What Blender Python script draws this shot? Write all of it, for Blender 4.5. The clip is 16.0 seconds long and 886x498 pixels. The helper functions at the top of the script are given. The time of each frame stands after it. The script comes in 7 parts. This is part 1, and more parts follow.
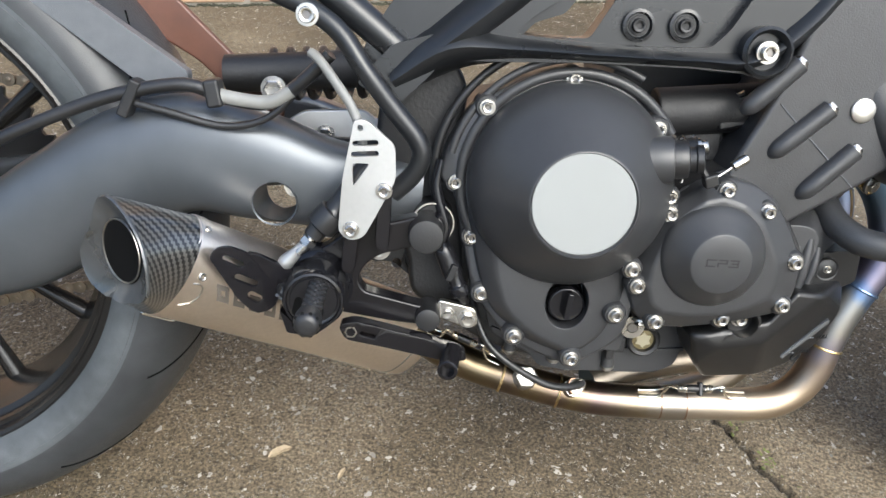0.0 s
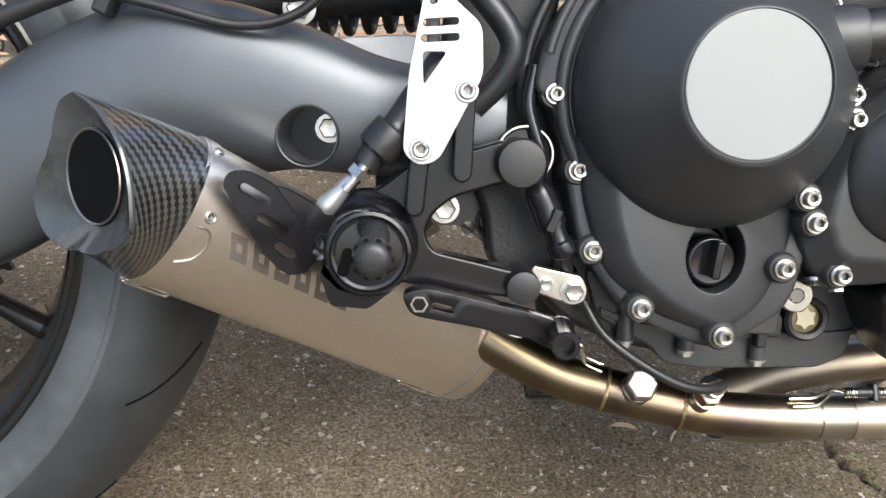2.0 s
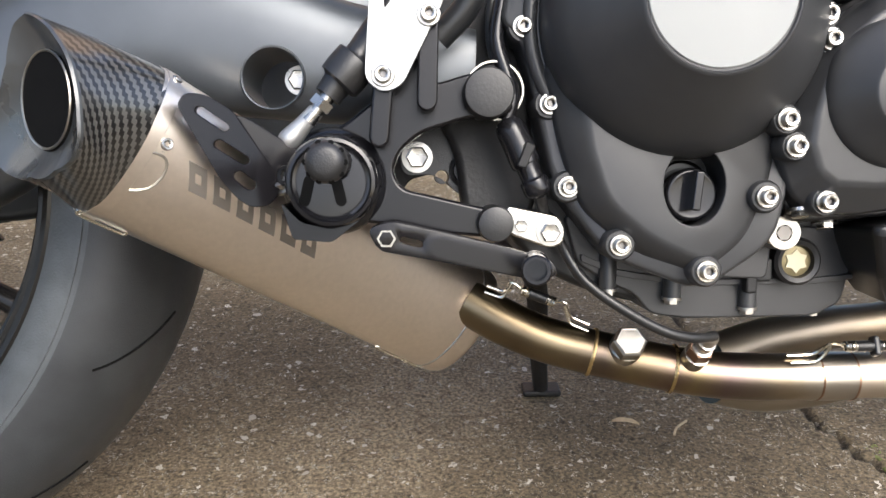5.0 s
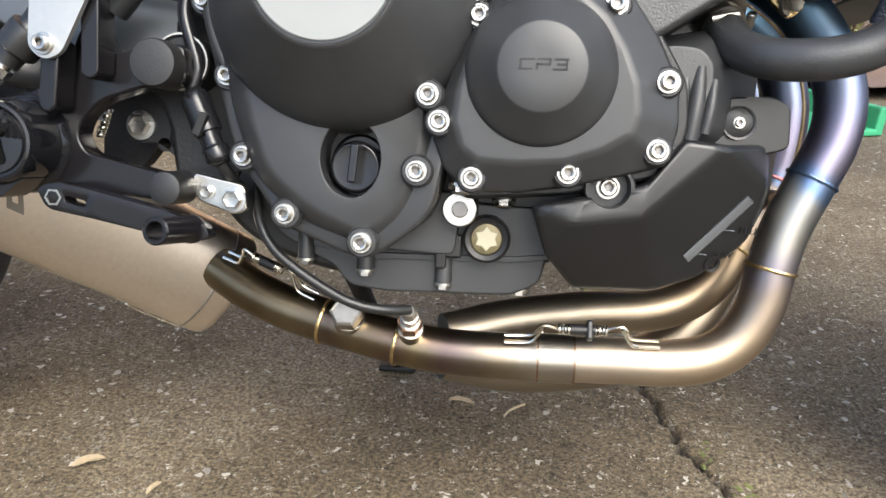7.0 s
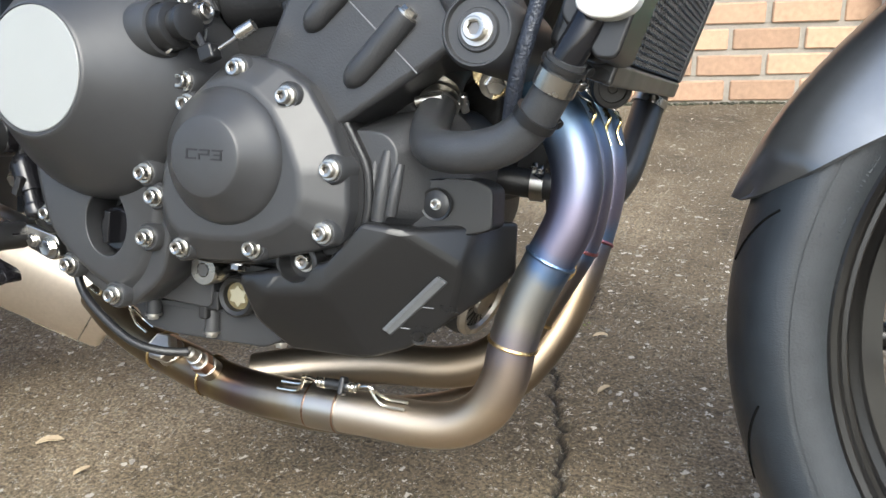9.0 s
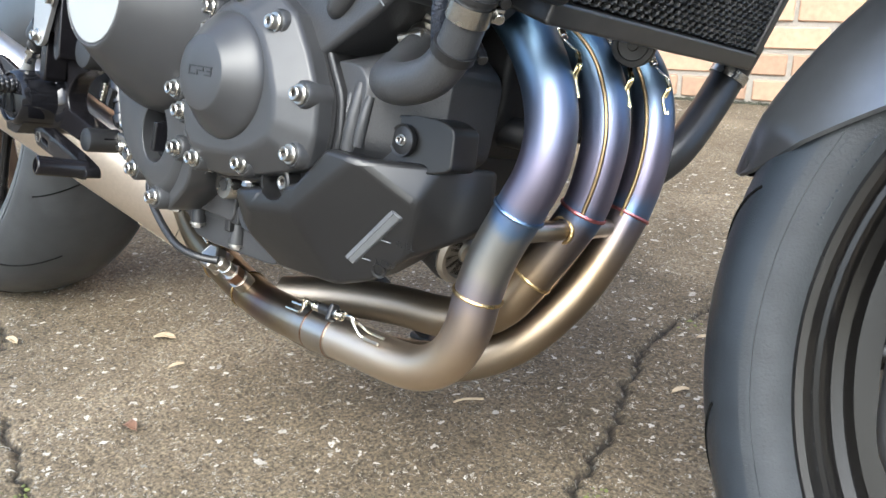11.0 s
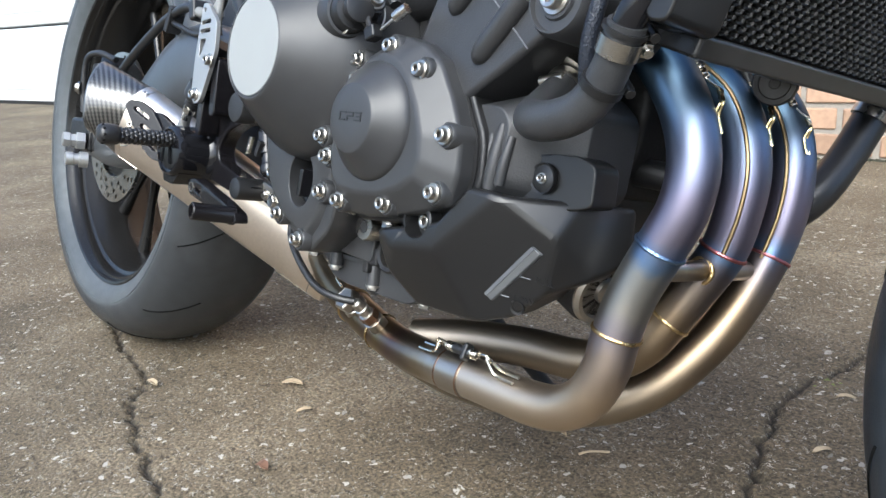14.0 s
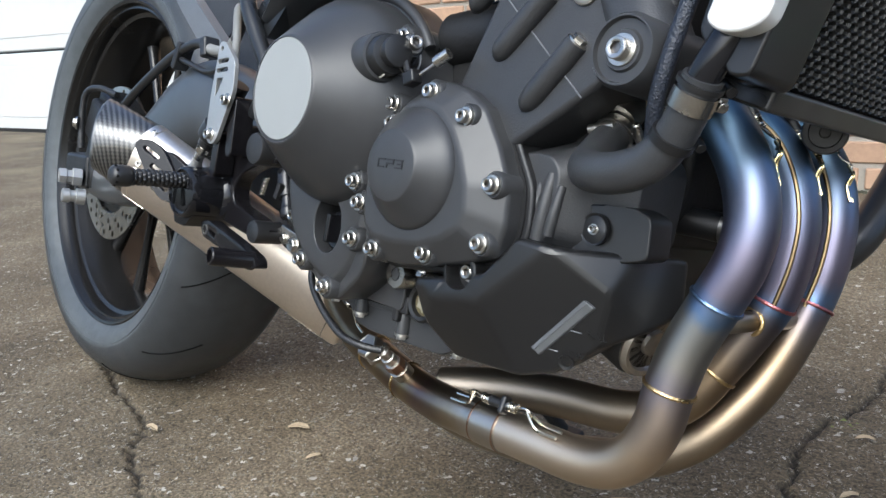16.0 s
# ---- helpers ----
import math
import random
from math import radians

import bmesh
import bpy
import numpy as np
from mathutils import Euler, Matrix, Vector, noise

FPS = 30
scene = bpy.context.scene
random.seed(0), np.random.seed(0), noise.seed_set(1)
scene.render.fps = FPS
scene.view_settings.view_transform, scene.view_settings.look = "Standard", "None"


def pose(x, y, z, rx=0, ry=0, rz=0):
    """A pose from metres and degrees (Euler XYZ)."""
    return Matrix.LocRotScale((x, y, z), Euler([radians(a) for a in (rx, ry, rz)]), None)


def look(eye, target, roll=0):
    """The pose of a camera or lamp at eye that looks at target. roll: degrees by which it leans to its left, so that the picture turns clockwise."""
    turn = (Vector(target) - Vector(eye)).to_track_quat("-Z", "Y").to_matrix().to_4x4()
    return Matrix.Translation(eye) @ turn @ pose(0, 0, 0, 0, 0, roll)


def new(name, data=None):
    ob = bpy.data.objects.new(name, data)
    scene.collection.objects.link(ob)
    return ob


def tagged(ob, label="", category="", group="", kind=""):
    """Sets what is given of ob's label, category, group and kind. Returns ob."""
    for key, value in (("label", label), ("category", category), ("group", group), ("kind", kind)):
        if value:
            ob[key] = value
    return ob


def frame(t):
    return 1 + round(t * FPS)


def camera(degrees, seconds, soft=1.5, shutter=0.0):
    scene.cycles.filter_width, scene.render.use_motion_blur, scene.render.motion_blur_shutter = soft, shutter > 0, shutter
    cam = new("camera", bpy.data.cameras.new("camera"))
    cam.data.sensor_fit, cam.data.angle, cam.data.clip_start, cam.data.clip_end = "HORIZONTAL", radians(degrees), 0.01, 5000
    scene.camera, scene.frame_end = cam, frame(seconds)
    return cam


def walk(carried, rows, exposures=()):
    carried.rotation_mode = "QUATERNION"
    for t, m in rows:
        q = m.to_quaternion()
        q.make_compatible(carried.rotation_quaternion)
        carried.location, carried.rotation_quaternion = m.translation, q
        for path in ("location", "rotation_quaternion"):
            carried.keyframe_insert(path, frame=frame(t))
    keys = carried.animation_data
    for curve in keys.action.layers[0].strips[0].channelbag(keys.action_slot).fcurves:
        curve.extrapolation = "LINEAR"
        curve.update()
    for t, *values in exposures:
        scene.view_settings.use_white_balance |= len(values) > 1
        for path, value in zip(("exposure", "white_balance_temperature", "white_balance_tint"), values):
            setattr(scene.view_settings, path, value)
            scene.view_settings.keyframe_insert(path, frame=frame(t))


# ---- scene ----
cam = camera(58.5, 16.0)
PATH = [
    (0, (0.708, -0.998, 0.77), (0.754, 0.685, -0.31), 3.8),
    (0.5, (0.679, -0.916, 0.645), (0.77, 0.791, -0.393), 3.9),
    (1, (0.654, -0.883, 0.584), (0.766, 0.886, -0.344), 3.4),
    (1.5, (0.662, -0.879, 0.57), (0.713, 0.925, -0.29), 2.3),
    (2, (0.639, -0.886, 0.558), (0.725, 0.939, -0.257), 2.2),
    (2.5, (0.635, -0.897, 0.558), (0.668, 0.937, -0.238), 1.1),
    (3, (0.622, -0.898, 0.54), (0.664, 0.953, -0.217), 0.9),
    (3.2, (0.616, -0.898, 0.536), (0.663, 0.962, -0.198), 0.8),
    (5.3, (0.7, -0.902, 0.475), (0.742, 0.983, -0.193), 0.3),
    (5.5, (0.725, -0.905, 0.481), (0.757, 0.974, -0.204), 0.5),
    (6, (0.783, -0.908, 0.509), (0.802, 0.942, -0.251), 1.7),
    (6.5, (0.831, -0.901, 0.512), (0.788, 0.952, -0.239), 1.7),
    (7, (0.95, -0.909, 0.474), (0.752, 0.954, -0.227), 0.5),
    (7.5, (1.076, -0.902, 0.469), (0.744, 0.973, -0.143), -0.8),
    (8, (1.171, -0.911, 0.472), (0.724, 0.943, -0.128), -1.8),
    (8.5, (1.267, -0.902, 0.51), (0.682, 0.901, -0.125), -2.3),
    (9, (1.293, -0.836, 0.535), (0.541, 0.869, -0.191), -2.7),
    (9.5, (1.344, -0.79, 0.522), (0.438, 0.785, -0.314), -1.6),
    (9.7, (1.367, -0.784, 0.516), (0.395, 0.759, -0.304), -1.1),
    (11.8, (1.489, -0.734, 0.485), (0.15, 0.584, -0.2), -2.0),
    (12, (1.493, -0.737, 0.481), (0.142, 0.577, -0.19), -2.0),
    (12.5, (1.49, -0.748, 0.478), (0.132, 0.563, -0.182), -2.1),
    (13, (1.484, -0.749, 0.475), (0.109, 0.552, -0.17), -2.5),
    (13.5, (1.471, -0.765, 0.479), (0.055, 0.514, -0.121), -2.7),
    (14, (1.454, -0.776, 0.481), (-0.022, 0.453, -0.078), -3.2),
    (14.5, (1.432, -0.791, 0.486), (-0.024, 0.461, -0.075), -2.7),
    (15, (1.421, -0.79, 0.492), (-0.029, 0.469, -0.066), -2.8),
    (15.5, (1.41, -0.793, 0.494), (-0.036, 0.482, -0.039), -3.0),
    (16, (1.403, -0.797, 0.496), (-0.04, 0.495, -0.004), -2.8),
]
walk(cam, [(t, look(eye, target, roll)) for t, eye, target, roll in PATH], [(0, 1.46, 5650, 4.5), (1, 1.39, 5750, 6), (2, 1.34, 5750, 6), (3, 1.48, 5800, 6.5), (5.5, 1.42, 5950, 8.5), (6, 1.35, 6050, 8), (7, 1.54, 5850, 5.5), (8, 1.60, 5700, 4), (8.7, 1.57, 5700, 3.5), (9.5, 1.90, 5600, 3.5), (12, 2.01, 5450, 4), (13.5, 1.98, 5400, 4), (14.3, 1.33, 5400, 4.5), (16, 1.18, 5380, 4.5)])

# ---- light ----
world = bpy.data.worlds.new("overcast_sky")
scene.world = world
world.use_nodes = True
wn = world.node_tree.nodes
sky = wn.new("ShaderNodeTexSky")
sky.sky_type, sky.sun_disc = "NISHITA", False
SUN_ELEV, SUN_AZ = 44.0, 152.0
sky.sun_elevation, sky.sun_rotation = radians(SUN_ELEV), radians(SUN_AZ)
sky.air_density, sky.dust_density, sky.ozone_density = 1.0, 6.0, 1.0
wn["Background"].inputs["Strength"].default_value = 0.137
world.node_tree.links.new(sky.outputs["Color"], wn["Background"].inputs["Color"])
sun = new("sun", bpy.data.lights.new("sun", "SUN"))
sun.data.energy, sun.data.angle, sun.data.color = 0.90, radians(45), (1.0, 0.92, 0.80)
sa, se = radians(SUN_AZ), radians(SUN_ELEV)
sun.matrix_world = look((0, 0, 0), (-math.sin(sa) * math.cos(se), -math.cos(sa) * math.cos(se), -math.sin(se)))


# ---- materials ----
def shader(name, color, rough=0.5, metal=0.0, vary=0.25, grain=60.0, bump=0.0, bump_scale=400.0, coat=0.0, rough_vary=0.12, spec=0.5, blotch=9.0):
    """A principled surface with stains, grain and a fine relief, at real size."""
    m = bpy.data.materials.new(name)
    m.use_nodes = True
    nt = m.node_tree
    b = nt.nodes["Principled BSDF"]
    co = nt.nodes.new("ShaderNodeTexCoord")
    n1 = nt.nodes.new("ShaderNodeTexNoise")
    n1.inputs["Scale"].default_value, n1.inputs["Detail"].default_value = blotch, 6
    n2 = nt.nodes.new("ShaderNodeTexNoise")
    n2.inputs["Scale"].default_value, n2.inputs["Detail"].default_value = grain, 3
    add = nt.nodes.new("ShaderNodeMath")
    add.operation = "MULTIPLY_ADD"
    add.inputs[1].default_value = 0.5
    mul = nt.nodes.new("ShaderNodeMath")
    mul.operation = "MULTIPLY"
    mul.inputs[1].default_value = 0.5
    ramp = nt.nodes.new("ShaderNodeMapRange")
    ramp.inputs["From Min"].default_value, ramp.inputs["From Max"].default_value = 0.3, 0.7
    ramp.inputs["To Min"].default_value, ramp.inputs["To Max"].default_value = 1 - vary, 1 + vary
    mix = nt.nodes.new("ShaderNodeVectorMath")
    mix.operation = "SCALE"
    mix.inputs[0].default_value = color[:3]
    rr = nt.nodes.new("ShaderNodeMapRange")
    rr.inputs["From Min"].default_value, rr.inputs["From Max"].default_value = 0.3, 0.7
    rr.inputs["To Min"].default_value, rr.inputs["To Max"].default_value = max(0.03, rough - rough_vary), min(1, rough + rough_vary)
    for n in (n1, n2):
        nt.links.new(co.outputs["Object"], n.inputs["Vector"])
    nt.links.new(n1.outputs["Fac"], mul.inputs[0])
    nt.links.new(n2.outputs["Fac"], add.inputs[0])
    nt.links.new(mul.outputs[0], add.inputs[2])
    nt.links.new(add.outputs[0], ramp.inputs["Value"])
    nt.links.new(ramp.outputs[0], mix.inputs["Scale"])
    nt.links.new(mix.outputs[0], b.inputs["Base Color"])
    nt.links.new(n1.outputs["Fac"], rr.inputs["Value"])
    nt.links.new(rr.outputs[0], b.inputs["Roughness"])
    b.inputs["Metallic"].default_value = metal
    b.inputs["Coat Weight"].default_value = coat
    b.inputs["Coat Roughness"].default_value = 0.08
    b.inputs["Specular IOR Level"].default_value = spec
    if bump:
        n3 = nt.nodes.new("ShaderNodeTexNoise")
        n3.inputs["Scale"].default_value, n3.inputs["Detail"].default_value = bump_scale, 2
        bp = nt.nodes.new("ShaderNodeBump")
        bp.inputs["Strength"].default_value, bp.inputs["Distance"].default_value = bump, 0.001
        nt.links.new(co.outputs["Object"], n3.inputs["Vector"])
        nt.links.new(n3.outputs["Fac"], bp.inputs["Height"])
        nt.links.new(bp.outputs[0], b.inputs["Normal"])
    return m


def titanium(name, stops, length, rough=0.27):
    """Heat-tinted titanium: the tint runs along the tube (u is in metres)."""
    m = bpy.data.materials.new(name)
    m.use_nodes = True
    nt = m.node_tree
    b = nt.nodes["Principled BSDF"]
    uv = nt.nodes.new("ShaderNodeUVMap")
    sep = nt.nodes.new("ShaderNodeSeparateXYZ")
    co = nt.nodes.new("ShaderNodeTexCoord")
    no = nt.nodes.new("ShaderNodeTexNoise")
    no.inputs["Scale"].default_value, no.inputs["Detail"].default_value = 26, 4
    ma = nt.nodes.new("ShaderNodeMath")
    ma.operation = "MULTIPLY_ADD"
    ma.inputs[1].default_value = 1 / length
    off = nt.nodes.new("ShaderNodeMapRange")
    off.inputs["To Min"].default_value, off.inputs["To Max"].default_value = -0.022 / length, 0.022 / length
    cr = nt.nodes.new("ShaderNodeValToRGB")
    el = cr.color_ramp.elements
    for i, (u, c) in enumerate(stops):
        e = el[i] if i < 2 else el.new(u / length)
        e.position, e.color = u / length, (*c, 1)
    st = nt.nodes.new("ShaderNodeMapping")
    st.inputs["Scale"].default_value = (900, 6, 1)
    sn = nt.nodes.new("ShaderNodeTexNoise")
    sn.inputs["Scale"].default_value = 1.0
    rr = nt.nodes.new("ShaderNodeMapRange")
    rr.inputs["To Min"].default_value, rr.inputs["To Max"].default_value = rough - 0.01, rough + 0.05
    nt.links.new(uv.outputs[0], sep.inputs[0])
    nt.links.new(co.outputs["Object"], no.inputs["Vector"])
    nt.links.new(no.outputs["Fac"], off.inputs["Value"])
    nt.links.new(sep.outputs["X"], ma.inputs[0])
    nt.links.new(off.outputs[0], ma.inputs[2])
    nt.links.new(ma.outputs[0], cr.inputs["Fac"])
    nt.links.new(cr.outputs["Color"], b.inputs["Base Color"])
    nt.links.new(uv.outputs[0], st.inputs["Vector"])
    nt.links.new(st.outputs[0], sn.inputs["Vector"])
    nt.links.new(sn.outputs["Fac"], rr.inputs["Value"])
    nt.links.new(rr.outputs[0], b.inputs["Roughness"])
    b.inputs["Metallic"].default_value = 1.0
    return m


def carbon_fibre(name):
    """2x2 twill weave under clear lacquer, threads of 3 mm; the UV map is in metres."""
    m = bpy.data.materials.new(name)
    m.use_nodes = True
    nt = m.node_tree
    b = nt.nodes["Principled BSDF"]
    uv = nt.nodes.new("ShaderNodeUVMap")
    sep = nt.nodes.new("ShaderNodeSeparateXYZ")
    nt.links.new(uv.outputs[0], sep.inputs[0])

    def math_node(op, a, v=None, c=None):
        n = nt.nodes.new("ShaderNodeMath")
        n.operation = op
        for i, s in enumerate((a, v, c)):
            if s is None:
                continue
            if isinstance(s, (int, float)):
                n.inputs[i].default_value = s
            else:
                nt.links.new(s, n.inputs[i])
        return n.outputs[0]
    iu = math_node("FLOOR", math_node("MULTIPLY", sep.outputs["X"], 330))
    iv = math_node("FLOOR", math_node("MULTIPLY", sep.outputs["Y"], 330))
    k = math_node("FLOORED_MODULO", math_node("ADD", iu, iv), 4)
    w = math_node("LESS_THAN", k, 1.5)
    mix = nt.nodes.new("ShaderNodeMix")
    mix.data_type = "RGBA"
    mix.inputs["A"].default_value, mix.inputs["B"].default_value = (0.006, 0.006, 0.006, 1), (0.075, 0.073, 0.068, 1)
    nt.links.new(w, mix.inputs["Factor"])
    nt.links.new(mix.outputs["Result"], b.inputs["Base Color"])
    b.inputs["Roughness"].default_value, b.inputs["Metallic"].default_value = 0.32, 0.3
    b.inputs["Coat Weight"].default_value, b.inputs["Coat Roughness"].default_value = 1.0, 0.10
    b.inputs["Coat IOR"].default_value = 1.6
    return m


def concrete(name):
    """Worn exposed-aggregate concrete: brown-grey paste, pale stones of three sizes, dark dirt in the cracks."""
    m = bpy.data.materials.new(name)
    m.use_nodes = True
    nt = m.node_tree
    b = nt.nodes["Principled BSDF"]
    co = nt.nodes.new("ShaderNodeTexCoord")
    geo = co.outputs["Object"]

    def noise_tex(scale, detail=6, rough=0.6):
        n = nt.nodes.new("ShaderNodeTexNoise")
        n.inputs["Scale"].default_value, n.inputs["Detail"].default_value, n.inputs["Roughness"].default_value = scale, detail, rough
        nt.links.new(geo, n.inputs["Vector"])
        return n.outputs["Fac"]

    def ramp(src, stops):
        r = nt.nodes.new("ShaderNodeValToRGB")
        for i, (p, c) in enumerate(stops):
            e = r.color_ramp.elements[i] if i < 2 else r.color_ramp.elements.new(p)
            e.position, e.color = p, (*c, 1)
        nt.links.new(src, r.inputs["Fac"])
        return r.outputs["Color"]

    def blend(fac, a, bb, mode="MIX"):
        n = nt.nodes.new("ShaderNodeMix")
        n.data_type, n.blend_type = "RGBA", mode
        for key, s in (("Factor", fac), ("A", a), ("B", bb)):
            if isinstance(s, (int, float)):
                n.inputs[key].default_value = s
            elif isinstance(s, tuple):
                n.inputs[key].default_value = (*s, 1)
            else:
                nt.links.new(s, n.inputs[key])
        return n.outputs["Result"]
    paste = ramp(noise_tex(2.2, 8, 0.65), [(0.33, (0.053, 0.042, 0.026)), (0.5, (0.096, 0.077, 0.049)), (0.66, (0.148, 0.121, 0.081))])
    grit = ramp(noise_tex(230, 3, 0.7), [(0.34, (0.35, 0.33, 0.31)), (0.50, (1.0, 1.0, 1.0)), (0.66, (1.9, 1.85, 1.75))])
    col = blend(1.0, paste, grit, "MULTIPLY")
    dark = ramp(noise_tex(70, 4, 0.6), [(0.34, (0.45, 0.42, 0.4)), (0.46, (1, 1, 1))])
    col = blend(0.8, col, dark, "MULTIPLY")
    heights = []
    for scale, keep, size, tone in ((40, 0.105, 0.17, (0.38, 0.36, 0.32)), (85, 0.25, 0.21, (0.34, 0.32, 0.28)), (190, 0.38, 0.28, (0.27, 0.25, 0.21))):
        v = nt.nodes.new("ShaderNodeTexVoronoi")
        v.inputs["Scale"].default_value = scale
        wob = nt.nodes.new("ShaderNodeMix")
        wob.data_type = "VECTOR"
        wob.inputs["Factor"].default_value = 0.018
        nt.links.new(geo, wob.inputs[4])
        wn_ = nt.nodes.new("ShaderNodeTexNoise")
        wn_.inputs["Scale"].default_value = scale * 1.6
        nt.links.new(geo, wn_.inputs["Vector"])
        nt.links.new(wn_.outputs["Color"], wob.inputs[5])
        nt.links.new(wob.outputs[1], v.inputs["Vector"])
        sp = nt.nodes.new("ShaderNodeSeparateColor")
        nt.links.new(v.outputs["Color"], sp.inputs[0])
        pick = nt.nodes.new("ShaderNodeMath")
        pick.operation = "LESS_THAN"
        pick.inputs[1].default_value = keep
        nt.links.new(sp.outputs[0], pick.inputs[0])
        rad = nt.nodes.new("ShaderNodeMath")
        rad.operation = "MULTIPLY_ADD"
        rad.inputs[1].default_value, rad.inputs[2].default_value = size, size * 0.6
        nt.links.new(sp.outputs[1], rad.inputs[0])
        ins = nt.nodes.new("ShaderNodeMath")
        ins.operation = "LESS_THAN"
        nt.links.new(v.outputs["Distance"], ins.inputs[0])
        nt.links.new(rad.outputs[0], ins.inputs[1])
        both = nt.nodes.new("ShaderNodeMath")
        both.operation = "MULTIPLY"
        nt.links.new(pick.outputs[0], both.inputs[0])
        nt.links.new(ins.outputs[0], both.inputs[1])
        tint = nt.nodes.new("ShaderNodeMapRange")
        tint.inputs["To Min"].default_value, tint.inputs["To Max"].default_value = 0.45, 1.25
        nt.links.new(sp.outputs[2], tint.inputs["Value"])
        tone_n = nt.nodes.new("ShaderNodeVectorMath")
        tone_n.operation = "SCALE"
        tone_n.inputs[0].default_value = tone
        nt.links.new(tint.outputs[0], tone_n.inputs["Scale"])
        col = blend(both.outputs[0], col, tone_n.outputs[0])
        heights.append(both.outputs[0])
    at = nt.nodes.new("ShaderNodeAttribute")
    at.attribute_name = "dirt"
    col = blend(at.outputs["Fac"], col, (0.012, 0.010, 0.008))
    nt.links.new(col, b.inputs["Base Color"])
    b.inputs["Roughness"].default_value = 0.85
    b.inputs["Specular IOR Level"].default_value = 0.3
    hsum = nt.nodes.new("ShaderNodeMath")
    hsum.operation = "ADD"
    nt.links.new(heights[0], hsum.inputs[0])
    nt.links.new(heights[1], hsum.inputs[1])
    h2 = nt.nodes.new("ShaderNodeMath")
    h2.operation = "MULTIPLY_ADD"
    h2.inputs[1].default_value = 0.35
    nt.links.new(hsum.outputs[0], h2.inputs[0])
    nt.links.new(noise_tex(260, 4, 0.7), h2.inputs[2])
    bp = nt.nodes.new("ShaderNodeBump")
    bp.inputs["Strength"].default_value, bp.inputs["Distance"].default_value = 0.6, 0.003
    nt.links.new(h2.outputs[0], bp.inputs["Height"])
    nt.links.new(bp.outputs[0], b.inputs["Normal"])
    return m


M_COVER = shader("satin_black_engine_paint", (0.03, 0.0305, 0.0318), 0.37, 0.0, 0.10, 90, 0.05, 1500, rough_vary=0.05, spec=0.42)
M_CAST = shader("cast_black_alloy", (0.01, 0.01, 0.0105), 0.40, 0.0, 0.18, 60, 0.2, 900, spec=0.40)
M_BLOCK = shader("textured_grey_block", (0.027, 0.0275, 0.029), 0.38, 0.0, 0.15, 80, 0.25, 700, spec=0.45)
# almost black: outlet soot, and painted shade for holes, slots and slits
M_SOOT_SHADE = shader("soot_and_hole_shade", (0.003, 0.003, 0.003), 0.9, 0.0, 0.2, spec=0.1)
M_MOSS = shader("crack_moss", (0.10, 0.115, 0.03), 0.85, 0.0, 0.5, 200, 0.8, 300)
# for small black parts, and as painted shade in engine gaps and openings
M_DARK = shader("black_parts_and_gap_shade", (0.005, 0.005, 0.0055), 0.6, 0.0, 0.3, 40, 0.4, 300)
M_PLASTIC = shader("matte_black_plastic", (0.0095, 0.0095, 0.0098), 0.33, 0.0, 0.12, 120, 0.08, 1800, rough_vary=0.05, spec=0.45)
M_SWING = shader("matte_graphite_paint", (0.085, 0.092, 0.1), 0.34, 0.6, 0.10, 40, 0.04, 1800, rough_vary=0.05)
M_FRAME = shader("satin_black_frame", (0.014, 0.015, 0.0165), 0.32, 0.2, 0.12, 50, 0.05, 1500)
M_ANOD = shader("black_anodised_aluminium", (0.007, 0.0065, 0.0075), 0.20, 0.0, 0.15, 80, 0.04, 1500, spec=0.32, rough_vary=0.05)
M_PEG = shader("worn_black_peg", (0.022, 0.022, 0.023), 0.38, 0.3, 0.3, 200, 0.2, 900)
M_SILVER = shader("brushed_aluminium_plate", (0.41, 0.41, 0.4), 0.40, 0.75, 0.06, 200, 0.15, 1200)
M_STEEL = shader("zinc_plated_steel", (0.46, 0.445, 0.415), 0.30, 1.0, 0.15, 150)
M_STEEL2 = shader("dull_plated_steel", (0.42, 0.40, 0.36), 0.35, 1.0, 0.25, 120)
# silver with the sky's reflection put into a pale, mostly non-metal colour
M_PALE = shader("sky_pale_aluminium", (0.62, 0.62, 0.60), 0.42, 0.2, 0.04, 120, 0.05, 1200)
M_SOCKET = shader("shaded_socket", (0.20, 0.19, 0.18), 0.4, 1.0)
M_HUGGER = shader("dark_grey_hugger_plastic", (0.085, 0.090, 0.098), 0.45, 0.0, 0.12, 90, 0.3, 900)
M_WHITE = shader("white_round_sticker", (0.215, 0.222, 0.218), 0.5, 0.0, 0.02, 30, 0.0)
M_RUBBER = shader("black_hose_rubber", (0.012, 0.012, 0.0125), 0.42, 0.0, 0.25, 70, 0.15, 500)
M_TYRE = shader("black_tyre_rubber", (0.014, 0.0175, 0.022), 0.36, 0.0, 0.30, 45, 0.25, 900, rough_vary=0.10, spec=0.42)
M_TYRE_SIDE = shader("dusty_tyre_sidewall", (0.026, 0.029, 0.032), 0.55, 0.0, 0.25, 60, 0.4, 600, spec=0.32)
M_TYRE_WORN = shader("worn_rear_tread", (0.027, 0.029, 0.031), 0.42, 0.0, 0.30, 45, 0.25, 900, rough_vary=0.10, spec=0.42)
M_TYRE_DUST = shader("dusty_rear_sidewall", (0.060, 0.066, 0.070), 0.50, 0.0, 0.30, 60, 0.4, 600, spec=0.36)
M_RIM = shader("gloss_black_rim", (0.009, 0.0085, 0.008), 0.24, 0.0, 0.15, 60, rough_vary=0.05, spec=0.35)
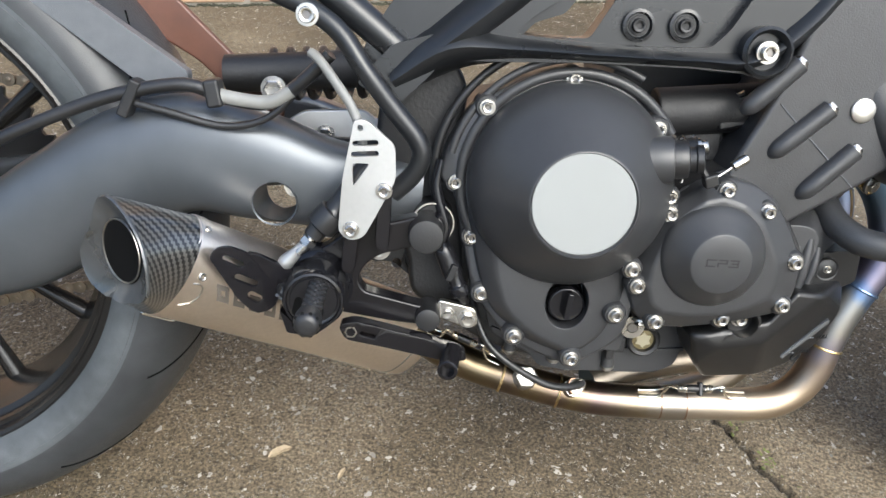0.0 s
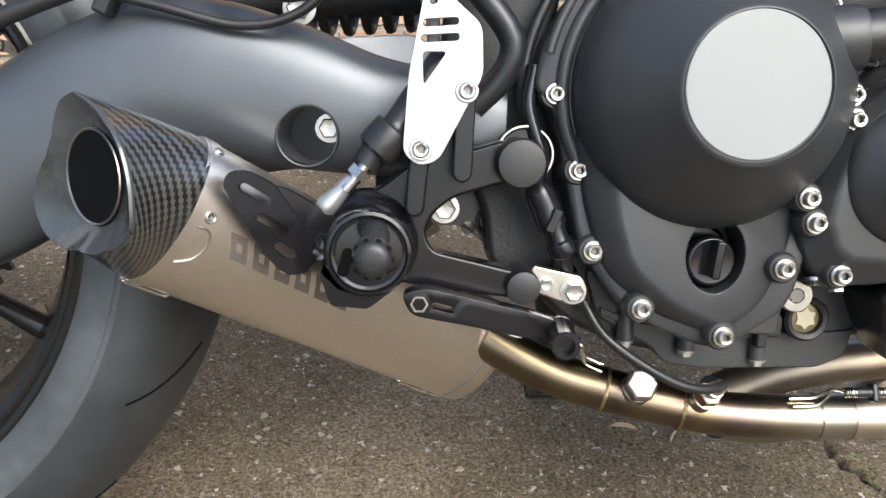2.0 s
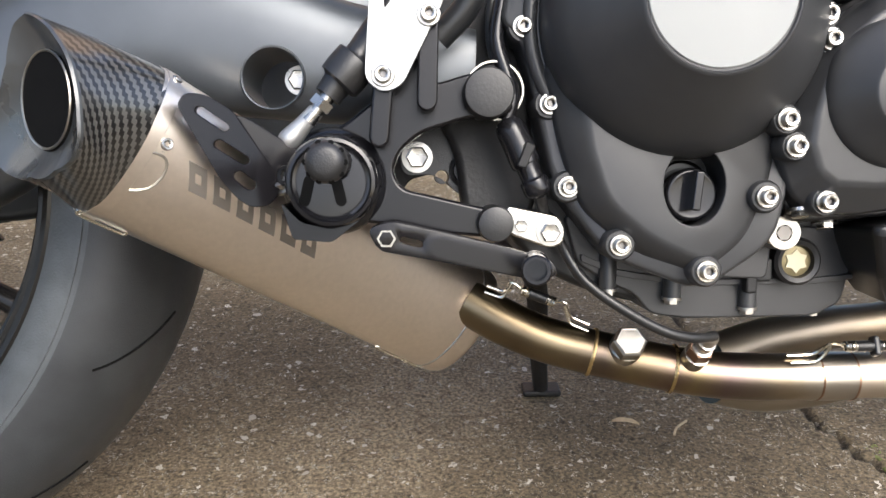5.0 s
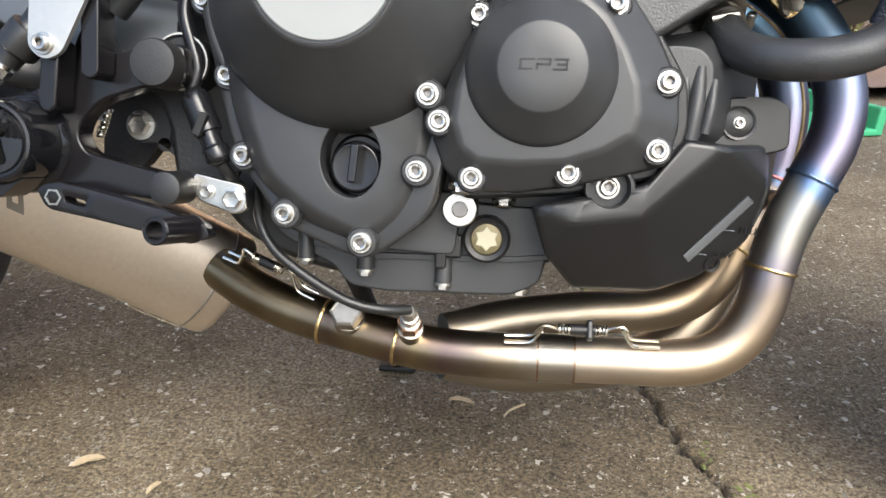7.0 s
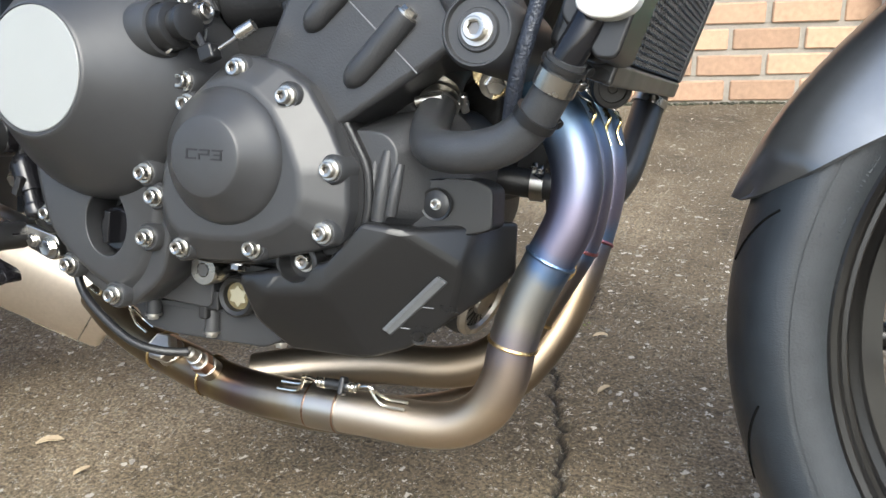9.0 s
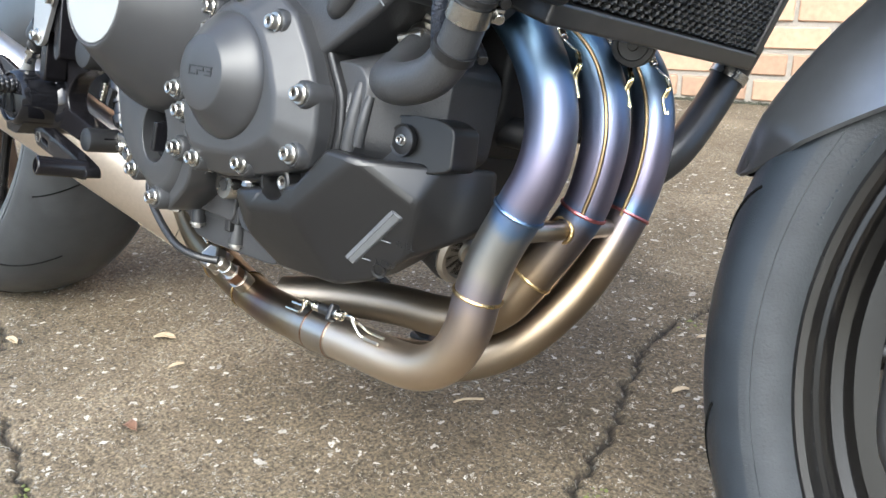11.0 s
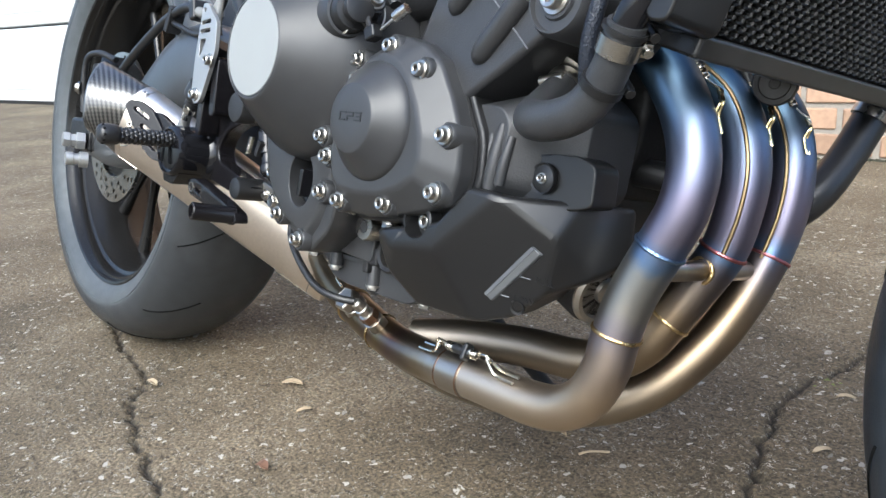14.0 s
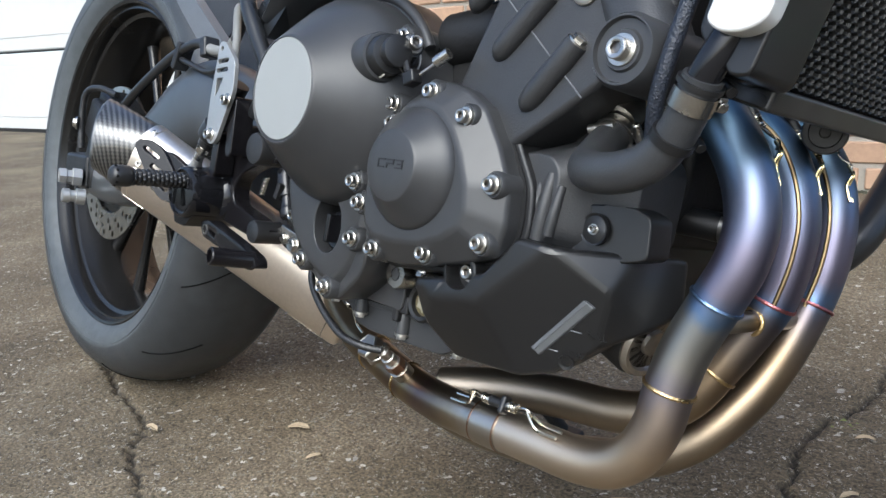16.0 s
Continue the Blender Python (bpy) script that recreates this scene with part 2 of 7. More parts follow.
M_GREY = shader("silver_grey_paint", (0.17, 0.18, 0.195), 0.30, 0.85, 0.05, 150, 0.06, 2500, rough_vary=0.03)
M_BROWN = shader("brown_chain_guard", (0.085, 0.036, 0.022), 0.45, 0.0, 0.2, 60, 0.2, 900)
M_MUFF = shader("sanded_titanium", (0.78, 0.71, 0.635), 0.34, 1.0, 0.07, 260, 0.05, 1200, rough_vary=0.04)
M_CAP = shader("smoky_lacquered_cap", (0.045, 0.048, 0.05), 0.32, 0.25, 0.45, 30, 0.1, 300, coat=0.8, blotch=25)
M_HUB = shader("gloss_black_hub", (0.012, 0.012, 0.014), 0.16, 0.3, 0.1)
M_GOLD = shader("gold_heat_tint", (0.50, 0.37, 0.18), 0.3, 1.0, 0.3, 300, 0.5, 600)
M_SEAM = shader("straw_seam", (0.27, 0.20, 0.11), 0.4, 1.0, 0.3, 120)
M_BLUEWELD = shader("blue_heat_tint", (0.15, 0.22, 0.34), 0.3, 1.0, 0.4, 300, 0.5, 600)
M_PINKWELD = shader("rose_heat_tint", (0.42, 0.16, 0.17), 0.32, 1.0, 0.4, 300, 0.5, 600)
M_BARS = shader("etched_dark_lettering", (0.2, 0.18, 0.16), 0.5, 0.7, 0.1)
M_DISC = shader("drilled_brake_steel", (0.50, 0.47, 0.42), 0.32, 1.0, 0.15, 150)
M_WIRE = shader("stainless_spring_wire", (0.66, 0.63, 0.55), 0.22, 1.0, 0.1)
M_CABLE = shader("grey_cable_sleeve", (0.17, 0.17, 0.16), 0.5, 0.0, 0.15)
M_CARBON = carbon_fibre("carbon_twill")
M_CONCRETE = concrete("aggregate_concrete")
M_BRICK = shader("orange_brick", (0.325, 0.21, 0.135), 0.85, 0.0, 0.22, 60, 0.8, 300, blotch=3.0)
M_MORTAR = shader("grey_mortar", (0.235, 0.212, 0.178), 0.9, 0.0, 0.15, 90, 0.8, 300)
M_WPAINT = shader("white_door_paint", (0.47, 0.475, 0.465), 0.45, 0.0, 0.03, 20, 0.1, 200)
M_GREEN = shader("green_splash_plastic", (0.035, 0.24, 0.11), 0.45, 0.0, 0.12, 60, 0.2, 400)
M_LEAF = shader("dry_leaf", (0.34, 0.27, 0.17), 0.7, 0.0, 0.3, 200, 0.4, 500)
M_LEAF2 = shader("brown_leaf", (0.13, 0.068, 0.04), 0.7, 0.0, 0.3, 200, 0.4, 500)
M_SHRUB = shader("olive_shrub_leaf", (0.10, 0.105, 0.035), 0.6, 0.0, 0.4, 30)
M_DIRT = shader("mossy_dirt", (0.030, 0.030, 0.016), 0.9, 0.0, 0.5, 60, 1.0, 200)
M_MULCH = shader("bark_mulch", (0.12, 0.075, 0.05), 0.9, 0.0, 0.4, 60, 1.0, 80)
M_CORE = shader("black_radiator_mesh", (0.055, 0.055, 0.055), 0.34, 0.6, 0.2)
# near-black core: the shade behind the mesh guard is put into its colour
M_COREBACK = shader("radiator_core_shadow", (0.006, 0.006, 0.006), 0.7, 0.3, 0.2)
M_HOSE = shader("grey_bloomed_hose_rubber", (0.030, 0.031, 0.033), 0.42, 0.0, 0.2, 70, 0.25, 700, spec=0.5)
M_BRAID = shader("braided_sleeve", (0.02, 0.024, 0.035), 0.4, 0.2, 0.6, 500, 1.0, 700)
M_HOOK = shader("gold_tinted_wire", (0.66, 0.55, 0.30), 0.22, 1.0, 0.2)
M_CHAIN = shader("oily_bronze_chain", (0.20, 0.165, 0.12), 0.4, 0.9, 0.3)
M_PEARL = shader("pale_brass_reflector", (0.4, 0.37, 0.27), 0.35, 0.6, 0.1)
M_BRASS = shader("olive_brass_window", (0.15, 0.125, 0.065), 0.3, 0.5, 0.3, 200)
M_COPPER = shader("bronze_sensor_body", (0.30, 0.19, 0.13), 0.35, 1.0, 0.3)
M_WINDOW = shader("translucent_tank_window", (0.075, 0.078, 0.08), 0.35, 0.0, 0.08, 200, 0.1)



def piecewise(m, spread):
    """Let each piece of its own have its own brightness."""
    nt = m.node_tree
    oi = nt.nodes.new("ShaderNodeObjectInfo")
    mr = nt.nodes.new("ShaderNodeMapRange")
    mr.inputs["To Min"].default_value, mr.inputs["To Max"].default_value = 1 - spread, 1 + spread
    sc = nt.nodes.new("ShaderNodeVectorMath")
    sc.operation = "SCALE"
    b = nt.nodes["Principled BSDF"]
    src = b.inputs["Base Color"].links[0].from_socket
    nt.links.new(oi.outputs["Random"], mr.inputs["Value"])
    nt.links.new(src, sc.inputs[0])
    nt.links.new(mr.outputs[0], sc.inputs["Scale"])
    nt.links.new(sc.outputs[0], b.inputs["Base Color"])


piecewise(M_BRICK, 0.22)


# ---- shape helpers ----
def finish(name, bm, material, parent=None, label="", bevel=0.0, seg=2, sharp=38, limit=30):
    me = bpy.data.meshes.new(name)
    bmesh.ops.recalc_face_normals(bm, faces=bm.faces)
    bm.to_mesh(me)
    bm.free()
    me.polygons.foreach_set("use_smooth", [True] * len(me.polygons))
    if not bevel:
        me.set_sharp_from_angle(angle=radians(sharp))
    me.materials.append(material)
    ob = new(name, me)
    ob.parent = parent
    if label:
        ob["label"] = label
    if bevel:
        b = ob.modifiers.new("edges", "BEVEL")
        b.width, b.segments, b.limit_method, b.angle_limit, b.harden_normals = bevel, seg, "ANGLE", radians(limit), True
    return ob


part = finish


def spline(pts, step=0.006, closed=False):
    """Catmull-Rom through pts (any dimension), resampled about evenly."""
    p = [np.array(q, float) for q in pts]
    n = len(p)
    out = []
    for i in range(n if closed else n - 1):
        a, b = p[i], p[(i + 1) % n]
        z = p[i - 1] if (i or closed) else 2 * a - b
        c = p[(i + 2) % n] if (closed or i + 2 < n) else 2 * b - a
        k = max(2, int(np.linalg.norm((b - a)[:3]) / step))
        for j in range(k):
            t = j / k
            out.append(0.5 * (2 * a + (b - z) * t + (2 * z - 5 * a + 4 * b - c) * t * t + (3 * a - z - 3 * b + c) * t ** 3))
    if not closed:
        out.append(p[-1])
    return np.array(out)


def rings_bm(rings, caps=True, uvs=None, closed=False):
    """Skin a list of rings of equally many points; u runs along, v round (both in metres where given)."""
    bm = bmesh.new()
    uvl = bm.loops.layers.uv.new("UVMap")
    vs = [[bm.verts.new(tuple(p)) for p in r] for r in rings]
    n = len(rings[0])
    m = len(rings)
    for i in range(m if closed else m - 1):
        for j in range(n):
            i2, k = (i + 1) % m, (j + 1) % n
            try:
                f = bm.faces.new((vs[i][j], vs[i][k], vs[i2][k], vs[i2][j]))
            except ValueError:
                continue
            if uvs is not None:
                u0, u1 = uvs[0][i], uvs[0][i + 1] if i + 1 < m else uvs[0][i]
                v0, v1 = uvs[1] * j / n, uvs[1] * (j + 1) / n
                for lp, w in zip(f.loops, ((u0, v0), (u0, v1), (u1, v1), (u1, v0))):
                    lp[uvl].uv = w
    if caps and not closed:
        bm.faces.new(vs[0])
        bm.faces.new(vs[-1])
    return bm


def tube_bm(pts, r, seg=20, step=0.006, caps=True, flat=1.0):
    """A round tube along pts; pts may hold a fourth number, the radius there."""
    p4 = spline([(*q[:3], q[3] if len(q) > 3 else r) for q in pts], step)
    c = p4[:, :3]
    tan = np.gradient(c, axis=0)
    tan /= np.linalg.norm(tan, axis=1)[:, None]
    up = np.array((0, 0, 1.0)) if abs(tan[0][2]) < 0.9 else np.array((0, 1.0, 0))
    side = np.cross(tan[0], up)
    rings, us, u = [], [], 0.0
    for i in range(len(c)):
        side = side - tan[i] * (side @ tan[i])
        side /= np.linalg.norm(side)
        w = np.cross(side, tan[i])
        if i:
            u += float(np.linalg.norm(c[i] - c[i - 1]))
        us.append(u)
        rad = p4[i, 3]
        rings.append([c[i] + rad * (math.cos(a) * side + flat * math.sin(a) * w) for a in np.linspace(0, 2 * math.pi, seg, endpoint=False)])
    return rings_bm(rings, caps, (us, 2 * math.pi * r))


def frame_of(axis):
    a = Vector(axis).normalized()
    return a.to_track_quat("Z", "Y").to_matrix()


def lathe_bm(profile, origin, axis=(0, -1, 0), seg=40, caps=True):
    """Turn (radius, height) pairs round axis from origin."""
    q = frame_of(axis)
    o = Vector(origin)
    rings = []
    for r, h in profile:
        rings.append([o + q @ Vector((max(r, 1e-5) * math.cos(a), max(r, 1e-5) * math.sin(a), h)) for a in np.linspace(0, 2 * math.pi, seg, endpoint=False)])
    us = list(np.cumsum([0] + [math.dist(profile[i], profile[i + 1]) for i in range(len(profile) - 1)]))
    return rings_bm(rings, caps, (us, 0.2))


def ring_bm(profile, origin, axis=(0, -1, 0), seg=64):
    """Turn a closed (radius, height) outline round axis: a hoop."""
    q = frame_of(axis)
    o = Vector(origin)
    rings = []
    for a in np.linspace(0, 2 * math.pi, seg, endpoint=False):
        rings.append([o + q @ Vector((r * math.cos(a), r * math.sin(a), h)) for r, h in profile])
    return rings_bm(rings, False, None, True)


def rounded(poly, r, n=4):
    """A polygon with its corners cut round by r."""
    out = []
    m = len(poly)
    for i in range(m):
        a, b, c = (np.array(poly[k % m], float) for k in (i - 1, i, i + 1))
        d1, d2 = a - b, c - b
        l1, l2 = np.linalg.norm(d1), np.linalg.norm(d2)
        k = min(r, 0.45 * l1, 0.45 * l2)
        p, q = b + d1 / l1 * k, b + d2 / l2 * k
        for t in np.linspace(0, 1, n + 1):
            out.append(tuple((1 - t) ** 2 * p + 2 * t * (1 - t) * b + t * t * q))
    return out


def circle(x, z, r, n=24):
    return [(x + r * math.cos(a), z + r * math.sin(a)) for a in np.linspace(0, 2 * math.pi, n, endpoint=False)]


def slot(x0, z0, x1, z1, r, n=6):
    a = math.atan2(z1 - z0, x1 - x0)
    return [(x1 + r * math.cos(a - math.pi / 2 + math.pi * i / n), z1 + r * math.sin(a - math.pi / 2 + math.pi * i / n)) for i in range(n + 1)] + \
           [(x0 + r * math.cos(a + math.pi / 2 + math.pi * i / n), z0 + r * math.sin(a + math.pi / 2 + math.pi * i / n)) for i in range(n + 1)]


def plate_bm(outer, y0, y1, holes=(), dy=None):
    """A plate cut to an (x, z) outline, from depth y0 to y1, with holes through it. dy(x, z) shifts it in depth."""
    bm = bmesh.new()
    edges = []
    for loop in (outer, *holes):
        vs = [bm.verts.new((x, y0, z)) for x, z in loop]
        edges += [bm.edges.new((vs[i], vs[(i + 1) % len(vs)])) for i in range(len(vs))]
    bmesh.ops.triangle_fill(bm, use_beauty=True, use_dissolve=False, edges=edges)
    if not holes:
        bmesh.ops.dissolve_faces(bm, faces=bm.faces[:])
    g = bmesh.ops.extrude_face_region(bm, geom=bm.faces[:])
    bmesh.ops.translate(bm, vec=(0, y1 - y0, 0), verts=[v for v in g["geom"] if isinstance(v, bmesh.types.BMVert)])
    if dy:
        for v in bm.verts:
            v.co.y += dy(v.co.x, v.co.z)
    return bm


def frustum_bm(outer, inner, y0, y1, y2):
    """A cover: upright sides from y0 to y1 on the outer outline, then sloping in to the inner outline at y2."""
    bm = bmesh.new()
    rows = [[bm.verts.new((x, y, z)) for x, z in o] for o, y in ((outer, y0), (outer, y1), (inner, y2))]
    n = len(outer)
    for a, b in zip(rows, rows[1:]):
        for i in range(n):
            bm.faces.new((a[i], a[(i + 1) % n], b[(i + 1) % n], b[i]))
    bm.faces.new(rows[2])
    bm.faces.new(rows[0][::-1])
    bmesh.ops.recalc_face_normals(bm, faces=bm.faces[:])
    return bm


def box_bm(size, m=Matrix()):
    bm = bmesh.new()
    bmesh.ops.create_cube(bm, size=1.0, matrix=m @ Matrix.Diagonal((*size, 1)))
    return bm


def join_bm(*bms):
    out = bmesh.new()
    for b in bms:
        me = bpy.data.meshes.new("tmp")
        b.to_mesh(me)
        b.free()
        out.from_mesh(me)
        bpy.data.meshes.remove(me)
    return out


def cut(ob, cutter_bm):
    """Cut a closed shape out of ob for good."""
    me = bpy.data.meshes.new("cutter")
    cutter_bm.to_mesh(me)
    cutter_bm.free()
    c = new("cutter", me)
    m = ob.modifiers.new("cut", "BOOLEAN")
    m.operation, m.object, m.solver = "DIFFERENCE", c, "EXACT"
    c.parent = ob.parent
    bpy.context.view_layer.update()
    done = bpy.data.meshes.new_from_object(ob.evaluated_get(bpy.context.evaluated_depsgraph_get()))
    ob.modifiers.remove(m)
    ob.data = done
    bpy.data.objects.remove(c)
    done.polygons.foreach_set("use_smooth", [True] * len(done.polygons))
    done.set_sharp_from_angle(angle=radians(38))


def loft_bm(stations, n=28, p=2.6):
    """A bar through stations (x, y, z, half height, half depth), upright oval sections square to its run in x and z."""
    s = spline(stations, 0.010)
    rings = []
    for i in range(len(s)):
        a, b = s[max(0, i - 1)], s[min(len(s) - 1, i + 1)]
        t = math.atan2(b[2] - a[2], b[0] - a[0])
        x, y, z, h, d = s[i]
        row = []
        for k in range(n):
            u = 2 * math.pi * k / n
            cu, su = math.cos(u), math.sin(u)
            e = h * math.copysign(abs(cu) ** (2 / p), cu)
            f = d * math.copysign(abs(su) ** (2 / p), su)
            row.append((x - math.sin(t) * e, y + f, z + math.cos(t) * e))
        rings.append(row)
    return rings_bm(rings)


def placed(name, me, parent, m):
    ob = new(name, me)
    ob.parent = parent
    ob.matrix_basis = m
    return ob


def aim(p, axis=(0, -1, 0), roll=0.0, scale=1.0):
    return Matrix.Translation(p) @ frame_of(axis).to_4x4() @ pose(0, 0, 0, 0, 0, roll) @ Matrix.Scale(scale, 4)


def mesh_of(bm, name, mats, sharp=35):
    me = bpy.data.meshes.new(name)
    bmesh.ops.recalc_face_normals(bm, faces=bm.faces)
    bm.to_mesh(me)
    bm.free()
    me.polygons.foreach_set("use_smooth", [True] * len(me.polygons))
    me.set_sharp_from_angle(angle=radians(sharp))
    for m in mats:
        me.materials.append(m)
    return me


def cap_screw_mesh(r=0.0056, washer=0.0078, h=0.007, sock=0.0027):
    """A socket cap screw on a washer, its head towards +z, with a hexagon socket."""
    seg = 24
    def ring(rad, z, hexa=False):
        out = []
        for i in range(seg):
            a = 2 * math.pi * i / seg
            k = rad
            if hexa:
                b = (a % (math.pi / 3)) - math.pi / 6
                k = rad * math.cos(math.pi / 6) / math.cos(b)
            out.append((k * math.cos(a), k * math.sin(a), z))
        return out
    rings = [ring(washer, -0.001), ring(washer, 0.0012), ring(washer - 0.0004, 0.0016), ring(r + 0.0002, 0.0016), ring(r, 0.002), ring(r, h - 0.0008), ring(r - 0.0008, h), ring(sock * 1.25, h), ring(sock, h - 0.0006, True), ring(sock, h - 0.0035, True)]
    bm = rings_bm(rings)
    me = mesh_of(bm, "bolt", [M_STEEL, M_SOCKET], 32)
    top = h - 0.003
    for p in me.polygons:
        c = p.center
        if math.hypot(c.x, c.y) < sock * 0.98 and c.z < h - 0.0008:
            p.material_index = 1
    return me


def hex_bolt_mesh(r=0.007, washer=0.0095, h=0.006):
    rings = [[(washer * math.cos(a), washer * math.sin(a), z) for a in np.linspace(0, 2 * math.pi, 24, endpoint=False)] for z in (-0.001, 0.0016)]
    def hexr(k, z):
        out = []
        for i in range(24):
            a = 2 * math.pi * i / 24
            b = (a % (math.pi / 3)) - math.pi / 6
            q = k * math.cos(math.pi / 6) / math.cos(b)
            out.append((q * math.cos(a), q * math.sin(a), z))
        return out
    rings += [hexr(r, 0.0017), hexr(r, h - 0.0006), hexr(r * 0.86, h), hexr(r * 0.45, h - 0.0004)]
    return mesh_of(rings_bm(rings), "hex_bolt", [M_STEEL], 30)


BOLT, HEX = cap_screw_mesh(), hex_bolt_mesh()
BIG_BOLT = cap_screw_mesh(0.0082, 0.0118, 0.009, 0.0048)
DARK_BOLT = BIG_BOLT.copy()
DARK_BOLT.name = "dark_bolt"
DARK_BOLT.materials[0], DARK_BOLT.materials[1] = M_CAST, M_DARK

# ---- ground, house front ----
def ground_sheet():
    """One concrete sheet to the horizon, finely gridded round the motorcycle, with two open cracks pressed in."""
    xs = np.concatenate([[-400, -60, -14, -6, -3, -1.6], np.arange(-0.9, 2.35, 0.0046), [2.9, 4, 7, 14, 60, 400]])
    ys = np.concatenate([[-400, -60, -14, -5, -2.2, -1.3], np.arange(-0.95, 1.0, 0.0046), [1.15, 1.4, 1.8, 2.2, 3, 6, 14, 60, 400]])
    X, Y = np.meshgrid(xs, ys, indexing="ij")
    rng = np.random.RandomState(3)

    def crack(pts, width, jitter, depth):
        p = spline([(*q, 0) for q in pts], 0.009)[:, :2]
        walk_ = np.cumsum(rng.normal(0, jitter * 0.45, len(p)))
        walk_ -= np.linspace(walk_[0], walk_[-1], len(p))
        k = np.exp(-np.arange(len(p)) / 12.0)
        nrm = np.gradient(p, axis=0)
        nrm = np.stack([-nrm[:, 1], nrm[:, 0]], 1) / np.linalg.norm(nrm, axis=1)[:, None]
        p = p + nrm * (np.clip(walk_, -3 * jitter, 3 * jitter) + rng.normal(0, jitter * 0.5, len(p)))[:, None]
        wid = width * (0.45 + 0.9 * rng.rand(len(p)))
        best = np.full(X.shape, 9.0)
        for (a, b, w) in zip(p[:-1], p[1:], wid):
            sel = (X > min(a[0], b[0]) - 0.03) & (X < max(a[0], b[0]) + 0.03) & (Y > min(a[1], b[1]) - 0.03) & (Y < max(a[1], b[1]) + 0.03)
            if not sel.any():
                continue
            d = b - a
            t = np.clip(((X[sel] - a[0]) * d[0] + (Y[sel] - a[1]) * d[1]) / (d @ d), 0, 1)
            dist = np.hypot(X[sel] - a[0] - t * d[0], Y[sel] - a[1] - t * d[1]) / w
            best[sel] = np.minimum(best[sel], dist)
        f = np.clip(1.35 - best, 0, 1)
        return f, -depth * f
    f1, z1 = crack([(0.90, 0.99), (0.95, 0.81), (1.02, 0.53), (1.045, 0.42), (1.062, 0.29), (1.050, 0.14), (1.085, 0.0), (1.12, -0.10), (1.135, -0.17), (1.158, -0.24), (1.19, -0.31), (1.25, -0.45), (1.30, -0.62), (1.36, -0.94)], 0.0040, 0.0055, 0.009)
    f2, z2 = crack([(-0.88, -0.20), (-0.45, -0.30), (-0.08, -0.39), (0.045, -0.406), (0.19, -0.432), (0.35, -0.452), (0.43, -0.502), (0.53, -0.522), (0.60, -0.535), (0.70, -0.560), (0.85, -0.62), (1.0, -0.72), (1.1, -0.93)], 0.0034, 0.0055, 0.007)
    f3, z3 = crack([(0.50, 0.68), (0.66, 0.73), (0.83, 0.78), (0.92, 0.82)], 0.004, 0.002, 0.004)
    dirt = np.clip(f1 + f2 + 0.6 * f3, 0, 1)
    near = ((X > -0.9) & (X < 2.35) & (Y > -0.95) & (Y < 1.0))
    Z = z1 + z2 + z3 + np.where(near, rng.normal(0, 0.00035, X.shape), 0)
    n, m = X.shape
    idx = np.arange(n * m).reshape(n, m)
    faces = np.stack([idx[:-1, :-1], idx[1:, :-1], idx[1:, 1:], idx[:-1, 1:]], -1).reshape(-1, 4)
    me = bpy.data.meshes.new("ground")
    me.from_pydata(np.stack([X, Y, Z], -1).reshape(-1, 3).tolist(), [], faces.tolist())
    at = me.attributes.new("dirt", "FLOAT", "POINT")
    at.data.foreach_set("value", dirt.reshape(-1).astype(np.float32))
    me.polygons.foreach_set("use_smooth", [True] * len(me.polygons))
    me.materials.append(M_CONCRETE)
    return tagged(new("ground", me), "worn brown-grey exposed-aggregate concrete driveway with open cracks", "driveway", kind="structure")


ground_sheet()

# the house front runs at 13.6 degrees to the motorcycle; its own x is along the wall, z up
WALL = pose(0.0, 1.60, 0, 0, 0, 13.6)
HB, LB, JOINT = 0.064, 0.198, 0.016
wall = finish("wall_front", box_bm((4.10, 0.2, 3.0), pose(-0.25, 0.108, 1.5)), M_MORTAR)
wall.matrix_world = WALL
tagged(wall, "orange-brown brick house wall with pale mortar joints", "wall", kind="structure")
upper = finish("wall_upper", box_bm((9.0, 0.2, 1.2), pose(-6.8, 0.9, 2.9)), M_WPAINT)
upper.matrix_world = WALL
tagged(upper, "plain painted wall over the garage door", "wall", kind="structure")


back = finish("wall_return", box_bm((0.2, 0.8, 3.0), pose(-2.2, 0.61, 1.5)), M_MORTAR)
back.matrix_world = WALL
tagged(back, "plain return of the brick house wall", "wall", kind="structure")


def garage_door():
    d = new("garage_door")
    d.matrix_world = WALL @ pose(-6.2, 0.62, 0)
    for i in range(4):
        bm = box_bm((7.8, 0.04, 0.565), pose(0, 0, 0.30 + 0.58 * i))
        p = part("panel", bm, M_WPAINT, d, "", 0.012, 2)
        part("raised_field", box_bm((7.5, 0.03, 0.38), pose(0, -0.009, 0.30 + 0.58 * i)), M_WPAINT, p, "", 0.008, 2)
    part("bottom_seal", box_bm((7.8, 0.05, 0.03), pose(0, 0.0, 0.012)), M_RUBBER, d)
    tagged(d, "closed white panelled garage door", "garage door")


garage_door()


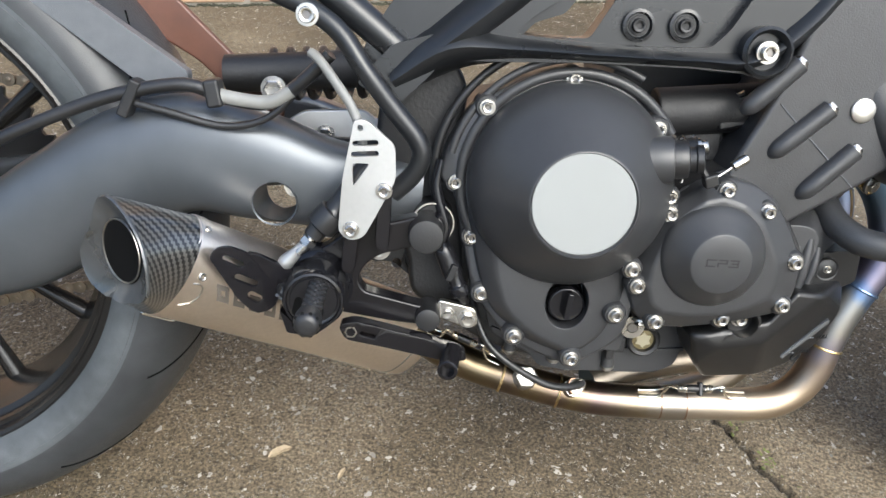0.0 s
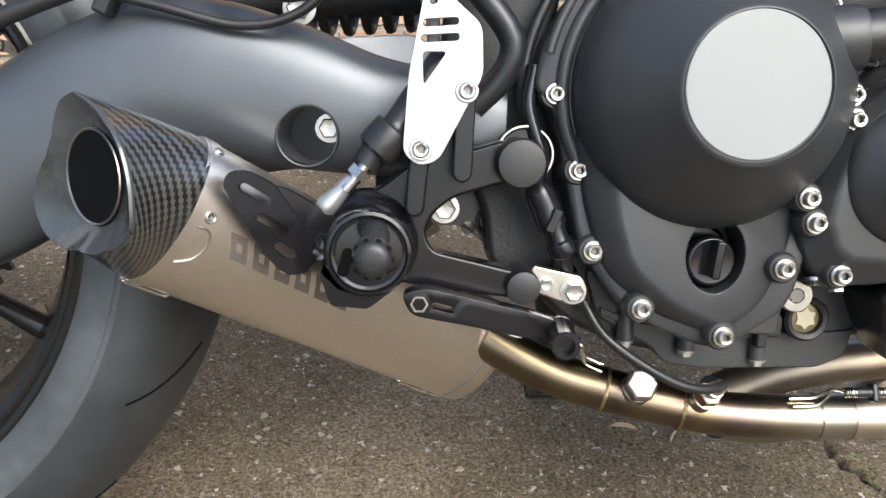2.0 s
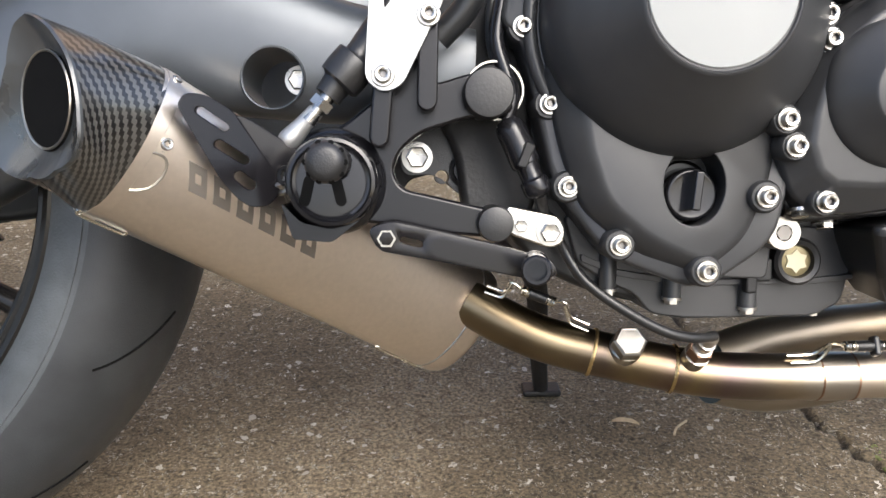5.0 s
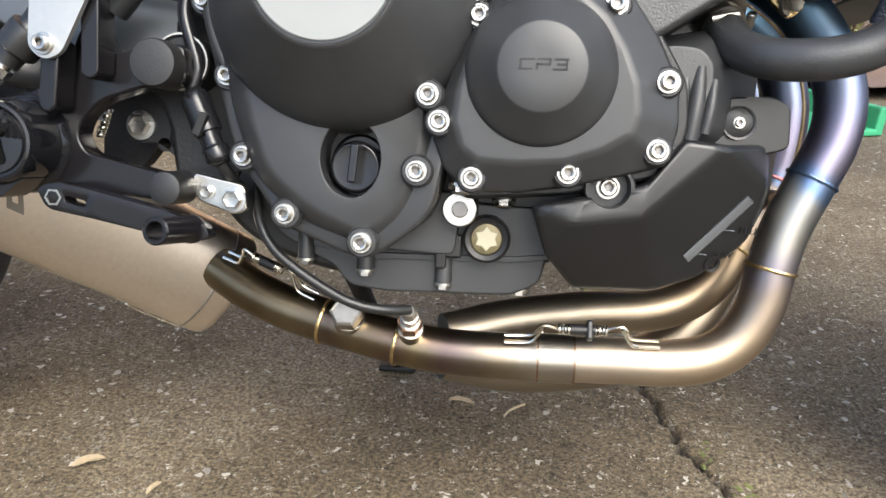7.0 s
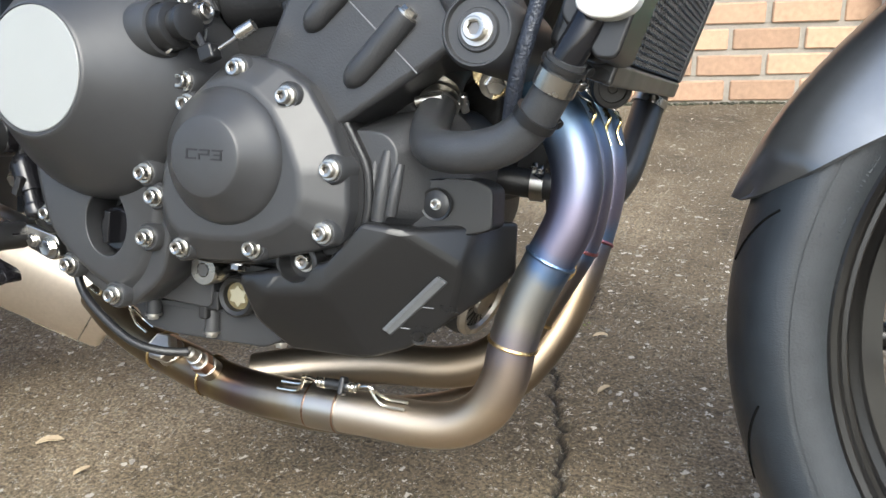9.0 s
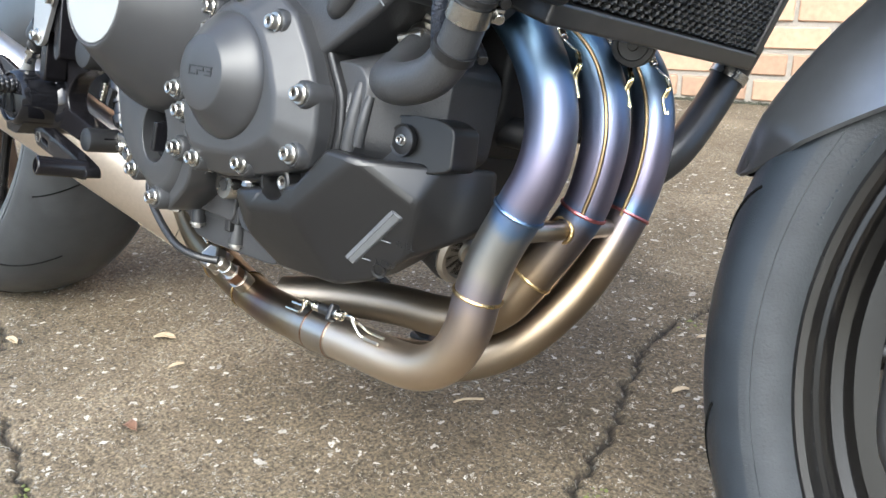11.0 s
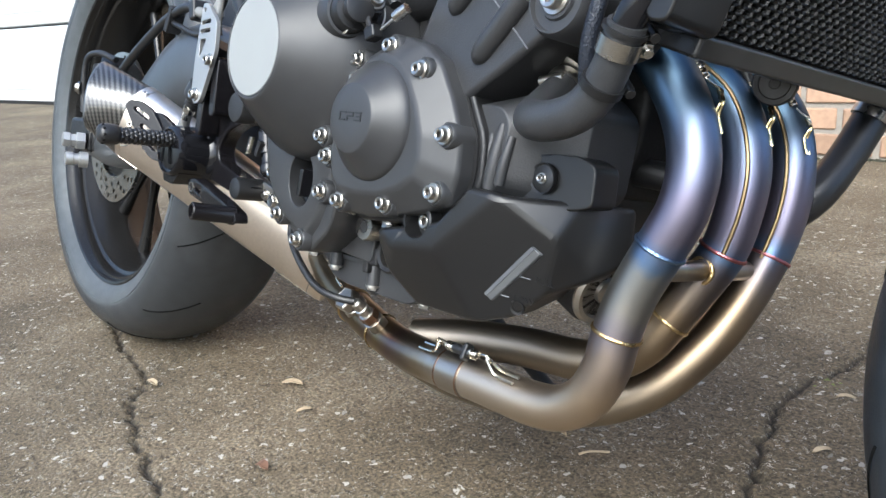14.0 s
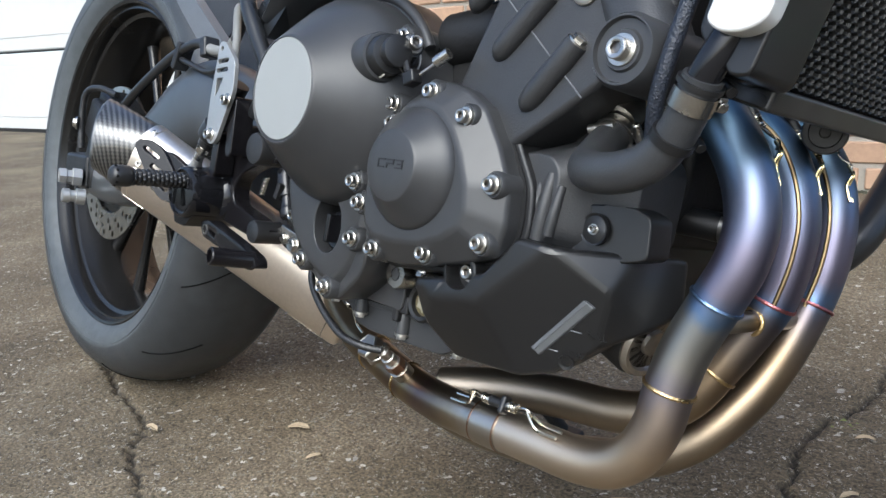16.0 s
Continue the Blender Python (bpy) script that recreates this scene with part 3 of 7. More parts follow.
def downspout():
    d = new("downspout")
    d.matrix_world = WALL @ pose(1.615, -0.06, 0)
    part("pipe", plate_bm(rounded([(-0.042, 0.16), (0.042, 0.16), (0.042, 3.0), (-0.042, 3.0)], 0.004), -0.035, 0.035), M_WPAINT, d, "", 0.008, 2)
    for k in (-0.02, 0.02):
        part("rib", box_bm((0.008, 0.008, 2.8), pose(k, -0.037, 1.6)), M_WPAINT, d, "", 0.003, 2)
    el = join_bm(box_bm((0.088, 0.075, 0.12), pose(0, -0.02, 0.12, 35)), box_bm((0.09, 0.13, 0.07), pose(0, -0.09, 0.065, 12)))
    part("elbow", el, M_WPAINT, d, "", 0.008, 2)
    # flat dark panel standing for the shaded opening
    part("mouth", box_bm((0.07, 0.004, 0.05), pose(0, -0.156, 0.053, 12)), M_DARK, d)
    tagged(d, "white metal downspout with an elbow at its foot", "downspout")
    s = new("splash_block")
    s.matrix_world = WALL @ pose(1.68, -0.38, 0.0, 0, 0, 6)
    part("tray_floor", box_bm((0.27, 0.56, 0.02), pose(0, 0, 0.012)), M_GREEN, s, "", 0.006)
    for k in (-1, 1):
        part("tray_side", box_bm((0.03, 0.56, 0.075), pose(k * 0.125, 0, 0.045, 0, k * 8)), M_GREEN, s, "", 0.008)
    part("tray_back", box_bm((0.27, 0.03, 0.075), pose(0, 0.27, 0.045)), M_GREEN, s, "", 0.008)
    tagged(s, "green plastic splash block under the downspout", "splash block")


downspout()


def shrubs():
    rng = np.random.RandomState(5)
    bed = bmesh.new()
    bmesh.ops.create_grid(bed, x_segments=40, y_segments=30, size=0.5)
    for v in bed.verts:
        v.co = Vector((v.co.x * 4.5, v.co.y * 3.2, 0.03 + 0.05 * noise.noise(v.co * 9) + 0.02 * rng.rand()))
    b = finish("mulch_bed", bed, M_MULCH)
    b.matrix_world = WALL @ pose(4.2, 1.5, 0)
    tagged(b, "brown bark mulch bed beside the house", "flower bed", kind="stuff")
    for k, (x, y, s) in enumerate(((2.6, 1.1, 0.75), (3.4, 1.9, 0.95), (4.6, 1.3, 0.8), (5.4, 2.2, 1.0))):
        sh = new("shrub")
        sh.matrix_world = WALL @ pose(x, y, 0.0)
        stems = []
        tips = []
        for i in range(26):
            a, e = rng.rand() * 6.28, 0.5 + rng.rand() * 0.95
            q = np.array((math.cos(a) * math.cos(e), math.sin(a) * math.cos(e), math.sin(e))) * s * (0.6 + 0.5 * rng.rand())
            stems.append(tube_bm([(0, 0, 0, 0.008), (*(q * 0.5 + rng.normal(0, 0.03, 3)), 0.005), (*q, 0.002)], 0.005, 5, 0.12))
            tips += [q * t + rng.normal(0, 0.05, 3) for t in rng.uniform(0.25, 1.05, 70)]
        part("branchwork", join_bm(*stems), M_MULCH, sh)
        verts, faces = [], []
        for t in tips:
            d1 = rng.normal(0, 1, 3)
            d1 /= np.linalg.norm(d1)
            d2 = np.cross(d1, rng.normal(0, 1, 3))
            d2 /= np.linalg.norm(d2)
            l = 0.022 + 0.02 * rng.rand()
            i = len(verts)
            verts += [tuple(t), tuple(t + d1 * l * 0.5 + d2 * l * 0.28), tuple(t + d1 * l), tuple(t + d1 * l * 0.5 - d2 * l * 0.28)]
            faces.append((i, i + 1, i + 2, i + 3))
        me = bpy.data.meshes.new("leaves")
        me.from_pydata(verts, [], faces)
        me.materials.append(M_SHRUB)
        ob = new("leaves", me)
        ob.parent = sh
        tagged(ob, "small olive-green leaves", kind="stuff")
        tagged(sh, "olive-green leafy shrub growing in the mulch bed", "shrub", "shrubs beside the house")


shrubs()


def litter():
    """Fallen leaves and twigs on the concrete."""
    def leaf(x, y, a, l, w, curl, mat, label, name="leaf"):
        bm = bmesh.new()
        top, bot = [], []
        for i in range(9):
            t = i / 8
            half = w * math.sin(math.pi * t) ** 0.8 * (0.5 + 0.1 * math.sin(9 * t))
            z = 0.004 + curl * math.sin(math.pi * t) + 0.001
            px = (t - 0.5) * l
            top.append((bm.verts.new((px, half, z + 0.002)), bm.verts.new((px, 0, z)), bm.verts.new((px, -half, z + 0.0015))))
        for i in range(8):
            for k in (0, 1):
                bm.faces.new((top[i][k], top[i][k + 1], top[i + 1][k + 1], top[i + 1][k]))
        bmesh.ops.remove_doubles(bm, verts=bm.verts, dist=1e-5)
        g = bmesh.ops.extrude_face_region(bm, geom=bm.faces[:])
        bmesh.ops.translate(bm, vec=(0, 0, -0.0008), verts=[v for v in g["geom"] if isinstance(v, bmesh.types.BMVert)])
        ob = finish(name, bm, mat)
        ob.matrix_world = pose(x, y, 0, 0, 0, a)
        tagged(ob, label, "leaf", "fallen leaves")
    leaf(0.891, -0.144, -12, 0.030, 0.008, 0.003, M_LEAF, "pale dry fallen leaf on the concrete")
    leaf(0.539, -0.300, 35, 0.032, 0.012, 0.004, M_LEAF, "pale dry fallen leaf on the concrete")
    leaf(0.705, -0.436, 10, 0.020, 0.013, 0.006, M_LEAF2, "curled reddish-brown fallen leaf on the concrete")
    leaf(0.387, -0.439, 5, 0.028, 0.010, 0.003, M_LEAF, "pale dry fallen leaf on the concrete")
    leaf(0.62, -0.33, 70, 0.02, 0.006, 0.002, M_LEAF, "pale dry fallen leaf on the concrete")
    leaf(1.125, 0.02, 60, 0.024, 0.007, 0.003, M_LEAF, "pale dry leaf caught beside the crack")
    leaf(1.09, 0.16, 30, 0.022, 0.007, 0.003, M_LEAF, "pale dry leaf caught beside the crack")
    tw = finish("twig", tube_bm([(-0.017, 0, 0.004), (-0.004, 0.002, 0.005), (0.018, -0.002, 0.004)], 0.0014, 6, 0.005), M_LEAF)
    tw.matrix_world = pose(0.949, -0.152, 0, 0, 0, 55)
    tagged(tw, "short pale dry twig on the concrete", "twig")


litter()

def moss():
    """Tufts of moss and grit lodged in the cracks."""
    rng = random.Random(5)
    bm = bmesh.new()
    for cx, cy, spread, n in ((1.17, -0.27, 0.012, 26), (1.145, -0.20, 0.010, 20), (1.205, -0.345, 0.012, 14), (1.055, 0.20, 0.012, 14), (0.93, 0.86, 0.02, 20), (0.72, -0.565, 0.008, 8)):
        for _ in range(n):
            x, y, s = cx + rng.gauss(0, spread * 0.6), cy + rng.gauss(0, spread), rng.uniform(0.0015, 0.0042)
            bmesh.ops.create_icosphere(bm, subdivisions=1, radius=s, matrix=pose(x, y, -0.001, rng.uniform(0, 90), 0, rng.uniform(0, 180)) @ Matrix.Diagonal((1, 0.7, 0.6, 1)))
    o = finish("moss", bm, M_MOSS)
    tagged(o, "small tufts of green moss in the driveway cracks", "moss", kind="stuff")


moss()


def wall_foot():
    """Dirt and moss gathered along the foot of the brick wall."""
    rng = random.Random(8)
    bm = bmesh.new()
    for i in range(420):
        m = pose(-0.9 + 2.6 * i / 420, 0.006 + rng.gauss(0, 0.006), 0.001, 0, 0, rng.uniform(0, 180)) @ Matrix.Diagonal((rng.uniform(1.0, 2.2), 0.8, rng.uniform(0.4, 1.0), 1))
        bmesh.ops.create_icosphere(bm, subdivisions=1, radius=rng.uniform(0.005, 0.011), matrix=m)
    o = finish("dirt", bm, M_DIRT)
    o.matrix_world = WALL
    tagged(o, "dark mossy dirt along the foot of the brick wall", "dirt", kind="stuff")


wall_foot()


# ---- motorcycle ----
# its own x runs forward from the rear axle, y to its left, z up; it leans on its side stand
bike = new("motorcycle")
bike.matrix_world = pose(0.143, -0.358, 0.0015, 0, 0, 0.7) @ pose(0, 0, 0, -14)
tagged(bike, "black naked motorcycle with titanium exhaust, leaning on its side stand", "motorcycle")


def bolts(parent, spots, boss=None, mat=None, me=BOLT, axis=(0, -1, 0)):
    for i, (x, z, y) in enumerate(spots):
        placed("bolt", me, parent, aim((x, y, z), axis, 37 * i, 0.9))
        if boss:
            part("boss", lathe_bm([(boss, -0.03), (boss, -0.002), (boss - 0.0015, 0.0)], (x, y + 0.001, z), axis, 20), mat, parent)


# engine core
engine = part("crankcase", plate_bm(rounded([(0.575, 0.30), (0.60, 0.265), (0.64, 0.245), (0.70, 0.232), (0.79, 0.226), (0.81, 0.245), (0.88, 0.27), (0.93, 0.32), (0.93, 0.40), (0.90, 0.44), (0.84, 0.47), (0.72, 0.50), (0.60, 0.47), (0.575, 0.40)], 0.02), -0.098, 0.13), M_CAST, bike, "black cast crankcase", 0.006)
block = part("cylinder_block", plate_bm(rounded([(0.822, 0.442), (0.873, 0.393), (0.937, 0.434), (0.985, 0.468), (1.02, 0.54), (1.02, 0.64), (0.90, 0.66), (0.858, 0.52)], 0.006), -0.05, -0.146), M_BLOCK, bike, "textured dark grey cylinder block", 0.005, 3)
# near-black body: shade deep in the engine is put into its colour
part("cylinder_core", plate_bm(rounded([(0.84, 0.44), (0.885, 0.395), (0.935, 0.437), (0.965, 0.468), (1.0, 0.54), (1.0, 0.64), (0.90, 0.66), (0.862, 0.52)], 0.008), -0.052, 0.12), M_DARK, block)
part("parting_line", tube_bm([(0.938, -0.1465, 0.4345), (0.905, -0.1465, 0.464), (0.875, -0.1465, 0.491), (0.859, -0.1465, 0.506)], 0.0006, 6, 0.02), M_HUGGER, block)
for (x0, z0, x1, z1) in ((0.862, 0.466, 0.901, 0.504), (0.893, 0.431, 0.930, 0.470), (0.832, 0.502, 0.868, 0.54)):
    part("bolt_rib", tube_bm([(x0 - 0.004, -0.143, z0 - 0.004, 0.004), (x0, -0.1455, z0, 0.0075), (x0 + 0.008, -0.1465, z0 + 0.008, 0.0085), (x1, -0.1475, z1, 0.0085)], 0.008, 16, 0.006), M_BLOCK, block)
    d = Vector((x1 - x0, 0, z1 - z0)).normalized()
    placed("bolt", HEX, block, aim((x1, -0.1475, z1), d, scale=0.8))
mount = part("engine_mount", lathe_bm([(0.0230, -0.08), (0.0222, 0.0), (0.0200, 0.004), (0.0190, 0.004), (0.0180, 0.001), (0.0125, 0.001), (0.0115, 0.003)], (0.990, -0.181, 0.456)), M_COVER, bike, "round black engine mount")
placed("bolt", BIG_BOLT, mount, aim((0.990, -0.184, 0.456), scale=0.80))

part("mount_arm", loft_bm([(0.935, -0.120, 0.545, 0.024, 0.020), (0.955, -0.130, 0.512, 0.023, 0.022), (0.975, -0.138, 0.480, 0.022, 0.024), (0.990, -0.142, 0.457, 0.021, 0.024)], 28, 2.6), M_BLOCK, block)
part("washer", lathe_bm([(0.0105, -0.004), (0.0105, 0.001), (0.009, 0.002), (0.0035, 0.0022)], (0.930, -0.147, 0.504)), M_STEEL, block)
front_case = part("front_case", frustum_bm(rounded([(0.87, 0.405), (0.905, 0.412), (0.94, 0.418), (0.962, 0.40), (0.958, 0.34), (0.90, 0.31), (0.87, 0.32)], 0.010), rounded([(0.876, 0.396), (0.900, 0.398), (0.914, 0.396), (0.922, 0.386), (0.920, 0.345), (0.90, 0.326), (0.876, 0.332)], 0.006), -0.04, -0.095, -0.137), M_BLOCK, engine, "", 0.003, 3, limit=12)
for x, z, h, r in ((0.9035, 0.352, 0.052, 0.0048), (0.9125, 0.362, 0.046, 0.0056), (0.9215, 0.360, 0.034, 0.0040)):
    part("case_post", tube_bm([(x - 0.003, -0.136, z - h / 2, r), (x, -0.1365, z, r), (x + 0.002, -0.134, z + h / 2, r * 0.7)], r, 14, 0.01), M_BLOCK, front_case)
fit_ = part("water_fitting", join_bm(box_bm((0.05, 0.03, 0.022), pose(0.842, -0.105, 0.492, 0, -12, 0)), lathe_bm([(0.013, -0.02), (0.013, 0.02)], (0.855, -0.10, 0.485), (0.5, 0, -0.85), 18)), M_CAST, bike, "black water fitting", 0.003)
for x, z in ((0.826, 0.500), (0.836, 0.507), (0.856, 0.506)):
    placed("bolt", HEX, fit_, aim((x, -0.112, z), (-0.25, -0.3, 0.9), scale=0.75))
oil = part("oil_filter", lathe_bm([(0.030, 0.0), (0.032, 0.004), (0.032, 0.050), (0.029, 0.056)], (0.902, -0.030, 0.292), (0.80, -0.15, -0.30), 40), M_DARK, bike, "black oil filter")
part("filter_end", lathe_bm([(0.0295, 0.050), (0.0300, 0.0565), (0.0275, 0.0600), (0.0240, 0.0590), (0.0225, 0.0560), (0.0110, 0.0560), (0.0100, 0.0590), (0.0060, 0.0595)], (0.902, -0.030, 0.292), (0.80, -0.15, -0.30), 40), M_STEEL2, oil, "pale steel filter end")
oc = part("oil_cooler_pipe", tube_bm([(0.93, -0.010, 0.365), (0.96, -0.006, 0.364), (0.982, 0.0, 0.362), (1.0, 0.01, 0.36)], 0.0115, 18, 0.01), M_RUBBER, bike, "black rubber cooler pipe")
clip_ = part("clamp", ring_bm([(0.0118, -0.005), (0.0134, -0.005), (0.0134, 0.005), (0.0118, 0.005)], (0.982, -0.004, 0.3625), (1, 0.1, -0.05), 28), M_STEEL, oc, "pale spring clamp")
for z, x in ((0.3755, 0.980), (0.3735, 0.985)):
    part("clamp_ear", box_bm((0.004, 0.006, 0.007), pose(x, -0.010, z, 35, 0, 0)), M_STEEL, clip_, "", 0.001)
brk = part("plated_bracket", plate_bm(rounded([(0.958, 0.452), (0.972, 0.447), (0.985, 0.428), (0.975, 0.420), (0.960, 0.434)], 0.004), -0.10, -0.106), M_GOLD, bike, "yellow plated bracket", 0.001)
placed("bolt", HEX, brk, aim((0.975, -0.106, 0.432), (0.5, -0.8, -0.2)))

# added filler bodies, painted near-black for the shade between engine parts
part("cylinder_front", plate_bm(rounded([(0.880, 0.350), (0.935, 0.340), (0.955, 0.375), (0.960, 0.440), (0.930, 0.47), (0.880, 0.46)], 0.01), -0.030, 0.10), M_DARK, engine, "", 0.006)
part("dark_gap_filler", plate_bm(rounded([(0.930, 0.362), (0.975, 0.362), (0.986, 0.400), (0.980, 0.450), (0.930, 0.45)], 0.008), 0.030, 0.095), M_DARK, engine, "", 0.004)
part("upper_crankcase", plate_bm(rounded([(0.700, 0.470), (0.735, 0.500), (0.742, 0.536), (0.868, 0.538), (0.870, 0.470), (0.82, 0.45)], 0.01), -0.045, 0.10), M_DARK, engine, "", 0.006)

# sump and lower case
sump = part("sump", plate_bm(rounded([(0.622, 0.30), (0.632, 0.266), (0.655, 0.252), (0.672, 0.2445), (0.684, 0.2300), (0.710, 0.2265), (0.80, 0.2275), (0.820, 0.2370), (0.826, 0.262), (0.82, 0.29)], 0.006), -0.104, 0.10), M_COVER, bike, "dark cast sump with bolted rim", 0.006, 3)
part("rim", plate_bm(rounded([(0.634, 0.268), (0.66, 0.2575), (0.705, 0.2505), (0.80, 0.2515), (0.826, 0.2545), (0.826, 0.2580), (0.80, 0.2555), (0.705, 0.2545), (0.66, 0.262), (0.634, 0.273)], 0.0015), -0.1075, -0.09), M_COVER, sump, "", 0.001)
part("upper_case", plate_bm(rounded([(0.640, 0.300), (0.650, 0.272), (0.690, 0.259), (0.76, 0.256), (0.765, 0.300)], 0.006), -0.118, -0.09), M_COVER, sump, "", 0.005, 3)
for x, z, y in ((0.653, 0.2501, -0.106), (0.697, 0.2444, -0.110), (0.752, 0.2364, -0.1060), (0.806, 0.232, -0.090)):
    part("post", lathe_bm([(0.0062, -0.002), (0.0060, 0.022), (0.0045, 0.027), (0.002, 0.028)], (x, y, z), (0, 0, 1), 14), M_COVER, sump)
    placed("bolt", HEX, sump, aim((x, y, z - 0.002), (0, 0, -1), 0, 0.72))
part("hose_clip", join_bm(box_bm((0.016, 0.008, 0.016), pose(0.757, -0.112, 0.262)), box_bm((0.008, 0.010, 0.022), pose(0.7505, -0.112, 0.257))), M_DARK, sump, "black plastic clip", 0.002)
for x, z, y in ((0.7655, 0.3050, -0.150), (0.7930, 0.2960, -0.128), (0.744, 0.3000, -0.140)):
    placed("bolt", HEX, sump, aim((x, y, z), (0, -0.25, -1), 0, 0.85))
drain = part("filler_plug", lathe_bm([(0.012, -0.03), (0.012, 0.0), (0.011, 0.002), (0.0055, 0.002), (0.005, -0.002)], (0.764, -0.131, 0.289)), M_STEEL, bike, "plated socket plug")
part("socket", lathe_bm([(0.0052, -0.004), (0.0052, 0.0022)], (0.764, -0.131, 0.289), seg=6), M_SOCKET, drain)
sight = part("sight_glass", lathe_bm([(0.0165, -0.03), (0.0165, 0.0), (0.0145, 0.002), (0.0115, 0.001), (0.0105, -0.003)], (0.782, -0.116, 0.268)), M_CAST, bike, "round oil sight glass")
part("lens", plate_bm([((0.0084 if i % 2 else 0.0058) * math.cos(i * math.pi / 6) + 0.782, (0.0084 if i % 2 else 0.0058) * math.sin(i * math.pi / 6) + 0.268) for i in range(12)], -0.112, -0.1145), M_PEARL, sight, "pale star-shaped reflector")
part("pane", lathe_bm([(0.0112, -0.004), (0.0112, -0.001), (0.0095, -0.0006)], (0.782, -0.114, 0.268), seg=24), M_BRASS, sight)

# clutch cover
clutch = part("clutch_cover", plate_bm(rounded([(0.684, 0.528), (0.642, 0.516), (0.605, 0.494), (0.580, 0.456), (0.574, 0.425), (0.588, 0.412), (0.597, 0.373), (0.610, 0.319), (0.645, 0.274), (0.704, 0.252), (0.748, 0.285), (0.757, 0.33), (0.765, 0.37), (0.775, 0.43), (0.765, 0.48), (0.73, 0.515)], 0.016), -0.09, -0.134, dy=lambda x, z: -0.022 * max(0, (x - 0.62) / 0.13) * max(0, min(1, (0.44 - z) / 0.12))), M_COVER, bike, "satin black clutch cover", 0.004, 3)
SH0 = rounded([(0.600, 0.400), (0.612, 0.345), (0.626, 0.306), (0.660, 0.277), (0.704, 0.258), (0.738, 0.282), (0.752, 0.320), (0.757, 0.380), (0.70, 0.40), (0.64, 0.41)], 0.012)
SH1 = rounded([(0.620, 0.400), (0.628, 0.345), (0.640, 0.310), (0.668, 0.287), (0.704, 0.271), (0.727, 0.290), (0.740, 0.322), (0.745, 0.380), (0.70, 0.40), (0.64, 0.41)], 0.012)
shell = part("lower_shell", frustum_bm(SH0, SH1, -0.12, -0.140, -0.157), M_COVER, clutch, "", 0.004, 3)
WELL = [(0.6945 + 0.0195 * math.cos(a), 0.3205 + 0.0250 * math.sin(a)) for a in np.linspace(0, 2 * math.pi, 32, endpoint=False)]
cut(shell, plate_bm(WELL, -0.10, -0.20))
cut(clutch, plate_bm(WELL, -0.128, -0.20))
part("dome", lathe_bm([(0.090, -0.05), (0.0895, 0.010), (0.0880, 0.0195), (0.0840, 0.0285), (0.0770, 0.0385), (0.0620, 0.0560), (0.0480, 0.0715), (0.0455, 0.0745), (0.0440, 0.0762), (0.0430, 0.0764), (0.042, 0.0750)], (0.6880, -0.137, 0.4265), seg=72), M_COVER, clutch, "round satin black dome")
part("sticker", lathe_bm([(0.0415, -0.002), (0.0415, 0.0005), (0.041, 0.0009), (0.02, 0.0011)], (0.6878, -0.2122, 0.4275), seg=64), M_WHITE, clutch, "plain white round sticker")
bolts(clutch, ((0.684, 0.517, -0.136), (0.612, 0.490, -0.139), (0.589, 0.422, -0.134), (0.606, 0.373, -0.137), (0.618, 0.320, -0.140), (0.650, 0.283, -0.150), (0.703, 0.267, -0.159), (0.738, 0.314, -0.163), (0.757, 0.480, -0.150)), 0.0105, M_COVER)
arc = lambda r, y, a0, a1, n=16: [(0.6895 + r * math.cos(a), y, 0.4255 + r * math.sin(a)) for a in np.linspace(radians(a0), radians(a1), n)]
part("flange_step", tube_bm(arc(0.0965, -0.134, 30, 215, 24), 0.0048, 12, 0.01), M_COVER, clutch)
part("edge_rib", tube_bm(arc(0.108, -0.133, 60, 168, 18), 0.0035, 10, 0.01), M_COVER, clutch)
part("breather_hose", tube_bm(arc(0.120, -0.118, 68, 182, 18) + [(0.572, -0.120, 0.405), (0.583, -0.122, 0.375)], 0.0038, 12, 0.008), M_RUBBER, bike, "thin black hose round the clutch cover")
# the well's shade is put into its near-black colour
cap = part("oil_cap_well", lathe_bm([(0.0185, -0.02), (0.0185, 0.0), (0.017, 0.0015), (0.0165, -0.004)], (0.695, -0.1300, 0.3185), seg=40), M_SOOT_SHADE, clutch)
part("oil_cap", join_bm(lathe_bm([(0.0172, -0.02), (0.0172, 0.0), (0.0155, 0.002), (0.012, 0.0015)], (0.6960, -0.146, 0.3150), seg=30), box_bm((0.0056, 0.014, 0.025), pose(0.6965, -0.152, 0.3175, 0, 6, 0))), M_HUB, clutch, "glossy black oil filler cap", 0.0012)
for i in range(2):
    part("cast_marking", box_bm((0.026, 0.001, 0.0022), pose(0.687, -0.1555, 0.2885 - 0.0045 * i, 0, 26, 0)), M_CAST, clutch)

# clutch release arm in its neck
neck = part("clutch_cover_neck", lathe_bm([(0.030, -0.055), (0.026, -0.035), (0.0225, -0.015), (0.0205, 0.0), (0.0198, 0.012), (0.0188, 0.0145), (0.0165, 0.0150), (0.0158, 0.012)], (0.752, -0.170, 0.4575), (0.95, -0.22, 0.12), 36), M_COVER, bike, "black cast neck")
part("rubber_boot", lathe_bm([(0.0160, 0.0), (0.0160, 0.016), (0.0150, 0.018), (0.0105, 0.019), (0.0105, 0.024), (0.0120, 0.025), (0.0120, 0.030), (0.009, 0.031)], (0.760, -0.172, 0.4585), (0.95, -0.22, 0.12), 30), M_RUBBER, neck, "black rubber seal")
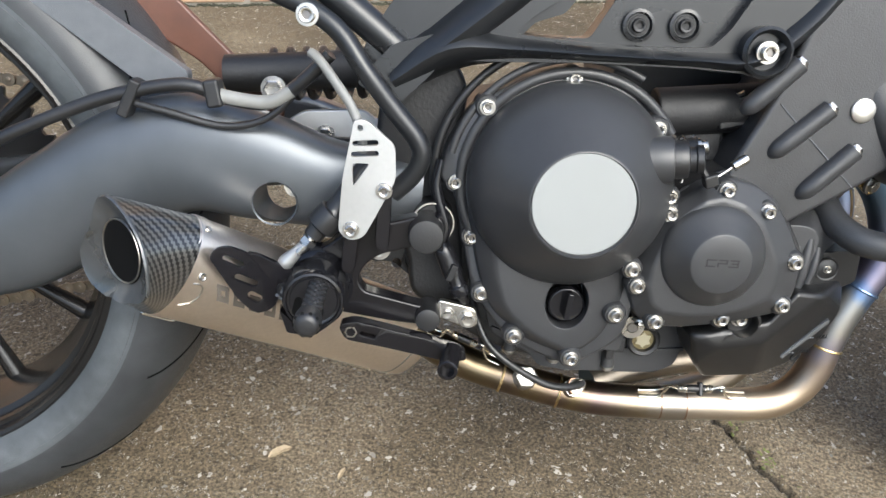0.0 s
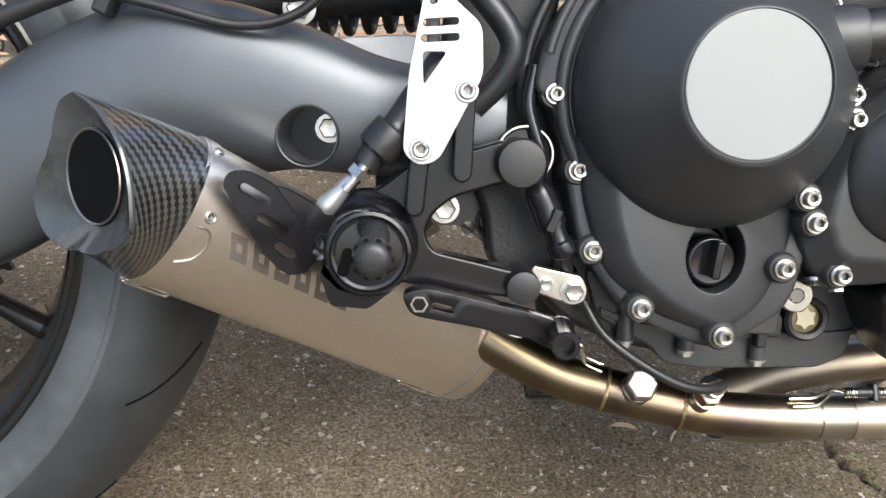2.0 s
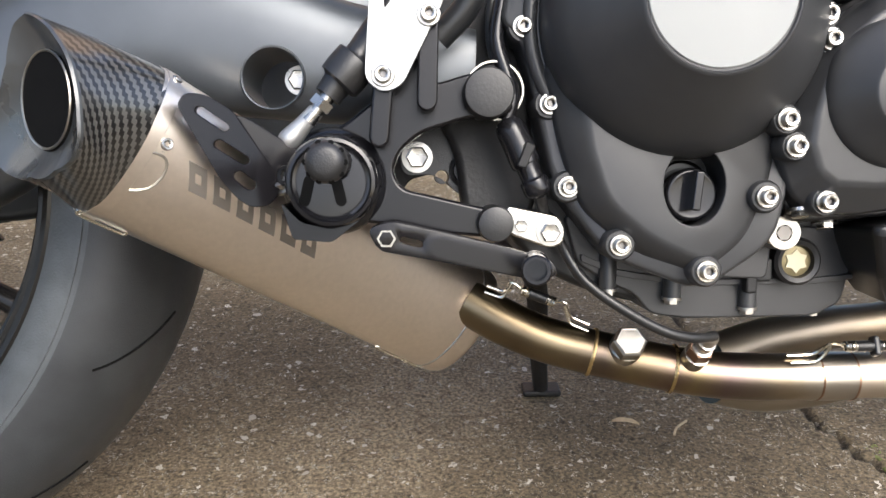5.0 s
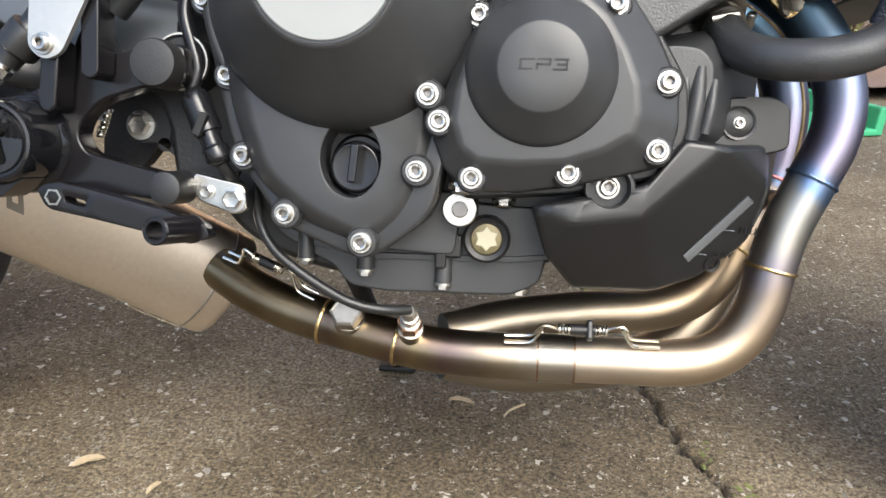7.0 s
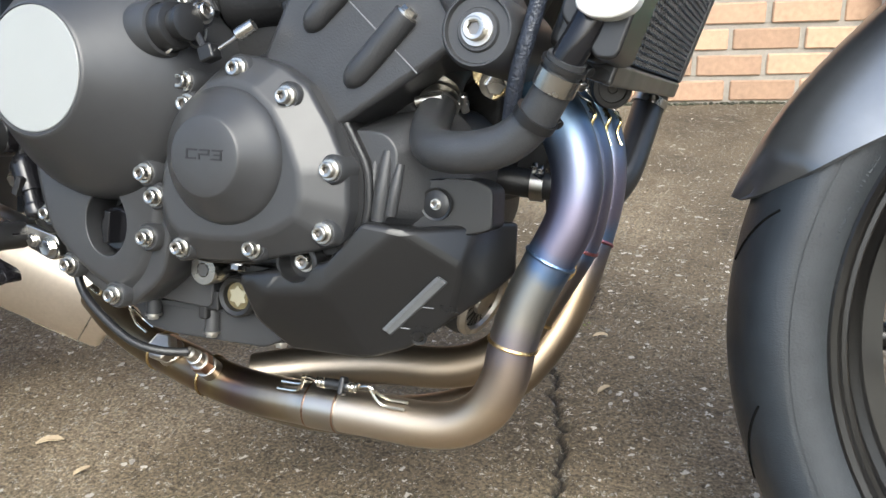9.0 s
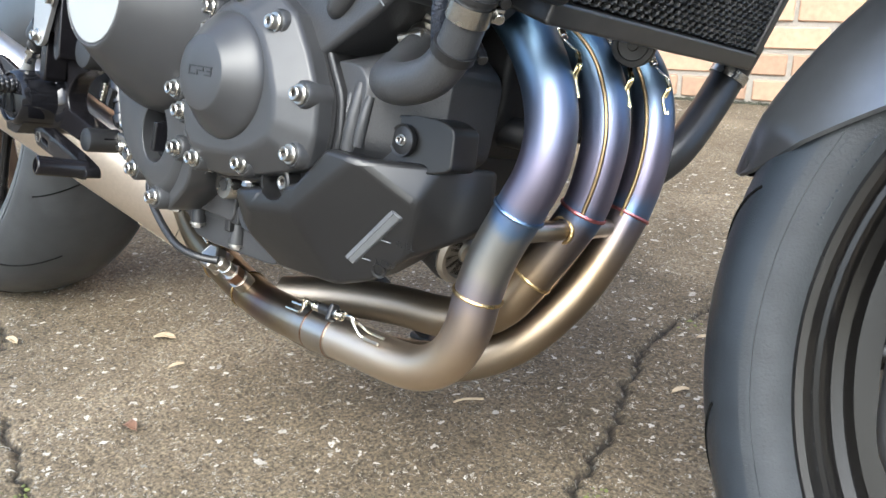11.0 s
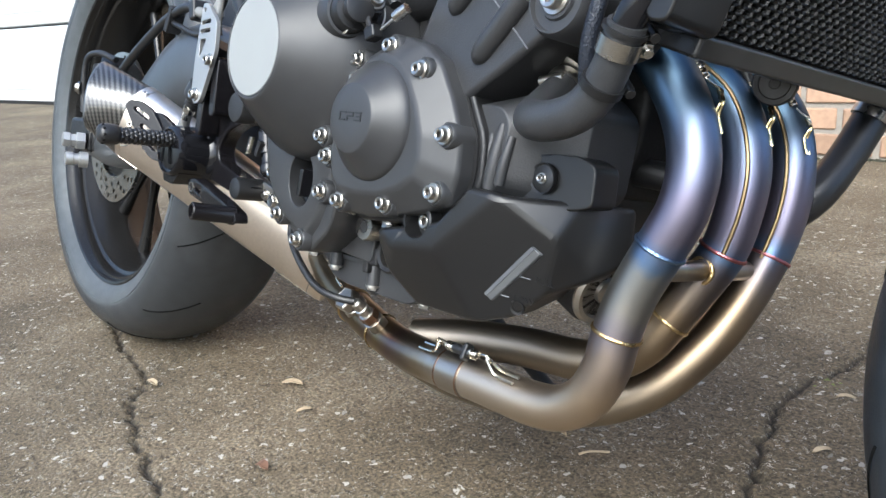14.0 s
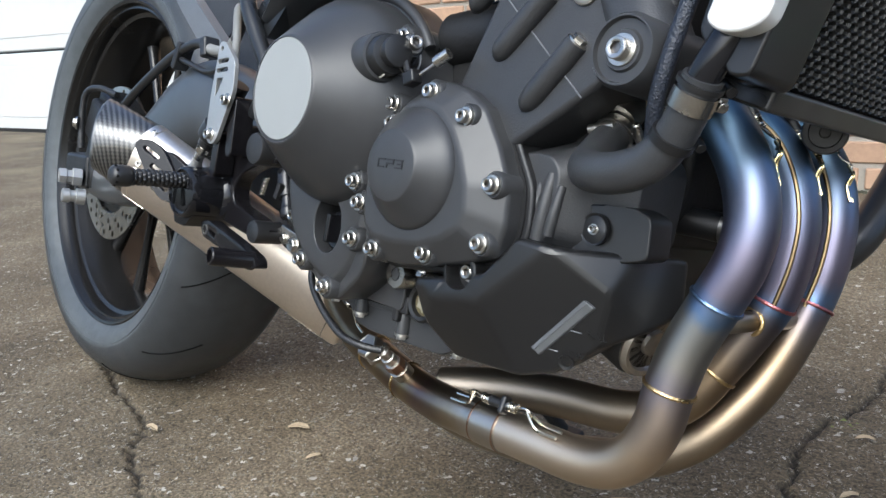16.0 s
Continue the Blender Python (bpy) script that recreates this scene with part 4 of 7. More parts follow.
lever = part("clutch_lever", tube_bm([(0.742, -0.153, 0.456, 0.017), (0.760, -0.158, 0.461, 0.017), (0.761, -0.158, 0.4615, 0.013), (0.772, -0.161, 0.464, 0.013), (0.773, -0.161, 0.4645, 0.0095), (0.788, -0.166, 0.469, 0.0095)], 0.014, 20, 0.004), M_CAST, bike, "black clutch release arm")
placed("bolt", BOLT, lever, aim((0.789, -0.166, 0.4695), (0.93, -0.25, 0.25)))
part("return_spring", tube_bm([(0.766 + 0.0012 * a + 0.0015 * math.cos(a), -0.160 - 0.0145 * math.cos(a), 0.4625 + 0.0145 * math.sin(a)) for a in np.linspace(0, 14, 60)] + [(0.775, -0.178, 0.446), (0.772, -0.181, 0.442)], 0.0009, 7, 0.003), M_STEEL2, lever)
part("link", tube_bm([(0.783, -0.170, 0.466), (0.790, -0.172, 0.455), (0.797, -0.173, 0.445)], 0.0028, 8, 0.004), M_CAST, lever)
part("cable_clevis", join_bm(box_bm((0.012, 0.011, 0.011), pose(0.800, -0.172, 0.443, 0, -20, 0))), M_CAST, lever, "", 0.002)
part("cable_end", tube_bm([(0.806, -0.170, 0.446, 0.0014), (0.818, -0.168, 0.454, 0.0014), (0.819, -0.168, 0.455, 0.0042), (0.830, -0.166, 0.462, 0.0042)], 0.003, 12, 0.004), M_STEEL, lever, "plated cable end")
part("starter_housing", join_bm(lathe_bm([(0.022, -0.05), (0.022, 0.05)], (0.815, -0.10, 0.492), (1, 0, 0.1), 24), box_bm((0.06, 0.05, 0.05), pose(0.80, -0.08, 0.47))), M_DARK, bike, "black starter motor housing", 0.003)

# generator cover
GO = [(0.822, 0.444), (0.800, 0.436), (0.780, 0.420), (0.764, 0.392), (0.752, 0.362), (0.746, 0.338), (0.754, 0.316), (0.768, 0.302), (0.800, 0.302), (0.835, 0.307), (0.868, 0.315), (0.893, 0.322), (0.899, 0.345), (0.898, 0.372), (0.884, 0.400), (0.866, 0.426), (0.846, 0.438)]
GI = [(0.814, 0.428), (0.798, 0.424), (0.780, 0.408), (0.769, 0.388), (0.763, 0.366), (0.761, 0.346), (0.766, 0.330), (0.776, 0.322), (0.800, 0.3205), (0.830, 0.3225), (0.852, 0.330), (0.868, 0.340), (0.872, 0.352), (0.870, 0.370), (0.862, 0.390), (0.850, 0.408), (0.834, 0.422)]
stator = part("generator_cover", frustum_bm(GO, GI, -0.115, -0.158, -0.1735), M_COVER, bike, "satin black generator cover", 0.0035, 3, limit=9)
part("case_flange", plate_bm(rounded([(0.824, 0.449), (0.782, 0.426), (0.752, 0.372), (0.742, 0.338), (0.764, 0.296), (0.835, 0.301), (0.899, 0.316), (0.908, 0.345), (0.906, 0.374), (0.872, 0.431)], 0.010), -0.06, -0.143), M_CAST, stator, "", 0.003, 3)
part("gasket", plate_bm(rounded([(0.8225, 0.4465), (0.782, 0.423), (0.752, 0.366), (0.744, 0.338), (0.766, 0.299), (0.835, 0.304), (0.896, 0.319), (0.903, 0.345), (0.902, 0.373), (0.869, 0.4285)], 0.010), -0.142, -0.1445), M_CAST, stator, "thin gasket edge")
part("round_cup", lathe_bm([(0.0462, -0.01), (0.0460, 0.0020), (0.0448, 0.0050), (0.0432, 0.0072), (0.0400, 0.0105), (0.0272, 0.0220), (0.0262, 0.0232), (0.0252, 0.0236), (0.01, 0.0238)], (0.8130, -0.1705, 0.3765), seg=64), M_COVER, stator)
strokes = {"C": ((0, 0, 1, 0), (0, 0, 0, 1), (0, 1, 1, 1)), "P": ((0, 0, 0, 0.5), (0, 0.5, 1, 0.5), (0, 1, 1, 1), (1, 0.5, 1, 1)), "3": ((0, 0, 1, 0), (0.3, 0.5, 1, 0.5), (0, 1, 1, 1), (1, 0, 1, 1))}
marks = []
for k, ch in enumerate("CP3"):
    for x0, z0, x1, z1 in strokes[ch]:
        sx, sz = abs(x1 - x0) * 0.0068 + 0.0013, abs(z1 - z0) * 0.0056 + 0.0011
        zc = (z0 + z1) / 2 * 0.0056 - 0.0028
        marks.append(box_bm((sx, 0.0012, sz), pose(0.8135 + (k - 1) * 0.0098 - 0.0034 + (x0 + x1) / 2 * 0.0068 + zc * 0.2, -0.1941, 0.3778 + zc)))
# strokes stand slightly proud; their black is the shade of sunk letters
part("lettering", join_bm(*marks), M_DARK, stator, "dark bars standing for sunk block letters on the cup")
bolts(stator, ((0.818, 0.434, -0.167), (0.856, 0.417, -0.167), (0.889, 0.372, -0.166), (0.885, 0.331, -0.166), (0.832, 0.316, -0.167), (0.773, 0.311, -0.168), (0.745, 0.361, -0.172), (0.752, 0.345, -0.170), (0.771, 0.425, -0.163), (0.774, 0.410, -0.163)), 0.0098, M_COVER)


# coolant tank
def coolant_tank():
    # the lower front facet: its depth over (x, z), and its axes
    face = lambda x, z: -0.1258 + 0.351 * (x - 0.9508) - 0.333 * (z - 0.3048)
    nn = Vector((0.316, -0.901, -0.300)).normalized()
    ex = Vector((0.72, 0.40, 0.0)).normalized()
    ex = (ex - nn * ex.dot(nn)).normalized()
    ey = nn.cross(ex)
    out = [(0.811, 0.295, -0.1575), (0.838, 0.3005, -0.158), (0.882, 0.3110, -0.157), (0.905, 0.3395, -0.152), (0.9310, 0.3368, -0.149), (0.969, 0.3390, -0.106), (0.987, 0.339, -0.066), (0.986, 0.300, -0.060), (0.973, 0.286, -0.078), (0.955, 0.270, -0.1134), (0.925, 0.2470, -0.1158), (0.896, 0.2370, -0.120), (0.840, 0.2385, -0.130), (0.821, 0.262, -0.148)]
    bm = bmesh.new()
    f = [bm.verts.new((x, y, z)) for x, z, y in out]
    b = [bm.verts.new((x - (0.016 if x > 0.95 else 0), -0.045 if x > 0.95 else -0.085, z + (0.004 if z < 0.28 else -0.004))) for x, z, y in out]
    m0, m1, r6 = bm.verts.new((0.838, -0.1610, 0.2845)), bm.verts.new((0.881, -0.1560, 0.2890)), bm.verts.new((0.966, -0.1215, 0.3110))
    for q in ((0, 1, m0), (1, 2, m1, m0), (2, 3, 4, m1), (0, m0, 13), (m0, m1, 11, 12, 13), (m1, 4, r6, 9, 10, 11), (4, 5, r6), (5, 6, 7, 8, r6), (r6, 8, 9)):
        bm.faces.new([f[i] if isinstance(i, int) else i for i in q])
    n = len(f)
    for i in range(n):
        bm.faces.new((f[i], f[(i + 1) % n], b[(i + 1) % n], b[i]))
    bm.faces.new(b[::-1])
    bmesh.ops.recalc_face_normals(bm, faces=bm.faces[:])
    t = part("coolant_tank", bm, M_PLASTIC, bike, "matte black plastic coolant tank", 0.0045, 4, limit=9)
    part("upper_wing", plate_bm(rounded([(0.902, 0.3435), (0.926, 0.3665), (0.945, 0.3685), (0.968, 0.3695), (0.980, 0.364), (0.981, 0.336), (0.968, 0.332), (0.93, 0.330)], 0.005), -0.092, -0.1190, dy=lambda x, z: 0.35 * max(0, x - 0.952)), M_PLASTIC, t, "", 0.003, 3)
    part("boss", ring_bm([(0.0095, -0.002), (0.0110, -0.002), (0.0110, 0.0008), (0.0095, 0.0004)], (0.9440, -0.1200, 0.3515), (0, -1, 0), 40), M_PLASTIC, t)
    part("boss_pad", lathe_bm([(0.0096, -0.004), (0.0096, -0.0002), (0.009, 0.0002)], (0.9440, -0.1200, 0.3515), seg=36), M_RUBBER, t)
    placed("screw", BOLT, t, aim((0.9440, -0.1205, 0.3515), scale=0.5))
    cut(t, lathe_bm([(0.0125, -0.02), (0.0135, 0.03)], (0.8592, -0.1440, 0.3073), (0, -1, 0), 40))
    part("bolt_well", lathe_bm([(0.0160, -0.03), (0.0160, 0.0), (0.0150, 0.0012), (0.0130, 0.0012), (0.0122, -0.012)], (0.8592, -0.1555, 0.3073)), M_PLASTIC, t)
    placed("bolt", BOLT, t, aim((0.8592, -0.1430, 0.3073)))
    part("level_window", plate_bm([(0.9118, 0.2636), (0.9165, 0.2585), (0.9565, 0.3000), (0.9508, 0.3048)], 0.004, -0.0030, dy=face), M_WINDOW, t, "grey translucent level strip", 0.0012)
    part("strip_edge", plate_bm([(0.9124, 0.2638), (0.9140, 0.2621), (0.9528, 0.3030), (0.9508, 0.3044)], 0.0, -0.0036, dy=face), M_HUGGER, t, "pale edge of the level strip")
    for x, z, s in ((0.9420, 0.2805, "FULL"), (0.9250, 0.2640, "LOW")):
        part("level_mark", tube_bm([(x - 0.009, face(x - 0.009, z + 0.0012) - 0.0004, z + 0.0012), (x + 0.004, face(x + 0.004, z) - 0.0004, z)], 0.0005, 6, 0.01), M_HUGGER, t)
        c = bpy.data.curves.new("lettering", "FONT")
        c.body, c.size, c.extrude = s, 0.0068, 0.0003
        o = new("lettering", c)
        # darker than the tank: shade of the debossed letters put into colour
        o.data.materials.append(M_DARK)
        o.parent = t
        p = Vector((x + 0.007, face(x + 0.007, z - 0.0015), z - 0.0015)) + nn * 0.0008
        o.matrix_basis = Matrix(((ex.x, ey.x, nn.x, p.x), (ex.y, ey.y, nn.y, p.y), (ex.z, ey.z, nn.z, p.z), (0, 0, 0, 1)))
    part("drain_boss", ring_bm([(0.0035, -0.001), (0.0058, -0.001), (0.0056, 0.0012), (0.0038, 0.0006)], (0.9340, face(0.934, 0.2575) + 0.0005, 0.2575), tuple(nn), 30), M_PLASTIC, t)
    return t


coolant_tank()

# exhaust headers
SILV = (0.38, 0.35, 0.31)
P1 = [(0.950, -0.066, 0.466), (0.982, -0.067, 0.446), (1.005, -0.068, 0.422), (1.020, -0.068, 0.396), (1.0265, -0.068, 0.370), (1.0235, -0.068, 0.343), (1.0115, -0.068, 0.315), (0.996, -0.068, 0.280), (0.988, -0.068, 0.250), (0.983, -0.067, 0.222), (0.970, -0.066, 0.197), (0.948, -0.066, 0.181), (0.92, -0.066, 0.1755), (0.88, -0.066, 0.1750), (0.835, -0.066, 0.1745)]
P2 = [(0.935, 0.02, 0.455), (0.970, 0.02, 0.445), (0.995, 0.02, 0.426), (1.010, 0.02, 0.402), (1.0175, 0.02, 0.374), (1.0165, 0.02, 0.344), (1.010, 0.02, 0.314), (0.995, 0.016, 0.283), (0.980, 0.010, 0.255), (0.965, 0.004, 0.230), (0.942, 0.0, 0.212), (0.91, -0.004, 0.203), (0.86, -0.010, 0.200), (0.80, -0.024, 0.193), (0.75, -0.045, 0.183)]
P3 = [(0.935, 0.105, 0.46), (0.970, 0.105, 0.45), (0.994, 0.104, 0.430), (1.008, 0.103, 0.405), (1.0145, 0.102, 0.376), (1.0140, 0.101, 0.344), (1.008, 0.098, 0.310), (1.000, 0.082, 0.270), (0.987, 0.060, 0.230), (0.960, 0.038, 0.190), (0.920, 0.018, 0.163), (0.868, -0.002, 0.152), (0.80, -0.03, 0.154), (0.75, -0.05, 0.167)]
HEAT = [(0.0, (0.08, 0.12, 0.16)), (0.05, (0.085, 0.15, 0.225)), (0.085, (0.15, 0.21, 0.29)), (0.115, (0.185, 0.21, 0.30)), (0.145, (0.22, 0.205, 0.28)), (0.170, (0.215, 0.20, 0.27)), (0.186, (0.13, 0.20, 0.34)), (0.196, (0.26, 0.265, 0.26)), (0.235, (0.30, 0.285, 0.26)), (0.258, (0.25, 0.225, 0.25)), (0.275, (0.30, 0.245, 0.205)), (0.31, (0.41, 0.325, 0.235)), (0.36, (0.47, 0.385, 0.285)), (0.43, (0.49, 0.43, 0.355)), (0.50, (0.44, 0.38, 0.31))]


def weld(parent, pts, k, material, r=0.0182):
    """A rippled weld bead round a tube at the k-th of its points."""
    a, b, c = (Vector(pts[i][:3]) for i in (k - 1, k, k + 1))
    q = frame_of(c - a)
    n = 72
    rings = []
    for i in range(n):
        t = 2 * math.pi * i / n
        rr = 0.0010 * (1 + 0.25 * math.sin(i * 2.6))
        ctr = b + q @ Vector((r * math.cos(t), r * math.sin(t), 0))
        e = q @ Vector((math.cos(t), math.sin(t), 0))
        z = q @ Vector((0, 0, 1))
        rings.append([ctr + rr * (math.cos(s) * e + 1.5 * math.sin(s) * z) for s in np.linspace(0, 2 * math.pi, 6, endpoint=False)])
    part("weld", rings_bm(rings, False, None, True), material, parent)


T1 = titanium("heat_tinted_titanium", HEAT, 0.52, 0.40)
# gold heat tint; its rear stops are darkened for the engine's shade
T3 = titanium("gold_tinted_shaded_titanium", [c for c in HEAT if c[0] < 0.19] + [(0.198, (0.15, 0.135, 0.15)), (0.225, (0.19, 0.16, 0.135)), (0.255, (0.26, 0.195, 0.125)), (0.30, (0.245, 0.19, 0.13)), (0.35, (0.25, 0.205, 0.15)), (0.41, (0.28, 0.24, 0.19)), (0.50, (0.27, 0.235, 0.19))], 0.52, 0.40)
heads = []


def seam_on(pts, deg):
    """A line along a tube's side, deg round from its front."""
    out = []
    for a, b, c in zip(pts, pts[1:], pts[2:]):
        d = (Vector(c) - Vector(a)).normalized()
        front = Vector((-d.z, 0, d.x)).normalized()
        out.append(tuple(Vector(b) + 0.0172 * (math.cos(radians(deg)) * front + Vector((0, -math.sin(radians(deg)), 0)))))
    return out[:6]


for P in (P1, P2, P3):
    h = part("header_pipe", tube_bm(P, 0.0177, 32, 0.005), T1 if P is P1 else T3, bike, "heat-blued titanium header pipe")
    weld(h, P, 6, M_BLUEWELD if P is P1 else M_PINKWELD)
    if P is not P3:
        weld(h, P, 8, M_GOLD)
    if P is not P1:
        part("seam", tube_bm(seam_on(P, 60 if P is P2 else 80), 0.0018, 8, 0.006), M_SEAM, h, "gold seam line")
    heads.append(h)
T2 = titanium("straw_tinted_titanium", [(0, SILV), (0.03, (0.410, 0.377, 0.328)), (0.05, (0.295, 0.246, 0.180)), (0.08, (0.177, 0.145, 0.118)), (0.10, (0.148, 0.109, 0.100)), (0.125, (0.212, 0.166, 0.094)), (0.14, (0.148, 0.107, 0.083)), (0.165, (0.195, 0.153, 0.089)), (0.185, (0.118, 0.091, 0.071)), (0.22, (0.177, 0.142, 0.089)), (0.25, (0.130, 0.100, 0.062)), (0.31, (0.189, 0.153, 0.097))], 0.32, 0.29)
for (x, y0, y1, z) in ((1.004, -0.055, 0.0045, 0.298), (1.002, 0.034, 0.0865, 0.297)):
    c = part("crossover_tube", tube_bm([(x, y0, z), (x, y1, z)], 0.0078, 18, 0.01), T2, bike, "short straw-tinted titanium crossover tube")
    part("weld", ring_bm([(0.0076 + 0.0019 * (1 + math.cos(a)), 0.0019 * math.sin(a)) for a in np.linspace(0, 2 * math.pi, 8, endpoint=False)], (x, y1 - 0.001, z), (0, 1, 0), 24), M_GOLD, c, "bright gold weld bead")

MID = [(0.850, -0.066, 0.1745, 0.0188), (0.822, -0.066, 0.1742, 0.0188), (0.815, -0.066, 0.174, 0.0180), (0.775, -0.065, 0.174, 0.0180), (0.745, -0.063, 0.1755, 0.0178), (0.715, -0.060, 0.1795, 0.0178), (0.685, -0.056, 0.185, 0.0178), (0.655, -0.051, 0.191, 0.0178), (0.620, -0.046, 0.200, 0.0178), (0.590, -0.040, 0.212, 0.0180), (0.560, -0.032, 0.228, 0.0180)]
midpipe = part("link_pipe", tube_bm(MID, 0.018, 32, 0.005), T2, bike, "straw and bronze tinted titanium link pipe")
for x in (0.849, 0.822):
    part("joint_ring", ring_bm([(0.0184, -0.0007), (0.0191, -0.0007), (0.0191, 0.0007), (0.0184, 0.0007)], (x, -0.066, 0.1744), (1, 0, 0), 48), M_COPPER, midpipe)
weld(midpipe, MID, 5, M_GOLD)
weld(midpipe, MID, 7, M_GOLD)
bung = part("bung", lathe_bm([(0.0125, -0.01), (0.0125, 0.004), (0.0115, 0.005)], (0.677, -0.066, 0.196), (0.05, -0.72, 0.69), 24), T2, midpipe)
part("hex_plug", lathe_bm([(0.0128, 0.0), (0.0128, 0.010), (0.0108, 0.0118), (0.0104, 0.0112)], (0.677, -0.0725, 0.2005), (0.0, -0.86, 0.50), 6), M_STEEL, midpipe, "bright hexagon plug", 0.0008)
o2 = part("oxygen_sensor", lathe_bm([(0.0095, -0.008), (0.0095, 0.005), (0.0075, 0.0055), (0.0075, 0.016), (0.0055, 0.0165), (0.0055, 0.021), (0.0066, 0.0215), (0.0066, 0.025), (0.0052, 0.0255), (0.0052, 0.034), (0.0034, 0.036)], (0.7265, -0.078, 0.193), (0.05, -0.80, 0.60), 24), M_STEEL2, bike, "plated oxygen sensor")
part("collar", lathe_bm([(0.0092, 0.0), (0.0092, 0.009)], (0.7265, -0.0835, 0.197), (0.05, -0.80, 0.60), 6), M_COPPER, o2, "bronze hexagon collar")
part("cable", tube_bm([(0.729, -0.107, 0.2145), (0.715, -0.118, 0.2155), (0.69, -0.125, 0.221), (0.658, -0.125, 0.238), (0.634, -0.122, 0.256), (0.622, -0.116, 0.274), (0.616, -0.104, 0.290), (0.612, -0.09, 0.305)], 0.0036, 12), M_RUBBER, o2, "black rubber sensor cable")


def spring_hook(parent, a, b, out):
    """A sleeved spring between two pairs of wire hooks that lie on the tubes from a to b, standing off towards out."""
    a, b, out = Vector(a), Vector(b), Vector(out).normalized()
    d = (b - a).normalized()
    k = (b - a).length / 0.113
    side = d.cross(out).normalized()
    at = lambda u, h=0.0, w=0.0: tuple(a + d * u * k + out * h + side * w)
    q = frame_of(d)
    part("spring_sleeve", tube_bm([at(0.047, 0.0125), at(0.057, 0.0125), at(0.067, 0.0125)], 0.0042, 14, 0.01), M_RUBBER, parent, "black spring sleeve")
    for f in (lambda u: u, lambda u: 0.113 - u):
        coil = [Vector(at(f(0.0385 + 0.0095 * t / 25.1), 0.0125)) + q @ Vector((0.0034 * math.cos(t), 0.0034 * math.sin(t), 0)) for t in np.linspace(0, 25.1, 44)]
        part("spring_coil", tube_bm([tuple(p) for p in coil], 0.0009, 6, 0.002), M_WIRE, parent)
        part("hook_wire", tube_bm([at(f(0.0395), 0.0125), at(f(0.034), 0.0150), at(f(0.028), 0.0160), at(f(0.0245), 0.0130), at(f(0.0255), 0.0100), at(f(0.028), 0.0090)], 0.0012, 7, 0.002), M_WIRE, parent)
        for w in (-1, 1):
            part("hook_wire", tube_bm([at(f(0.0275), 0.0145, w * 0.0010), at(f(0.0245), 0.0085, w * 0.0024), at(f(0.0205), 0.0030, w * 0.0036), at(f(0.015), 0.0012, w * 0.0038), at(f(0.0), 0.0008, w * 0.0038)], 0.0013, 7, 0.002), M_WIRE, parent)


spring_hook(heads[0], (0.797, -0.0775, 0.1895), (0.910, -0.0775, 0.1910), (0, -0.50, 0.87))
part("rubber_tie", box_bm((0.0050, 0.0095, 0.0150), pose(0.8585, -0.0840, 0.2010, -20)), M_RUBBER, heads[0], "", 0.002)
for h, y, hx in zip(heads, (-0.058, 0.024, 0.094), (1.0336, 1.0287, 1.0258)):
    for k in (-0.0023, 0.0023):
        part("hook_wire", tube_bm([(hx + 0.0016, y + k, 0.3955), (hx - 0.0028, y + k, 0.4075), (hx - 0.0005, y + k * 0.7, 0.4165), (hx - 0.0065, y + 0.004 + k * 0.3, 0.4235)], 0.0012, 8, 0.002), M_HOOK, h, "gold-tinted spring hook")
    part("hook_wire", tube_bm([(hx - 0.004, y + 0.001, 0.4180), (hx - 0.0045, y + 0.005, 0.4235), (hx - 0.0105, y + 0.002, 0.4275), (hx - 0.017, y, 0.4325)], 0.0010, 8, 0.002), M_WIRE, h)
    part("spring_coil", tube_bm([(hx - 0.0165 - 0.0010 * t / 6.28 + 0.0028 * math.cos(t), y + 0.0033 * math.sin(t), 0.4315 + 0.0014 * t / 6.28 + 0.0015 * math.cos(t)) for t in np.linspace(0, 6.28 * 6, 90)], 0.0008, 6, 0.0015), M_WIRE, h)
    part("spring_sleeve", tube_bm([(hx - 0.0215, y, 0.4385), (hx - 0.034, y, 0.456)], 0.0040, 12, 0.01), M_RUBBER, h)


